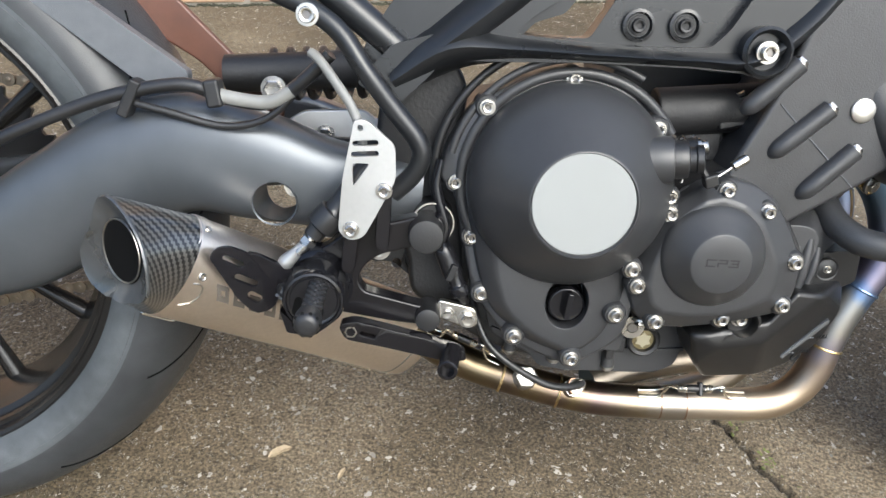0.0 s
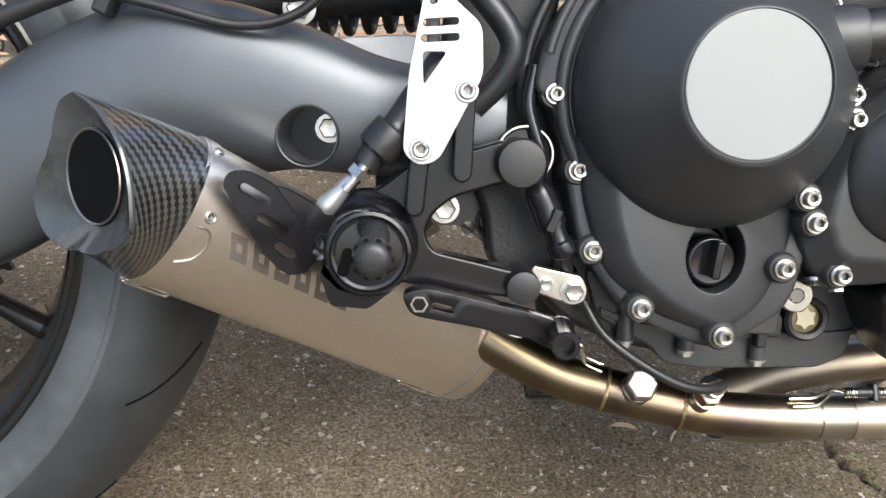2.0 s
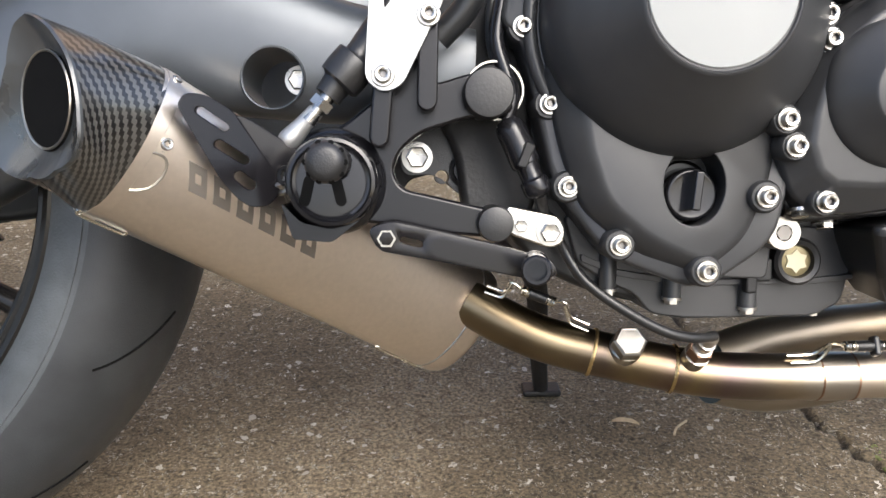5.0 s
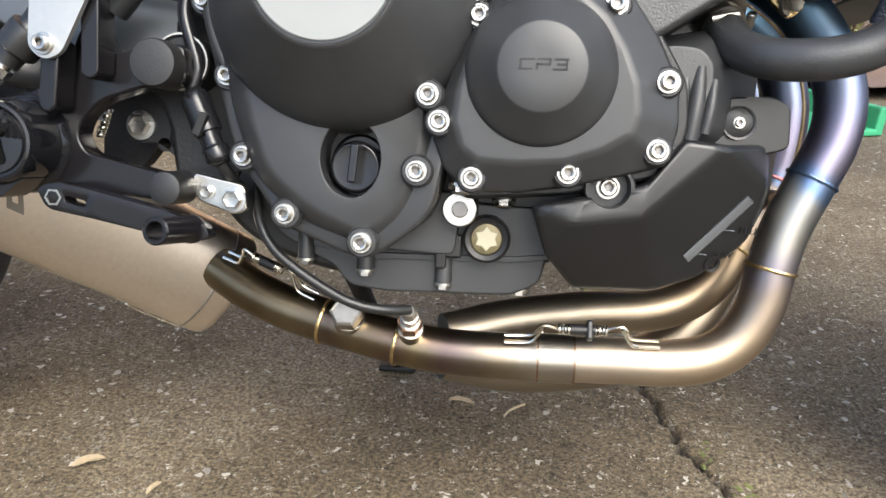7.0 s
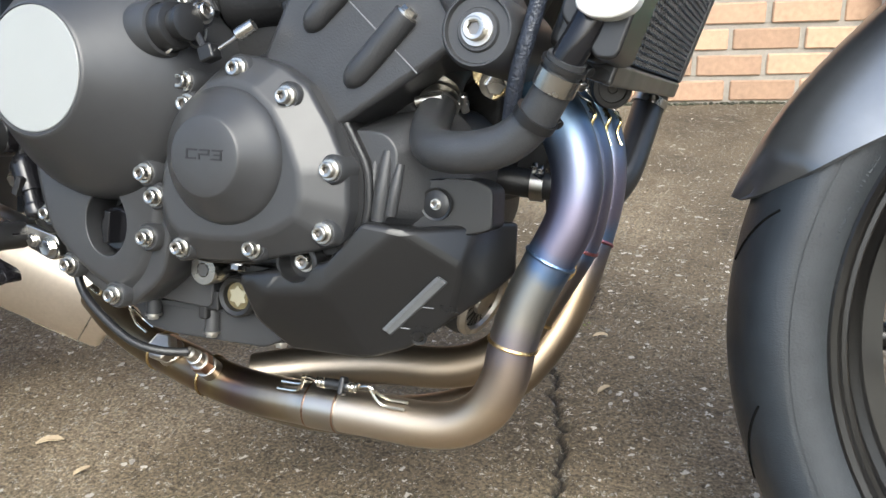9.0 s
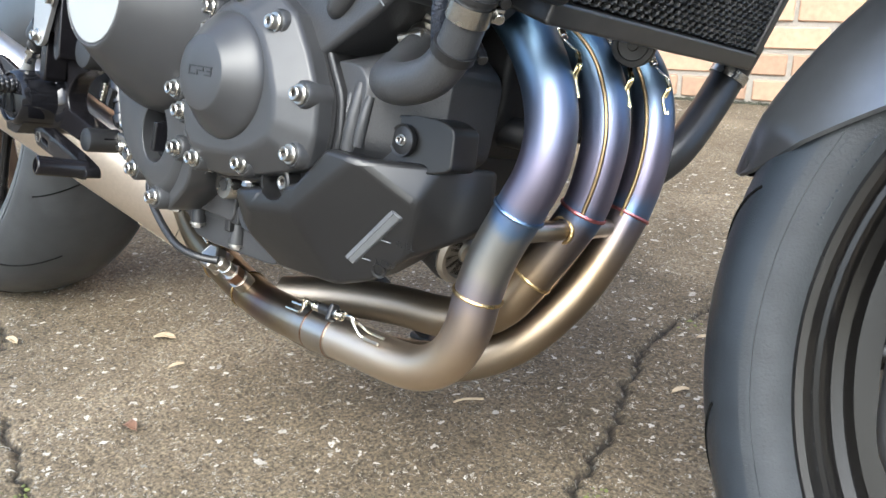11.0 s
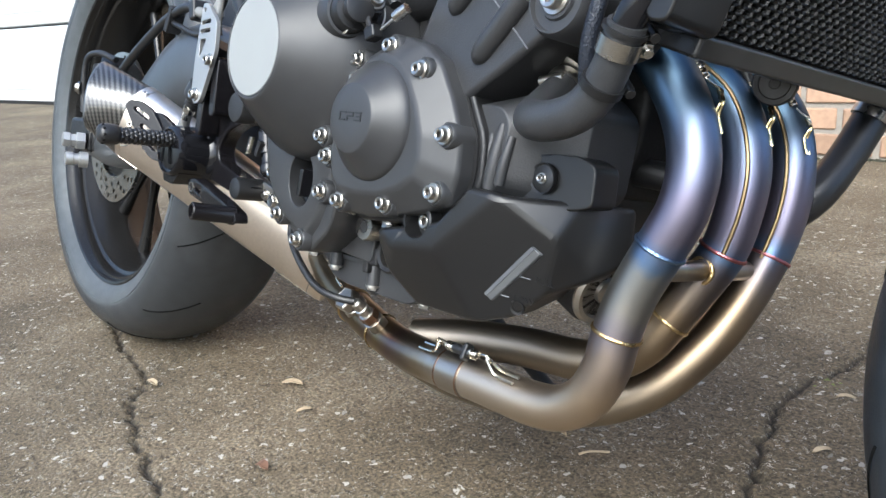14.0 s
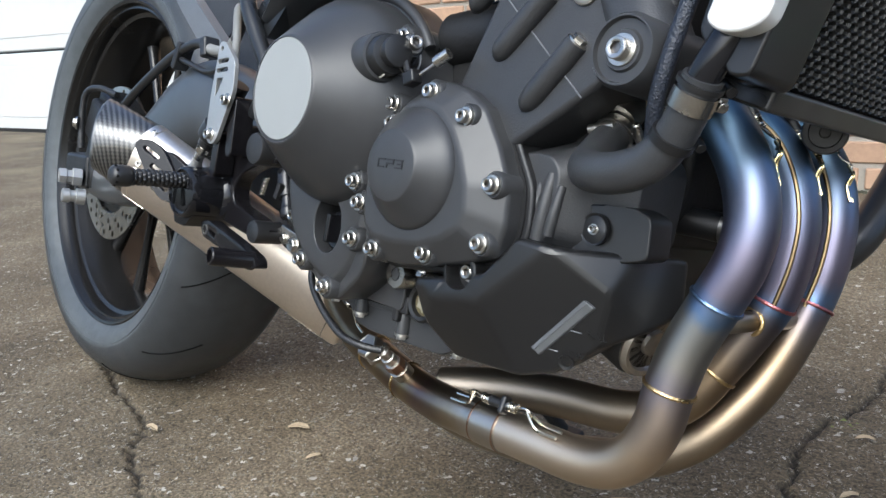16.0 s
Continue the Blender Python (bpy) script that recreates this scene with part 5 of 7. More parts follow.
# muffler: a tapering oval can that rises to the rear and outward
def muffler():
    A, B = Vector((0.5495, -0.009, 0.2115)), Vector((0.3465, -0.1765, 0.3495))
    ax = (B - A).normalized()
    up = Vector((0.08, -0.34, 0.94))
    up = (up - ax * up.dot(ax)).normalized()
    si = ax.cross(up)
    if si.y > 0:
        si = -si
    # the slash-cut end: its centre, the axes of its plane and the way out of it
    C, es, eu, en = Vector((0.312, -0.203, 0.362)), Vector((0.773, -0.634, 0)), Vector((0, 0, 1)), Vector((-0.634, -0.773, 0))
    angles = [2 * math.pi * i / 96 for i in range(96)]

    def surf(f, t, k=1.0):
        """A point of the can: f along it from the front, t round it from the top towards the outside."""
        a, b = (0.048 + 0.001 * f) * k, (0.030 + 0.003 * f) * k
        ct, st_ = math.cos(t), math.sin(t)
        return A.lerp(B, f) + up * a * math.copysign(abs(ct) ** 0.93, ct) + si * b * math.copysign(abs(st_) ** 0.93, st_)

    def ring(f, k=1.0):
        return [surf(f, t, k) for t in angles]
    rings = [ring(f) for f in np.linspace(0.012, 1, 26)]
    body = part("muffler", rings_bm(rings, True, (list(np.linspace(0, 0.28, 26)), 0.26)), M_MUFF, bike, "sanded titanium muffler can")
    part("front_cap", rings_bm([ring(0.034, 1.012), ring(-0.012, 1.010), ring(-0.026, 0.985), ring(-0.034, 0.93), ring(-0.037, 0.86), ring(-0.038, 0.50)]), M_MUFF, body)
    part("front_seam", rings_bm([ring(0.036, 1.0), ring(0.035, 1.016), ring(0.031, 1.016), ring(0.030, 1.0)], False), M_STEEL2, body)
    part("rear_band", rings_bm([ring(0.962, 0.99), ring(0.964, 1.014), ring(0.992, 1.014), ring(0.994, 0.99)], False), M_MUFF, body)
    # outline of the cut end, across and up
    rim = [(0.0, 0.0533), (0.016, 0.0482), (0.032, 0.0374), (0.0432, 0.0254), (0.0485, 0.012), (0.0505, -0.003), (0.0500, -0.016), (0.0425, -0.026), (0.025, -0.0315), (-0.003, -0.0350), (-0.0245, -0.0345), (-0.040, -0.0290), (-0.048, -0.0180), (-0.0495, -0.006), (-0.042, 0.0065), (-0.032, 0.0165), (-0.0245, 0.0285), (-0.0205, 0.0394), (-0.0135, 0.0490)]
    ra = np.unwrap([math.atan2(x, y) for x, y in rim])
    rr = [math.hypot(x, y) for x, y in rim]

    def end_ring(k=1.0, out=0.0, mixed=0.0):
        """The rim scaled by k about the outlet, moved out of its plane; mixed: how far it has become the round outlet."""
        pts = []
        for t in angles:
            r = np.interp(t, np.append(ra, ra[0] + 2 * math.pi), np.append(rr, rr[0]))
            q = C + (es * math.sin(t) + eu * math.cos(t)) * r * k
            h = C + es * 0.0065 + eu * 0.007 + (es * math.sin(t) + eu * math.cos(t)) * 0.0272
            pts.append(q.lerp(h, mixed) + en * out)
        return pts
    r0, r1 = ring(0.985, 1.004), end_ring()
    rings, us = [], []
    for t in np.linspace(0, 1, 16):
        bulge = 1 + 0.03 * math.sin(math.pi * t)
        mid = sum(r0, Vector()) / 96 * (1 - t) + C * t
        rings.append([mid + (p.lerp(q, t) - mid) * bulge for p, q in zip(r0, r1)])
        us.append(0.085 * t)
    part("carbon_sleeve", rings_bm(rings, False, (us, 0.28)), M_CARBON, body, "lacquered carbon-fibre end sleeve")
    part("end_cap", rings_bm([end_ring(1.0), end_ring(1.004, 0.0016), end_ring(0.985, 0.0030), end_ring(0.955, 0.0022), end_ring(1, 0.0, 0.35), end_ring(1, -0.0035, 0.72), end_ring(1, -0.0045, 1.0), end_ring(1, -0.012, 1.0)], False, ([0, 0.003, 0.006, 0.01, 0.02, 0.03, 0.036, 0.044], 0.3)), M_CAP, body, "smoky grey slash-cut end cap")
    hole = end_ring(1, 0.0, 1.0)
    # near-black walls carry the darkness inside the pipe
    part("outlet", rings_bm([[p - en * 0.003 for p in hole], [p - ax * 0.03 - en * 0.004 for p in hole], [p - ax * 0.10 for p in hole]], True), M_SOOT_SHADE, body, "dark round outlet")
    hc = C + es * 0.0065 + eu * 0.007
    part("inner_ring", ring_bm([(0.0272, -0.0030), (0.0268, -0.0022), (0.0258, -0.0026), (0.0254, -0.0060), (0.0262, -0.0060)], hc, en, 72), M_STEEL2, body, "thin bright inner ring")
    # screws along the joints, and the lap of the sleeve band
    for f, t, sc in ((0.95, 1.26, 0.62), (1.012, 1.28, 0.45), (0.975, 0.22, 0.55), (0.004, 1.34, 0.55)):
        p = surf(f, t, 1.016)
        nrm = (surf(f, t, 1.2) - surf(f, t)).normalized()
        placed("screw", BOLT, body, aim(p - nrm * 0.003, nrm, 0, sc))
    part("screw_tab", tube_bm([surf(0.965, 1.42, 1.006), surf(0.945, 1.40, 1.006), surf(0.930, 1.46, 1.006), surf(0.925, 1.60, 1.006), surf(0.935, 1.78, 1.006), surf(0.962, 1.90, 1.006)], 0.0008, 6, 0.004), M_STEEL2, body)
    for f0, f1 in ((0.03, 0.19), (0.90, 1.0)):
        part("seam_clip", tube_bm([surf(f0, 2.75, 0.99), surf(f0, 2.8, 1.03), surf((f0 + f1) / 2, 2.82, 1.035), surf(f1, 2.8, 1.03), surf(f1, 2.75, 0.99)], 0.0010, 7, 0.004), M_WIRE, body)
    # the maker's name stands as six plain slanted bars
    for k in range(6):
        f = 0.862 - 0.0575 * k
        bm = bmesh.new()
        grid = []
        for i in range(7):
            t = 1.30 + 0.29 * i / 6 + 0.006 * k
            grid.append([bm.verts.new(surf(f + w + 0.030 * (i / 6 - 0.5) * -1, t, 1.005)) for w in (-0.0205, -0.007, 0.007, 0.0205)])
        for i in range(6):
            for j in range(3):
                if j == 1 and i in (2, 3):
                    continue
                bm.faces.new((grid[i][j], grid[i][j + 1], grid[i + 1][j + 1], grid[i + 1][j]))
        part("marking", bm, M_BARS, body, "dark etched lettering")
    return body


muffler()
spring_hook(midpipe, (0.573, -0.050, 0.240), (0.650, -0.062, 0.2115), (0, -0.5, 0.87))


# wheels
def wheel(name, centre, R, W, rim_w, spokes, turn, label, disc_r, disc_y, spoke_turn=0.5, disc_m=None, rr=0.2325, tread=None, side_m=None):
    w = new(name)
    w.parent = bike
    w.matrix_basis = Matrix.Translation(centre) @ turn
    w["label"] = label
    half = W / 2
    prof = []
    for i in range(25):
        a = -math.pi / 2 + math.pi * i / 24
        prof.append((R - 0.30 * W + 0.30 * W * math.cos(a) ** 0.9 if abs(math.cos(a)) > 1e-6 else R - 0.30 * W, half * math.sin(a)))
    h = R - 0.30 * W
    side = [(h - (h - rr) * 0.35, half * 1.0), (h - (h - rr) * 0.75, half * 0.93), (rr + 0.002, rim_w / 2 + 0.004), (rr - 0.006, rim_w / 2 - 0.002)]
    outline = prof + side + [(r, -y) for r, y in side[::-1]]
    ty = part("tyre", ring_bm(outline, (0, 0, 0), (0, -1, 0), 120), tread or M_TYRE, w, "black worn road tyre")
    ty.data.materials.append(side_m or M_TYRE_SIDE)
    for pl in ty.data.polygons:
        if math.hypot(pl.center.x, pl.center.z) < h - 0.002:
            pl.material_index = 1
    # tread sipes: thin dark slits that sweep from the shoulder inwards
    for i in range(13):
        a0 = 2 * math.pi * i / 13
        pts = []
        for t in np.linspace(0, 1, 9):
            s = radians(64 - 46 * t)
            a = a0 + (0.15 * t + 0.06 * t * t) * (1 if i % 2 else 0.7)
            rad = R - 0.30 * W + 0.30 * W * math.cos(s) ** 0.9 + 0.0002
            pts.append((rad * math.cos(a), -half * math.sin(s), rad * math.sin(a)))
        # raised black tubes in place of the shade inside cut slits
        part("tread_sipe", tube_bm(pts, 0.0010, 5, 0.02), M_SOOT_SHADE, ty)
    part("sidewall_rib", ring_bm([(h - 0.004, half * 0.998 + 0.0012), (h - 0.007, half * 0.995 + 0.0012), (h - 0.007, half * 0.98), (h - 0.004, half * 0.98)], (0, 0, 0), (0, -1, 0), 120), side_m or M_TYRE_SIDE, ty)
    rimp = [(rr + 0.004, rim_w / 2 + 0.001), (rr + 0.004, rim_w / 2 + 0.005), (rr + 0.001, rim_w / 2 + 0.0065), (rr - 0.003, rim_w / 2 + 0.005), (rr - 0.005, rim_w / 2 + 0.000), (rr - 0.0065, rim_w / 2 - 0.003), (rr - 0.0095, rim_w / 2 - 0.003), (rr - 0.011, rim_w / 2 - 0.006), (rr - 0.0125, rim_w / 2 - 0.018), (rr - 0.0185, rim_w / 2 - 0.021), (rr - 0.022, rim_w / 2 - 0.032), (rr - 0.035, 0.012)]
    rimo = rimp + [(r, -y) for r, y in rimp[::-1]] + [(rr - 0.012, -rim_w / 2 + 0.02), (rr - 0.012, rim_w / 2 - 0.02)]
    rim = part("rim", ring_bm(rimo, (0, 0, 0), (0, -1, 0), 96), M_RIM, w, "black cast rim")
    part("hub", lathe_bm([(0.032, -0.07), (0.036, -0.04), (0.045, -0.02), (0.045, 0.02), (0.036, 0.04), (0.030, 0.075), (0.016, 0.078)], (0, 0, 0)), M_RIM, w)
    for i in range(spokes):
        a = 2 * math.pi * i / spokes + spoke_turn
        for k in (-0.28, 0.28):
            r0, r1 = 0.038, rr - 0.030
            p0 = (r0 * math.cos(a + k * 0.8), 0, r0 * math.sin(a + k * 0.8))
            p1 = (r1 * math.cos(a + k), 0, r1 * math.sin(a + k))
            pm = tuple((u + v) / 2 for u, v in zip(p0, p1))
            part("spoke", tube_bm([(*p0, 0.011), (*pm, 0.0070), (*p1, 0.011)], 0.011, 10, 0.02), M_RIM, w)
    outer = circle(0, 0, disc_r, 72)
    inner = circle(0, 0, disc_r * 0.66, 48)
    holes = [inner] + [circle(rad * math.cos(t), rad * math.sin(t), 0.0042, 8) for j, rad in enumerate((disc_r * 0.76, disc_r * 0.85, disc_r * 0.93)) for t in np.linspace(0, 2 * math.pi, 20, endpoint=False) + 0.1 * j]
    part("brake_disc", plate_bm(outer, disc_y, disc_y - 0.005, holes), disc_m or M_DISC, w, "drilled brake disc")
    part("disc_carrier", plate_bm(circle(0, 0, disc_r * 0.70, 40), disc_y + 0.004, disc_y - 0.001, [circle(0, 0, 0.02, 20)]), M_RIM, w)
    return w


rear = wheel("rear_wheel", (0.014, 0, 0.332), 0.338, 0.186, 0.150, 5, Matrix(), "rear wheel with black cast rim and worn tyre", 0.118, -0.075, radians(-47), None, 0.247, M_TYRE_WORN, M_TYRE_DUST)
front = wheel("front_wheel", (1.428, 0.020, 0.290), 0.2995, 0.122, 0.092, 5, pose(0, 0, 0, -2, 0, 1), "front wheel with black cast rim and road tyre", 0.149, -0.062, radians(-174.9) + 0.28, M_RIM)



def sidewall_writing(wh, text, radius, mid_deg, size, y):
    """Raised lettering bent round a tyre's sidewall."""
    c = bpy.data.curves.new("lettering", "FONT")
    c.body, c.size, c.extrude, c.align_x = text, size, 0.0005, "CENTER"
    o = new("lettering", c)
    bpy.context.view_layer.update()
    me = bpy.data.meshes.new_from_object(o.evaluated_get(bpy.context.evaluated_depsgraph_get()))
    bpy.data.objects.remove(o)
    for v in me.vertices:
        a = radians(mid_deg) - v.co.x / radius
        r = radius + v.co.y
        v.co = (r * math.cos(a), y + (radius + 0.004 - r) * -0.15 - v.co.z, r * math.sin(a))
    me.materials.clear()
    me.materials.append(M_TYRE)
    ob = new("lettering", me)
    ob.parent = wh
    return ob


sidewall_writing(front, "RUOTA ANTERIORE", 0.2525, 161, 0.0085, -0.0600)
sidewall_writing(front, "FRONT WHEEL", 0.2415, 161, 0.0085, -0.0570)

# front fender
def fender():
    rings = []
    for deg in np.concatenate([np.linspace(166.5, 150, 14), np.linspace(147, 60, 22)]):
        a = radians(deg)
        k = 166.8 - deg
        ds = 0.064 * min(1, k / 18) ** 0.6
        w = 0.06 + 0.94 * min(1, k / 8) ** 0.6
        R = 0.313 - 0.009 * min(1, k / 26)
        half = [(0.0, 0.0), (0.015, 0.0012), (0.027, 0.004), (0.034, 0.0075), (0.038, 0.012), (0.045, 0.35 * ds + 0.006), (0.050, 0.68 * ds + 0.003), (0.054, ds)]
        out = [(-y, d) for y, d in half[::-1]] + half[1:]

        def pt(y, d, inset):
            d = min(d, ds) if d else 0.0
            return (1.428 + (R - d - inset) * math.cos(a), 0.006 + w * y * (1 - 12 * inset), 0.290 + (R - d - inset) * math.sin(a))
        rings.append([pt(y, d, 0) for y, d in out] + [pt(y, d, 0.0025) for y, d in out[::-1]])
    return part("front_fender", rings_bm(rings), M_GREY, bike, "silver-grey front fender with a pointed rear tip")


fender()
fork = part("fork_leg", tube_bm([(1.215, -0.095, 0.62), (1.245, -0.095, 0.53), (1.42, -0.095, 0.30)], 0.026, 24, 0.03), M_FRAME, bike, "black fork lower leg")
cal = part("brake_caliper", join_bm(box_bm((0.05, 0.05, 0.11), pose(1.30, -0.085, 0.345, 0, -35, 0)), box_bm((0.03, 0.06, 0.09), pose(1.315, -0.085, 0.33, 0, -35, 0))), M_CAST, bike, "black front brake caliper", 0.008)
part("brake_hose", tube_bm([(1.24, -0.12, 0.56), (1.255, -0.13, 0.42), (1.258, -0.13, 0.33), (1.265, -0.13, 0.26), (1.30, -0.125, 0.235)], 0.0045, 12), M_RUBBER, cal, "black brake hose")

# swingarm
swing = part("swingarm", loft_bm([(-0.07, -0.100, 0.315, 0.026, 0.020), (0.0, -0.098, 0.313, 0.032, 0.024), (0.08, -0.094, 0.315, 0.042, 0.030), (0.17, -0.090, 0.336, 0.052, 0.036), (0.235, -0.088, 0.374, 0.056, 0.038), (0.295, -0.087, 0.412, 0.056, 0.038), (0.35, -0.087, 0.427, 0.054, 0.037), (0.41, -0.087, 0.417, 0.050, 0.035), (0.465, -0.087, 0.405, 0.042, 0.032), (0.52, -0.087, 0.400, 0.036, 0.028), (0.56, -0.087, 0.398, 0.03, 0.025)], 36, 2.7), M_SWING, bike, "matte graphite arched swingarm")
cut(swing, lathe_bm([(0.0195, -0.03), (0.0195, 0.12)], (0.427, -0.075, 0.391), (0, -1, 0), 48))
part("hole_rim", ring_bm([(0.0195, 0.0), (0.0215, 0.0), (0.0205, 0.0022), (0.0195, 0.0015)], (0.427, -0.1195, 0.391), (0, -1, 0), 48), M_SWING, swing)
placed("bolt", HEX, swing, aim((0.4375, -0.07, 0.395), scale=1.1))
part("swingarm_left", plate_bm(rounded([(-0.06, 0.285), (0.17, 0.285), (0.30, 0.34), (0.50, 0.366), (0.53, 0.425), (0.42, 0.462), (0.30, 0.45), (0.17, 0.386), (-0.06, 0.345)], 0.03), 0.085, 0.125), M_SWING, bike, "matte graphite swingarm", 0.01, 3)
carrier = part("axle_carrier", join_bm(box_bm((0.09, 0.02, 0.05), pose(-0.01, -0.118, 0.315)), box_bm((0.05, 0.025, 0.10), pose(0.04, -0.112, 0.345, 0, 20, 0))), M_CAST, bike, "black axle carrier", 0.006)
for p, sc in (((0.026, -0.130, 0.306), 1.0), ((0.052, -0.132, 0.279), 0.85)):
    part("axle_nut", lathe_bm([(0.014 * sc, 0), (0.014 * sc, 0.012), (0.010 * sc, 0.0125), (0.010 * sc, 0.020), (0.012 * sc, 0.021), (0.012 * sc, 0.030), (0.008 * sc, 0.031)], p, (-0.2, -1, 0), 6 if sc == 1.0 else 20), M_SILVER, carrier, "bright plated nut")
cal2 = part("rear_caliper", join_bm(box_bm((0.10, 0.05, 0.045), pose(0.09, -0.100, 0.400, 0, 25, 0)), box_bm((0.05, 0.06, 0.06), pose(0.06, -0.105, 0.39, 0, 25, 0))), M_CAST, bike, "black rear brake caliper", 0.008)
part("caliper_hose", tube_bm([(0.12, -0.125, 0.43), (0.08, -0.135, 0.438), (0.045, -0.140, 0.430), (0.035, -0.140, 0.395), (0.037, -0.138, 0.35)], 0.0045, 12, 0.008), M_RUBBER, cal2)
placed("bolt", HEX, cal2, aim((0.035, -0.145, 0.385), (-0.6, -0.8, 0)))


def chain():
    """Roller chain on the far side, with its sprocket."""
    cx, cz, rad = 0.014, 0.332, 0.134
    teeth = []
    for i in range(45):
        for f, r in ((0.0, -0.0065), (0.22, -0.0055), (0.42, 0.0025), (0.58, 0.0030), (0.80, -0.0055)):
            a = 2 * math.pi * (i + f) / 45
            teeth.append((cx + (rad + r) * math.cos(a), cz + (rad + r) * math.sin(a)))
    holes = [circle(cx, cz, 0.050, 24)] + [circle(cx + 0.088 * math.cos(a), cz + 0.088 * math.sin(a), 0.019, 16) for a in np.linspace(0, 2 * math.pi, 6, endpoint=False)]
    spr = part("rear_sprocket", plate_bm(teeth, 0.097, 0.103, holes), M_CAST, bike, "black toothed rear sprocket")
    bm = lathe_bm([(0.0075, 0.0), (0.0075, 0.003), (0.003, 0.0032), (0.003, 0.0045), (0.0015, 0.005)], (0, 0, 0), (0, -1, 0), 14)
    b = plate_bm(slot(-0.00794, 0, 0.00794, 0, 0.0055, 5), 0.0, 0.002)
    link = mesh_of(join_bm(bm, b), "chain_link", [M_CHAIN], 35)
    for (x0, z0), (x1, z1) in (((0.040, 0.1885), (0.53, 0.300)), ((0.014, 0.466), (0.53, 0.425))):
        n = int(math.hypot(x1 - x0, z1 - z0) / 0.015875)
        a = math.degrees(math.atan2(z1 - z0, x1 - x0))
        for i in range(n):
            t = i / n
            placed("chain_link", link, spr, pose(x0 + (x1 - x0) * t, 0.094 - (0.002 if i % 2 else 0), z0 + (z1 - z0) * t, 0, -a, 0))


chain()
part("shock_body", tube_bm([(0.36, -0.005, 0.49), (0.44, -0.005, 0.497), (0.53, 0.0, 0.505)], 0.019, 20, 0.02), M_DARK, bike, "black rear shock body")
part("shock_spring", tube_bm([(0.40 + 0.10 * t / 37.7, 0.010 + 0.023 * math.cos(t), 0.490 + 0.008 * t / 37.7 + 0.023 * math.sin(t)) for t in np.linspace(0, 37.7, 150)], 0.0045, 8, 0.006), M_RUBBER, bike, "black coil spring")
lk = part("shock_linkage", plate_bm(rounded([(0.42, 0.448), (0.44, 0.462), (0.50, 0.466), (0.52, 0.450), (0.50, 0.436), (0.45, 0.436)], 0.008), -0.025, -0.035), M_SILVER, bike, "bright aluminium shock linkage", 0.002)
placed("bolt", HEX, lk, aim((0.462, -0.035, 0.440)))
placed("bolt", HEX, lk, aim((0.412, -0.035, 0.482), scale=1.3))
part("spring_hooked", tube_bm([(0.508 - 0.007 * t / 75 + 0.003 * math.cos(t), -0.108 + 0.003 * math.sin(t), 0.350 - 0.020 * t / 75) for t in np.linspace(0, 75, 260)], 0.0007, 5, 0.002), M_WIRE, bike, "small brake return spring")
inn = part("inner_case", plate_bm(rounded([(0.508, 0.352), (0.53, 0.372), (0.575, 0.372), (0.602, 0.350), (0.600, 0.298), (0.572, 0.300), (0.548, 0.316), (0.535, 0.328), (0.510, 0.327)], 0.008), -0.055, -0.085, [circle(0.5385, 0.326, 0.005, 16)]), M_CAST, bike, "black inner engine case", 0.003, 3)
part("inner_bracket", plate_bm(rounded([(0.470, 0.375), (0.535, 0.375), (0.538, 0.330), (0.516, 0.324), (0.504, 0.309), (0.470, 0.300)], 0.004), -0.030, -0.046), M_DARK, inn, "", 0.002)
part("recess_ring", lathe_bm([(0.0135, -0.01), (0.0135, 0.002), (0.011, 0.003), (0.009, -0.002), (0.0075, -0.002), (0.007, 0.001)], (0.557, -0.085, 0.331)), M_CAST, inn)
placed("bolt", HEX, inn, aim((0.521, -0.085, 0.340), scale=1.15))

# frame
frame_spar = part("frame_spar", plate_bm(rounded([(0.50, 0.50), (0.535, 0.512), (0.575, 0.535), (0.640, 0.533), (0.725, 0.534), (0.837, 0.532), (0.868, 0.545), (0.905, 0.595), (0.95, 0.66), (0.80, 0.68), (0.60, 0.64), (0.53, 0.575), (0.505, 0.535)], 0.012), -0.10, -0.131, [rounded([(0.636, 0.549), (0.648, 0.561), (0.672, 0.569), (0.683, 0.585), (0.714, 0.585), (0.694, 0.550)], 0.005)]), M_FRAME, bike, "satin black cast frame spar", 0.005, 3)
part("spar_rim", plate_bm(rounded([(0.50, 0.505), (0.535, 0.488), (0.556, 0.508), (0.573, 0.527), (0.631, 0.5285), (0.686, 0.531), (0.778, 0.531), (0.824, 0.529), (0.843, 0.524), (0.860, 0.536), (0.864, 0.556), (0.894, 0.592), (0.95, 0.66), (0.87, 0.69), (0.68, 0.69), (0.604, 0.581), (0.568, 0.549), (0.53, 0.538)], 0.006), -0.112, -0.143, [rounded([(0.630, 0.5515), (0.688, 0.5475), (0.741, 0.546), (0.793, 0.548), (0.808, 0.564), (0.823, 0.591), (0.86, 0.66), (0.73, 0.66), (0.668, 0.582), (0.646, 0.567)], 0.006)]), M_FRAME, frame_spar, "", 0.0075, 5)
part("lower_rail", loft_bm([(0.530, -0.120, 0.508, 0.016, 0.028), (0.575, -0.124, 0.537, 0.021, 0.033), (0.63, -0.124, 0.540, 0.0125, 0.034), (0.70, -0.124, 0.539, 0.0095, 0.034), (0.78, -0.124, 0.5385, 0.009, 0.034), (0.83, -0.124, 0.541, 0.012, 0.033), (0.872, -0.122, 0.572, 0.016, 0.030), (0.91, -0.120, 0.625, 0.018, 0.028)], 28, 1.45), M_FRAME, frame_spar)
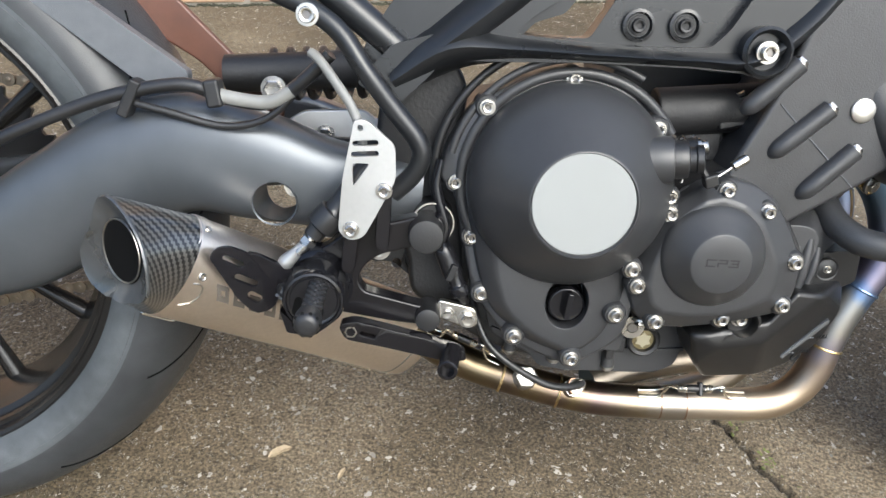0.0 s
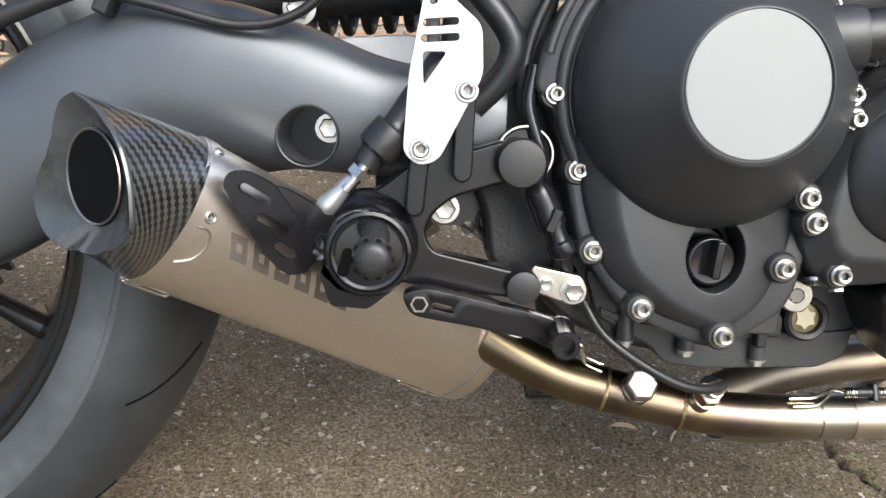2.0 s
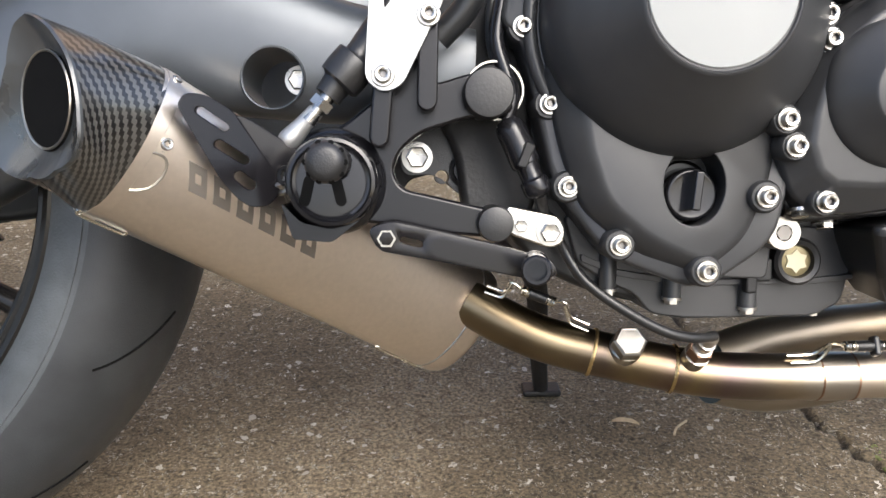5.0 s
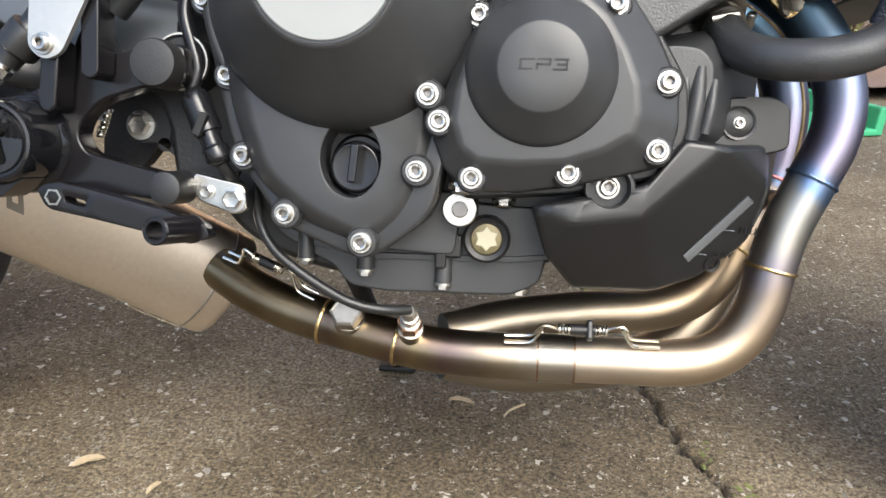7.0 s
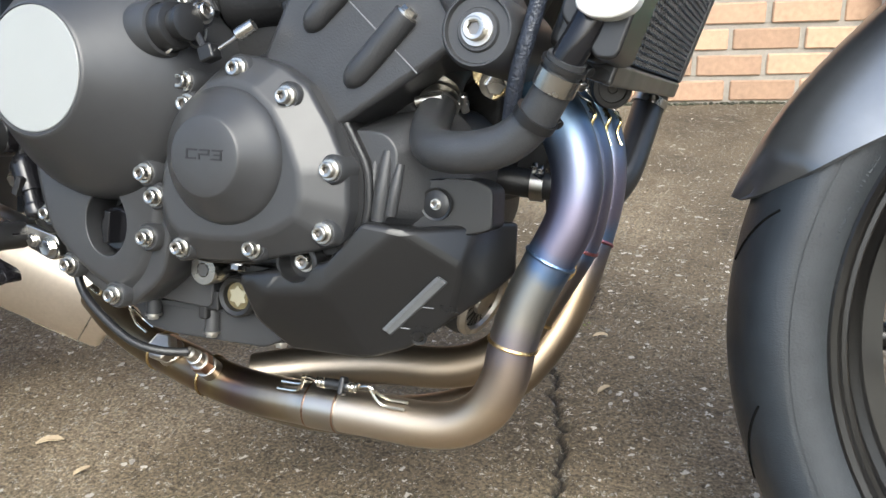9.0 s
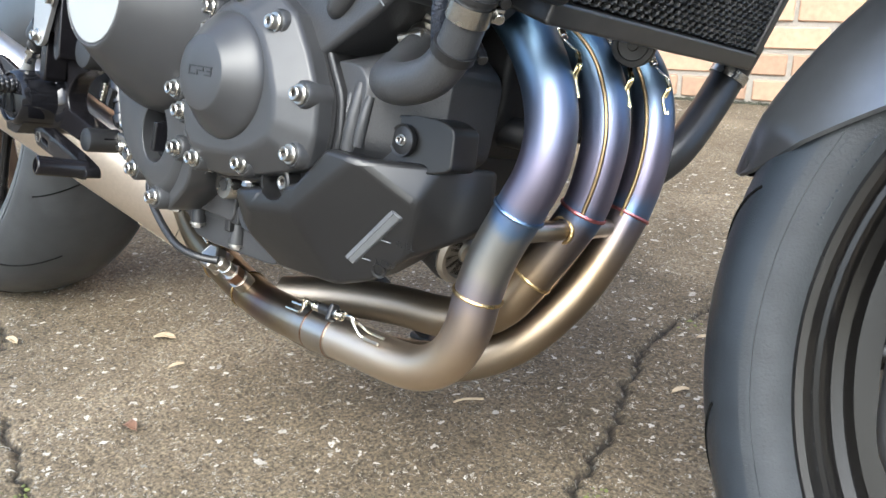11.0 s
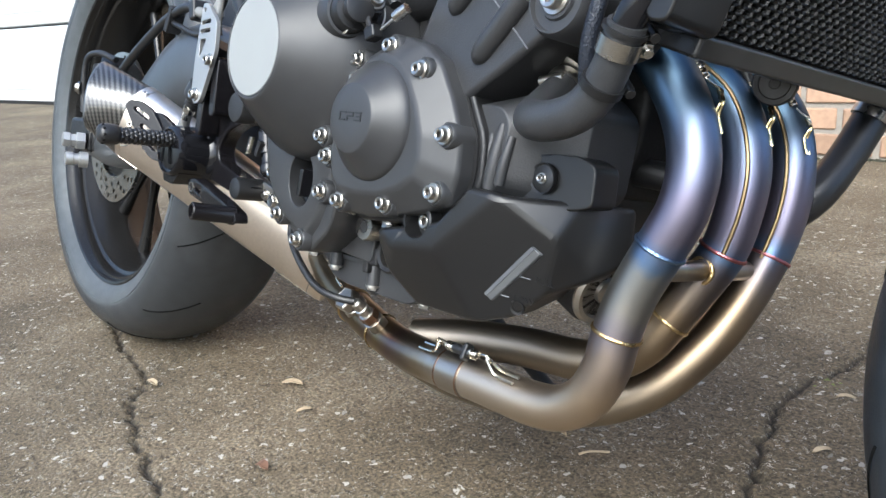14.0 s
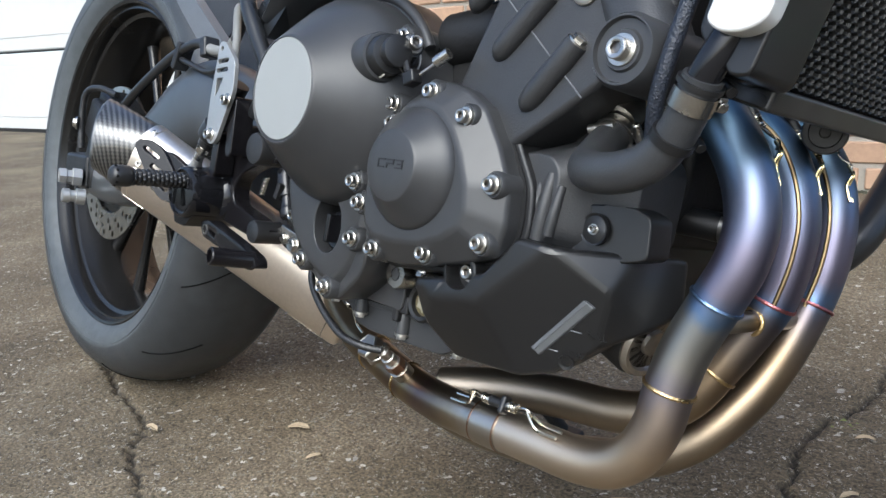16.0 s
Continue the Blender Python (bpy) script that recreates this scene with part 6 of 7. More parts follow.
part("upper_arm", loft_bm([(0.55, -0.122, 0.522, 0.018, 0.030), (0.60, -0.124, 0.562, 0.020, 0.034), (0.65, -0.124, 0.605, 0.020, 0.034), (0.70, -0.121, 0.655, 0.022, 0.030)], 28, 1.5), M_FRAME, frame_spar)
for x, z in ((0.733, 0.563), (0.772, 0.5645)):
    part("socket_ring", lathe_bm([(0.0135, -0.01), (0.0135, 0.003), (0.011, 0.0035), (0.0095, 0.0)], (x, -0.133, z)), M_FRAME, frame_spar)
    placed("bolt", DARK_BOLT, frame_spar, aim((x, -0.133, z), scale=0.7))
part("mount_ring", lathe_bm([(0.021, -0.03), (0.021, 0.004), (0.0185, 0.006), (0.0155, 0.002), (0.0150, -0.004)], (0.836, -0.152, 0.548)), M_FRAME, frame_spar)
placed("bolt", BIG_BOLT, frame_spar, aim((0.836, -0.155, 0.548), scale=0.8))
# near-black plate carries the shade behind the pivot in its colour
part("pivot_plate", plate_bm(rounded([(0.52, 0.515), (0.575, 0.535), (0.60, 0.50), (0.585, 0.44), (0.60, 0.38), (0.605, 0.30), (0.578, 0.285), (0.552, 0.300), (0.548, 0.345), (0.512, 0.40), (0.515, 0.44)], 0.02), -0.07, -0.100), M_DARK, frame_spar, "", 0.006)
part("subframe_tube", tube_bm([(0.44, -0.125, 0.61), (0.476, -0.125, 0.578), (0.512, -0.125, 0.550), (0.536, -0.125, 0.531)], 0.0135, 18, 0.01), M_FRAME, bike, "black subframe tube")
sb = part("guard_tube", tube_bm([(0.43, -0.135, 0.575), (0.462, -0.140, 0.562), (0.487, -0.145, 0.545), (0.508, -0.150, 0.517), (0.532, -0.150, 0.487), (0.553, -0.150, 0.462), (0.558, -0.150, 0.447), (0.551, -0.148, 0.430), (0.534, -0.145, 0.412)], 0.0085, 18, 0.006), M_FRAME, bike, "black bent guard tube")
placed("bolt", BIG_BOLT, sb, aim((0.461, -0.150, 0.558), scale=0.8))
pv = part("pivot_plug", lathe_bm([(0.0185, -0.05), (0.0185, 0.0), (0.0165, 0.002)], (0.571, -0.126, 0.382)), M_CAST, bike, "black pivot plug with a bright rim")
part("plug_rim", ring_bm([(0.0180, 0.0), (0.0192, 0.0), (0.0192, 0.004), (0.0180, 0.004)], (0.571, -0.127, 0.382), (0, -1, 0), 48), M_STEEL2, pv)

# rearset
def rearset():
    r = r_ = part("rearset_bracket", plate_bm(rounded([(0.444, 0.345), (0.476, 0.360), (0.500, 0.380), (0.508, 0.402), (0.522, 0.402), (0.530, 0.384), (0.556, 0.392), (0.580, 0.392), (0.582, 0.366), (0.552, 0.363), (0.523, 0.354), (0.510, 0.343), (0.505, 0.330), (0.511, 0.319), (0.558, 0.308), (0.583, 0.303), (0.578, 0.287), (0.54, 0.290), (0.494, 0.297), (0.470, 0.300)], 0.007), -0.125, -0.145), M_ANOD, bike, "black anodised rearset bracket", 0.003, 3)
    for x, z, rad, y in ((0.565, 0.378, 0.0158, -0.150), (0.570, 0.297, 0.0115, -0.145)):
        part("rubber_plug", lathe_bm([(rad, -0.02), (rad, 0.008), (rad * 0.93, 0.0105), (rad * 0.6, 0.0115)], (x, y, z), seg=36), M_RUBBER, r, "black rubber end plug")
    hub = part("pivot_hub", lathe_bm([(0.034, -0.015), (0.034, 0.004), (0.0315, 0.009), (0.0285, 0.012), (0.0275, 0.036), (0.0270, 0.042), (0.0255, 0.0455), (0.0235, 0.0460), (0.0225, 0.0435), (0.0205, 0.0430), (0.0200, 0.0445), (0.006, 0.0450)], (0.4685, -0.140, 0.3240), (0.05, -1, 0), 56), M_HUB, r, "glossy black pivot hub")
    for dx in (-0.0105, 0.0105):
        # black plates laid on the face, painted as the slots' shade
        part("face_slot", plate_bm(slot(0.4660 + dx, 0.3130, 0.4660 + dx * 0.75, 0.3245, 0.0032), -0.1855, -0.1836), M_SOOT_SHADE, hub)
    pg = []
    p0, p1 = Vector((0.4745, -0.180, 0.3360)), Vector((0.4755, -0.256, 0.3345))
    ax = (p1 - p0).normalized()
    q = frame_of(ax)
    rows = []
    for k in range(41):
        rad = [0.0072 + 0.0011 * (k % 3 > 0) * ((i // 2 + k // 3) % 2 + 0.4) for i in range(36)]
        rows.append([p0 + ax * (0.00155 * k) + q @ Vector((rad[i] * math.cos(math.pi * i / 18), rad[i] * math.sin(math.pi * i / 18), 0)) for i in range(36)])
    peg = part("footpeg", rings_bm(rows), M_PEG, r_, "knurled black footpeg")
    cap_ = part("peg_cap", lathe_bm([(0.0078, 0.060), (0.0101, 0.062), (0.0107, 0.065), (0.0107, 0.074), (0.0100, 0.078), (0.0078, 0.0805), (0.005, 0.0813)], p0, ax, 40), M_PEG, peg)
    for k in range(10):
        a = 2 * math.pi * k / 10
        e = q @ Vector((math.cos(a), math.sin(a), 0))
        # black discs on the surface, painted as the shade of drilled holes
        part("drilling", lathe_bm([(0.0015, -0.001), (0.0015, 0.0003)], p0 + ax * 0.0776 + e * 0.0100, e + ax, 10), M_SOOT_SHADE, peg)
    part("peg_foot", plate_bm(rounded([(0.440, 0.312), (0.452, 0.300), (0.470, 0.296), (0.488, 0.302), (0.470, 0.288), (0.447, 0.290)], 0.003), -0.150, -0.178), M_ANOD, r, "", 0.002)
    placed("bolt", DARK_BOLT, r, aim((0.4455, -0.168, 0.327), (-0.5, -0.6, 0.1), scale=0.75))
    # heel guard
    g = part("heel_guard", plate_bm(rounded([(0.502, 0.480), (0.512, 0.480), (0.536, 0.460), (0.5375, 0.431), (0.512, 0.380), (0.500, 0.376), (0.490, 0.384), (0.493, 0.43)], 0.006), -0.170, -0.1745, [slot(0.503, 0.460, 0.520, 0.4615, 0.0022), slot(0.502, 0.451, 0.5205, 0.4525, 0.0022), rounded([(0.501, 0.4435), (0.5155, 0.4440), (0.502, 0.424)], 0.003), circle(0.507, 0.473, 0.0025, 12)]), M_SILVER, bike, "brushed aluminium heel guard with slots", 0.001, 2)
    placed("bolt", BOLT, g, aim((0.528, -0.1745, 0.4215), scale=0.9))
    placed("bolt", BOLT, g, aim((0.501, -0.1745, 0.3865), scale=0.9))
    for x, z, x2, z2 in ((0.528, 0.421, 0.527, 0.372), (0.501, 0.386, 0.498, 0.350)):
        part("stay", plate_bm(slot(x, z, x2, z2, 0.0062), -0.146, -0.168), M_ANOD, g, "", 0.002)
    # master cylinder and clevis
    mc = part("master_cylinder", tube_bm([(0.515, -0.155, 0.440, 0.010), (0.497, -0.158, 0.414, 0.010), (0.486, -0.160, 0.398, 0.010), (0.485, -0.160, 0.397, 0.0135), (0.474, -0.161, 0.384, 0.0135), (0.473, -0.161, 0.383, 0.0095), (0.467, -0.162, 0.375, 0.0085)], 0.01, 20, 0.004), M_RUBBER, bike, "black brake master cylinder with rubber boot")
    part("push_rod", tube_bm([(0.470, -0.162, 0.378), (0.455, -0.163, 0.360)], 0.0045, 12, 0.01), M_STEEL, mc)
    part("lock_nut", lathe_bm([(0.0075, -0.003), (0.0075, 0.003)], (0.4635, -0.1625, 0.3705), (-0.64, -0.05, -0.77), 6), M_STEEL, mc)
    part("clevis", tube_bm([(0.460, -0.162, 0.3665, 0.0052), (0.4525, -0.161, 0.3590, 0.0054), (0.4470, -0.160, 0.3530, 0.0066), (0.4425, -0.160, 0.3485, 0.0070), (0.4400, -0.160, 0.3460, 0.0050)], 0.006, 14, 0.003), M_SILVER, mc, "bright clevis")
    # exhaust hanger
    hang = lambda x, z: -0.198 + 0.81 * (x - 0.392) + 0.08 * (z - 0.3706)
    hg = part("exhaust_hanger", plate_bm(rounded([(0.3890, 0.3665), (0.3925, 0.3735), (0.4015, 0.3735), (0.4150, 0.3650), (0.4385, 0.3250), (0.4380, 0.3165), (0.4322, 0.3095), (0.4235, 0.3090), (0.4170, 0.3142), (0.4085, 0.3260)], 0.0045), -0.0045, 0.0, [slot(0.3998, 0.3639, 0.4108, 0.3554, 0.0024), slot(0.4083, 0.3455, 0.4204, 0.3367, 0.0026), slot(0.4178, 0.3274, 0.4232, 0.3223, 0.0030)], dy=hang), M_ANOD, bike, "black anodised exhaust hanger with three slots", 0.001, 2)
    part("flap", plate_bm(rounded([(0.4125, 0.3639), (0.4225, 0.3608), (0.4462, 0.3447), (0.4600, 0.3370), (0.4560, 0.3180), (0.4408, 0.3213)], 0.004), -0.003, 0.003, dy=lambda x, z: -0.1775 + 0.5 * (x - 0.4125)), M_ANOD, hg, "", 0.001, 2)
    placed("bolt", BIG_BOLT, hg, aim((0.4400, -0.1640, 0.3240), (-0.35, -0.75, 0.35), scale=0.72))
    # brake pedal
    p = part("brake_pedal", plate_bm(rounded([(0.490, 0.296), (0.505, 0.300), (0.53, 0.2945), (0.575, 0.284), (0.604, 0.275), (0.607, 0.266), (0.59, 0.264), (0.531, 0.276), (0.497, 0.282)], 0.006), -0.156, -0.170, [slot(0.512, 0.2885, 0.522, 0.286, 0.0022)]), M_ANOD, bike, "black anodised brake pedal", 0.0025, 3)
    cut(p, plate_bm(slot(0.534, 0.2838, 0.574, 0.2738, 0.0052), -0.1675, -0.18))
    part("badge", ring_bm([(0.0045, 0), (0.0058, 0), (0.0058, 0.0006), (0.0045, 0.0006)], (0.502, -0.170, 0.2895), (0, -1, 0), 6), M_STEEL2, p)
    tp = part("toe_peg", lathe_bm([(0.0095, 0.0), (0.0095, 0.004), (0.0085, 0.006), (0.0088, 0.042), (0.0078, 0.043), (0.006, 0.043), (0.0058, 0.034)], (0.593, -0.165, 0.272), (-0.12, -1, 0.05), 30), M_ANOD, p, "knurled black toe peg")
    # hanger link
    l = part("stand_link", plate_bm(rounded([(0.578, 0.308), (0.616, 0.300), (0.618, 0.282), (0.608, 0.279), (0.580, 0.289)], 0.006), -0.122, -0.130), M_STEEL, bike, "plated bracket with two bolts", 0.0015)
    placed("bolt", HEX, l, aim((0.589, -0.130, 0.2945), scale=0.62))
    placed("bolt", HEX, l, aim((0.608, -0.130, 0.290), scale=0.95))


rearset()

# side stand
st = part("side_stand", tube_bm([(0.60, 0.06, 0.27, 0.011), (0.633, 0.10, 0.229, 0.011), (0.650, 0.185, 0.150, 0.010), (0.667, 0.268, 0.075, 0.009)], 0.011, 14, 0.02), M_DARK, bike, "black side stand")
part("foot", box_bm((0.045, 0.026, 0.008), pose(0.668, 0.272, 0.0715, 14)), M_DARK, st, "", 0.003)

# radiator
def radiator():
    # core plane rises forward, face towards the front wheel; u across (y), v up the core
    o = Vector((1.0553, 0, 0.4504))
    side = Vector((0.0118, 1, 0.0373))
    up = Vector((0.30, 0, 0.95)).normalized()
    n = Vector((up.z, 0, -up.x))
    y0, y1, hgt = -0.130, 0.156, 0.25
    def quad(ya, yb, va, vb, d0, d1):
        bm = bmesh.new()
        vs = []
        for d in (d0, d1):
            for y, v in ((ya, va), (yb, va), (yb, vb), (ya, vb)):
                vs.append(bm.verts.new(o + up * v + n * d + side * y))
        for f in ((0, 1, 2, 3), (4, 5, 6, 7), (0, 1, 5, 4), (1, 2, 6, 5), (2, 3, 7, 6), (3, 0, 4, 7)):
            bm.faces.new([vs[i] for i in f])
        return bm
    # plain box for the core; its colour carries the shade behind the guard
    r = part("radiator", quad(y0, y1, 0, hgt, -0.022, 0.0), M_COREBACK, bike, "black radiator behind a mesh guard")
    fr = [quad(y0 - 0.008, y1 + 0.008, -0.014, 0.0, -0.024, 0.008), quad(y0 - 0.012, y0, 0.0, hgt, -0.024, 0.008), quad(y1, y1 + 0.012, 0.0, hgt, -0.024, 0.008)]
    for f in fr:
        part("guard_frame", f, M_CORE, r, "black guard frame", 0.0025)
    verts, faces = [], []
    wide, step = 0.0108, 0.0044
    for j in range(1, int(hgt / step)):
        for i in range(int((y1 - y0) / wide)):
            cy = y0 + (i + 0.5 + 0.5 * (j % 2)) * wide
            if cy > y1 - wide * 0.4:
                continue
            k0 = len(verts)
            for f, d in ((1.0, 0.0040), (0.90, 0.0060), (0.76, 0.0052), (0.70, 0.002)):
                for py, pv in ((0.5, -1 / 3), (0.5, 1 / 3), (0.0, 2 / 3), (-0.5, 1 / 3), (-0.5, -1 / 3), (0.0, -2 / 3)):
                    verts.append(tuple(o + up * ((j + f * pv) * step) + n * d + side * (cy + f * py * wide)))
            for a in range(6):
                b = (a + 1) % 6
                for q in (0, 6, 12):
                    faces.append((k0 + q + a, k0 + q + b, k0 + q + 6 + b, k0 + q + 6 + a))
    me = bpy.data.meshes.new("mesh_guard")
    me.from_pydata(verts, [], faces)
    me.materials.append(M_CORE)
    g = new("mesh_guard", me)
    g.parent = r
    tagged(g, "black hexagon mesh guard", kind="stuff")
    # badge: a plain pale ring between two blocks
    spot = o + up * 0.026 + n * 0.0086 + side * (y0 + 0.0005)
    bd = part("badge", ring_bm([(0.0030, 0.0), (0.0048, 0.0), (0.0048, 0.0008), (0.0030, 0.0008)], spot, n, 24), M_CABLE, r, "pale printed badge")
    for v, w in ((0.011, 0.006), (0.0165, 0.004), (0.0335, 0.005), (0.0385, 0.007)):
        part("badge_bar", quad(y0 - 0.0035, y0 - 0.0035 + w, v, v + 0.0032, 0.0085, 0.0093), M_CABLE, bd)
    # side tank and its silver cover
    part("side_tank", quad(y0 - 0.036, y0 - 0.011, -0.004, hgt, -0.030, 0.004), M_PLASTIC, r, "black end tank", 0.006)
    part("side_cover", plate_bm(rounded([(1.046, 0.466), (1.054, 0.4600), (1.066, 0.4590), (1.078, 0.4640), (1.122, 0.62), (1.092, 0.625)], 0.006), -0.184, -0.199), M_PALE, r, "silver side cover", 0.004, 3)
    return r


radiator()

# coolant hoses
hose = part("coolant_hose", tube_bm([(0.934, -0.092, 0.425, 0.0128), (0.935, -0.106, 0.412, 0.0128), (0.9395, -0.126, 0.3985, 0.0128), (0.9505, -0.146, 0.3900, 0.0128), (0.968, -0.158, 0.3875, 0.0128), (0.988, -0.164, 0.3890, 0.0127), (1.006, -0.167, 0.3950, 0.0124), (1.0205, -0.171, 0.4065, 0.0118), (1.0305, -0.1755, 0.4205, 0.0113), (1.0385, -0.180, 0.4355, 0.0112), (1.0415, -0.182, 0.4415, 0.0112)], 0.0125, 28, 0.004), M_HOSE, bike, "thick black rubber coolant hose")
part("radiator_neck", tube_bm([(1.039, -0.181, 0.437), (1.045, -0.183, 0.447), (1.050, -0.183, 0.456), (1.056, -0.181, 0.470)], 0.0092, 28, 0.005), M_HUB, hose, "glossy black radiator neck")


def clamp(parent, p, ax, r, material, w=0.008):
    c = part("hose_clamp", lathe_bm([(r - 0.001, -w), (r + 0.001, -w), (r + 0.001, w), (r - 0.001, w)], p, ax, 40, False), material, parent, "hose clamp")
    q = frame_of(ax)
    part("clamp_screw", join_bm(box_bm((0.010, 0.005, w * 1.7), Matrix.Translation(Vector(p) + q @ Vector((r + 0.002, 0, 0))) @ q.to_4x4()), lathe_bm([(0.0032, -0.006), (0.0032, 0.008), (0.0022, 0.009)], Vector(p) + q @ Vector((r + 0.004, 0, 0)), q @ Vector((0, 1, 0)), 10)), material, c, "", 0.0008)


clamp(hose, (1.0355, -0.1785, 0.4300), (0.45, -0.25, 0.85), 0.0116, M_STEEL, 0.0052)
clamp(hose, (1.0395, -0.1808, 0.4378), (0.45, -0.25, 0.85), 0.0120, M_RUBBER, 0.0014)
clamp(hose, (1.0230, -0.1720, 0.4095), (0.58, -0.27, 0.77), 0.0122, M_CAST, 0.0028)
part("inlet_tank", plate_bm(rounded([(1.036, 0.464), (1.043, 0.455), (1.052, 0.449), (1.056, 0.441), (1.068, 0.440), (1.096, 0.53), (1.052, 0.535)], 0.006), -0.136, -0.186), M_PLASTIC, hose, "black radiator inlet tank", 0.006, 3)
part("braided_cable", tube_bm([(1.006, -0.165, 0.408), (1.012, -0.176, 0.432), (1.020, -0.180, 0.46), (1.030, -0.18, 0.50), (1.04, -0.18, 0.54)], 0.0048, 14, 0.004), M_BRAID, hose, "braided blue-black cable sleeve")
clamp(hose, (0.9345, -0.099, 0.4185), (0.10, -0.72, -0.68), 0.0134, M_STEEL, 0.0030)
part("hose_screw", tube_bm([(0.923, -0.113, 0.4185), (0.941, -0.110, 0.4225)], 0.0034, 10, 0.01), M_STEEL, hose)
part("water_outlet", lathe_bm([(0.020, -0.02), (0.016, 0.0), (0.016, 0.02)], (0.932, -0.085, 0.440), (0.05, -0.6, -0.6), 24), M_STEEL2, bike, "cast water outlet")
lower = part("lower_hose", tube_bm([(1.047, 0.182, 0.468), (1.037, 0.182, 0.440), (1.031, 0.160, 0.402), (1.024, 0.130, 0.365), (1.005, 0.11, 0.342), (0.97, 0.09, 0.33)], 0.0150, 22, 0.008), M_RUBBER, bike, "black rubber lower hose")
clamp(lower, (1.0365, 0.181, 0.438), (0.3, 0.25, 0.95), 0.0158, M_STEEL, 0.004)
part("rubber_bumper", lathe_bm([(0.013, -0.035), (0.0135, -0.013), (0.0156, -0.012), (0.0156, -0.009), (0.0138, -0.0085), (0.0138, -0.006), (0.0156, -0.0055), (0.0156, -0.0008), (0.0146, 0.0012), (0.0112, 0.0016), (0.0104, 0.0004), (0.0040, 0.0004), (0.0034, 0.0012)], (1.031, 0.012, 0.4385), (0.35, -0.9, -0.1), 36), M_RUBBER, bike, "grooved black rubber bumper")

# rear fairings seen past the swingarm
part("chain_guard", plate_bm(rounded([(0.20, 0.60), (0.29, 0.575), (0.353, 0.514), (0.414, 0.455), (0.405, 0.424), (0.325, 0.499), (0.20, 0.57)], 0.01), 0.02, 0.03), M_BROWN, bike, "brown chain guard", 0.003)
part("hugger", plate_bm(rounded([(0.15, 0.60), (0.24, 0.572), (0.347, 0.500), (0.344, 0.488), (0.300, 0.490), (0.22, 0.548)], 0.008), -0.075, -0.09), M_HUGGER, bike, "dark grey rear hugger", 0.004)
br = part("brake_line", tube_bm([(0.06, -0.12, 0.37), (0.12, -0.125, 0.40), (0.189, -0.125, 0.438), (0.255, -0.125, 0.468), (0.30, -0.125, 0.484), (0.353, -0.125, 0.494), (0.39, -0.125, 0.484), (0.425, -0.125, 0.482), (0.455, -0.13, 0.503), (0.478, -0.135, 0.527)], 0.006, 14, 0.008), M_RUBBER, bike, "black rear brake hose")
part("pale_sleeve", tube_bm([(0.372, -0.126, 0.4895), (0.392, -0.126, 0.4845), (0.425, -0.126, 0.4825), (0.445, -0.128, 0.494)], 0.0062, 14, 0.006), M_CABLE, br, "pale grey sleeve")
part("sensor_wire", tube_bm([(0.30, -0.124, 0.478), (0.337, -0.126, 0.470), (0.386, -0.126, 0.460), (0.425, -0.126, 0.470), (0.457, -0.128, 0.503)], 0.0034, 10, 0.008), M_RUBBER, br)
part("bracket", box_bm((0.010, 0.02, 0.034), pose(0.306, -0.122, 0.480, 0, 25, 0)), M_DARK, br, "", 0.002)
part("clip", box_bm((0.014, 0.02, 0.024), pose(0.378, -0.124, 0.488, 0, -10, 0)), M_RUBBER, br, "", 0.003)
part("pedal_hose", tube_bm([(0.462, -0.135, 0.527), (0.470, -0.142, 0.522), (0.486, -0.150, 0.503), (0.498, -0.155, 0.487), (0.507, -0.160, 0.466), (0.508, -0.158, 0.450)], 0.0042, 14, 0.006), M_CABLE, bike, "pale grey brake hose")

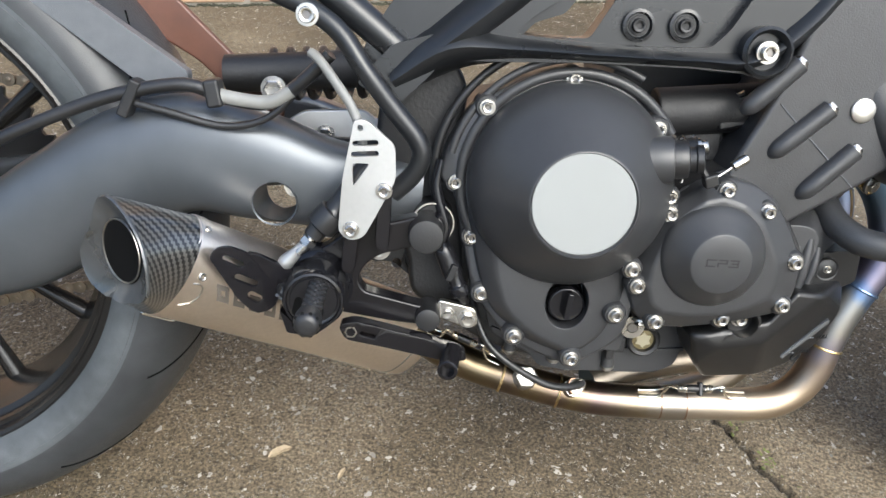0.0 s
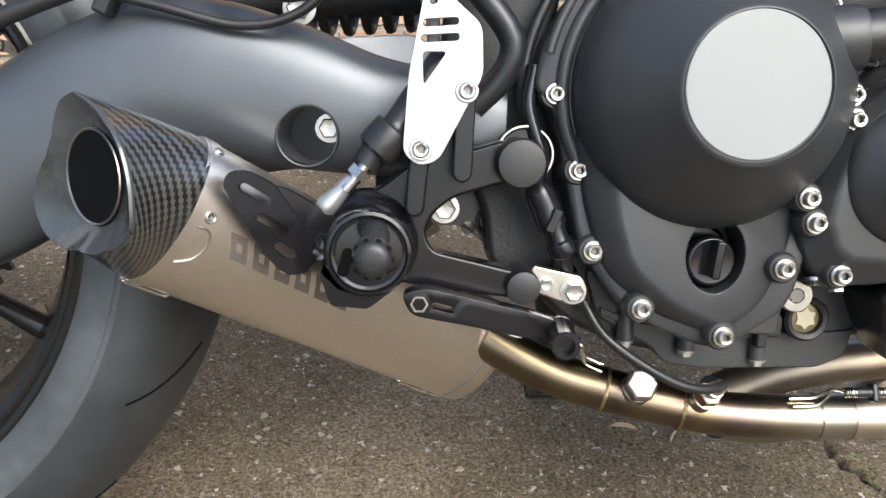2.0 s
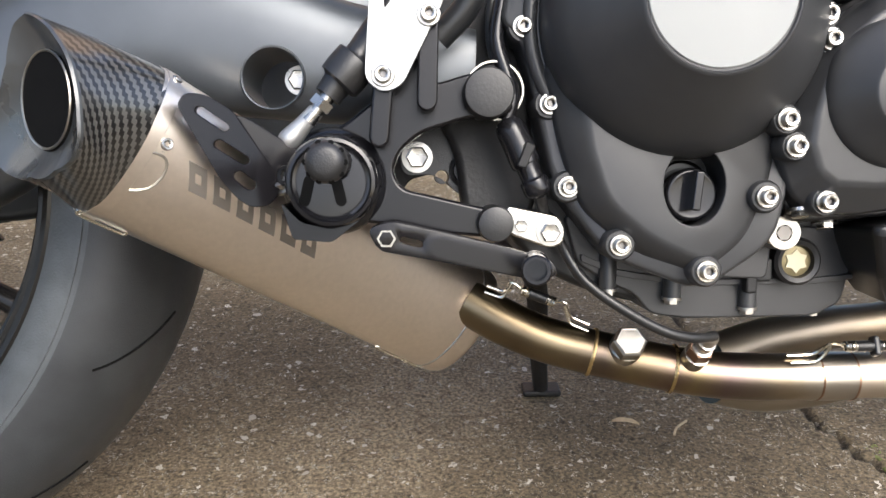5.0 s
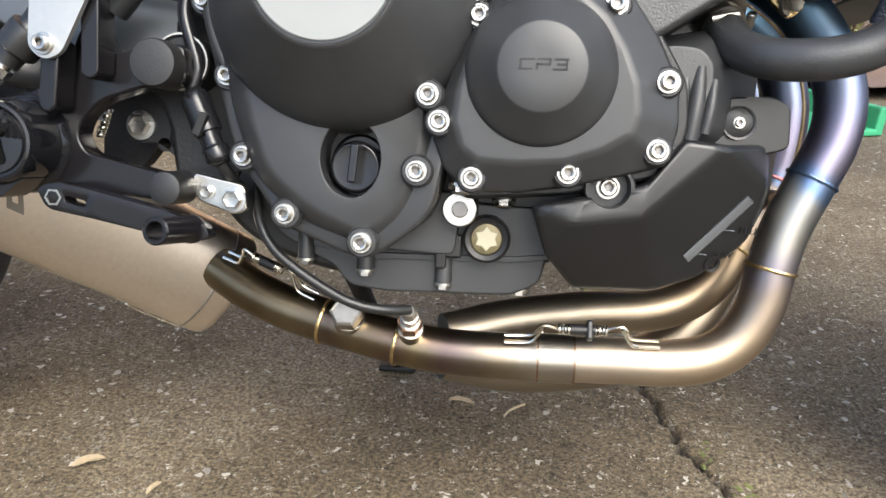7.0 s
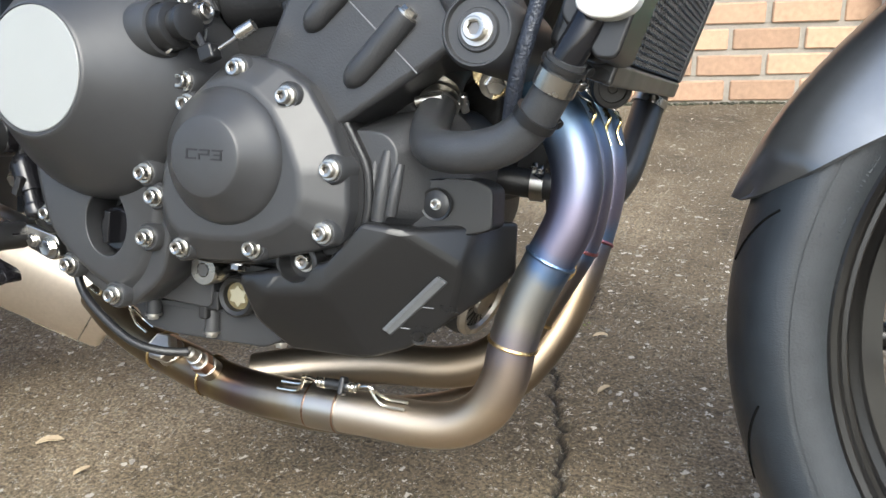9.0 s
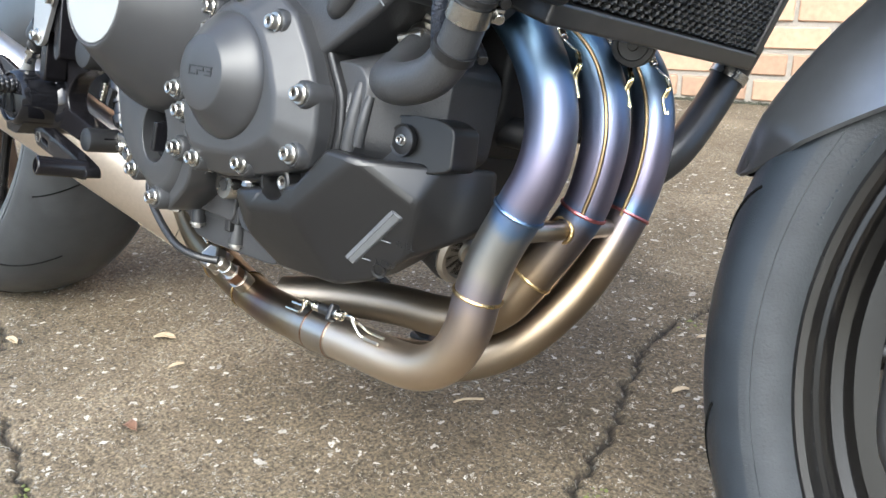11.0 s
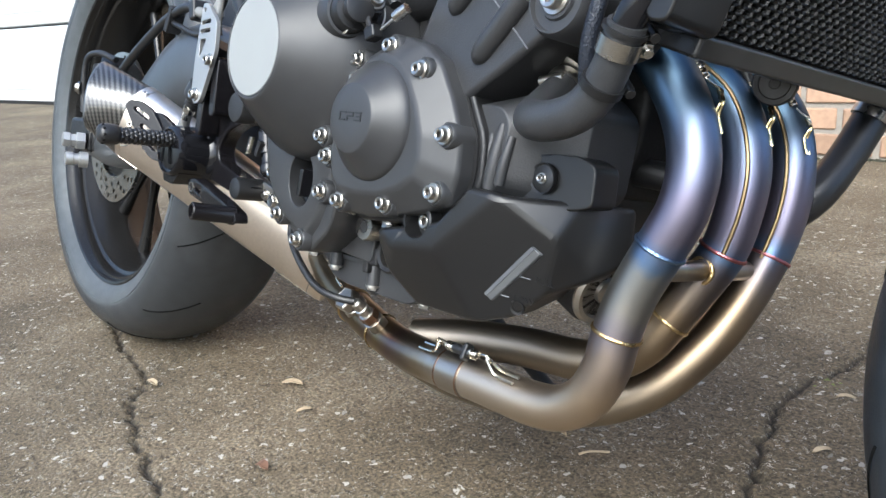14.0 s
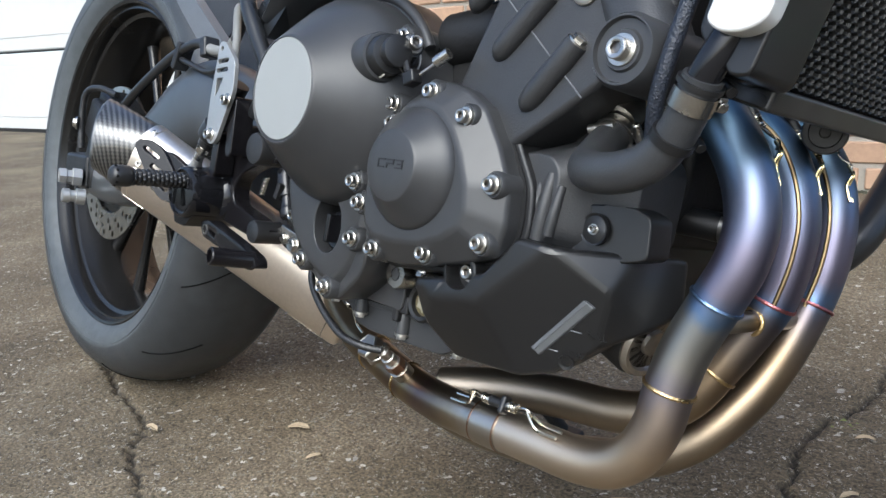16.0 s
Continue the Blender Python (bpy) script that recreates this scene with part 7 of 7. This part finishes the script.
# connector on the clutch side
cn = part("wire_connector", tube_bm([(0.5790, -0.130, 0.3625, 0.0072), (0.5815, -0.131, 0.3575, 0.0098), (0.5860, -0.132, 0.3480, 0.0100), (0.5915, -0.133, 0.3350, 0.0100), (0.5918, -0.133, 0.3345, 0.0078), (0.5960, -0.134, 0.3250, 0.0076), (0.5962, -0.134, 0.3245, 0.0092), (0.6000, -0.134, 0.3165, 0.0090), (0.6010, -0.134, 0.3140, 0.0055)], 0.0095, 10, 0.0016), M_HUB, bike, "glossy black wire connector")
part("wire", tube_bm([(0.576, -0.124, 0.440), (0.5725, -0.126, 0.415), (0.5790, -0.128, 0.392), (0.5830, -0.129, 0.378), (0.5785, -0.130, 0.3625)], 0.0052, 12, 0.005), M_HUB, cn, "black taped wire")
part("tail_wire", tube_bm([(0.6005, -0.134, 0.315), (0.604, -0.126, 0.306), (0.606, -0.112, 0.298), (0.606, -0.10, 0.29)], 0.0042, 10, 0.005), M_RUBBER, cn)
part("locking_clip", box_bm((0.006, 0.006, 0.016), pose(0.5900, -0.143, 0.3400, 0, 22, 0)), M_DARK, cn, "", 0.001)


# ---- brick pieces ----
def bricks():
    bm = box_bm((LB, 0.09, HB))
    bmesh.ops.bevel(bm, geom=bm.edges[:], offset=0.004, segments=1, affect="EDGES")
    full = mesh_of(bm, "brick", [M_BRICK], 20)
    bm = box_bm((LB / 2 - JOINT / 2, 0.09, HB))
    bmesh.ops.bevel(bm, geom=bm.edges[:], offset=0.004, segments=1, affect="EDGES")
    half = mesh_of(bm, "brick", [M_BRICK], 20)
    rng = np.random.RandomState(8)
    pitch, course = LB + JOINT, HB + JOINT
    rest = bmesh.new()
    for j in range(37):
        z = 0.012 + HB / 2 + j * course
        x = 1.79
        first = True
        while x > -2.2:
            if first and j % 2:
                w, me = LB / 2 - JOINT / 2, half
            else:
                w, me = LB, full
            first = False
            if j > 11 or x < -1.2:
                bmesh.ops.create_cube(rest, size=1.0, matrix=pose(x - w / 2, 0.0445 + rng.normal(0, 0.0015), z) @ Matrix.Diagonal((w, 0.09, HB, 1)))
                x -= w + JOINT
                continue
            placed("brick", me, wall, pose(x - w / 2 + rng.normal(0, 0.001), 0.0445 + rng.normal(0, 0.0015), z + rng.normal(0, 0.0008), 0, rng.normal(0, 0.25), 0))
            x -= w + JOINT
    tagged(part("upper_bricks", rest, M_BRICK, wall), "orange-brown bricks higher up the wall", kind="stuff")


bricks()
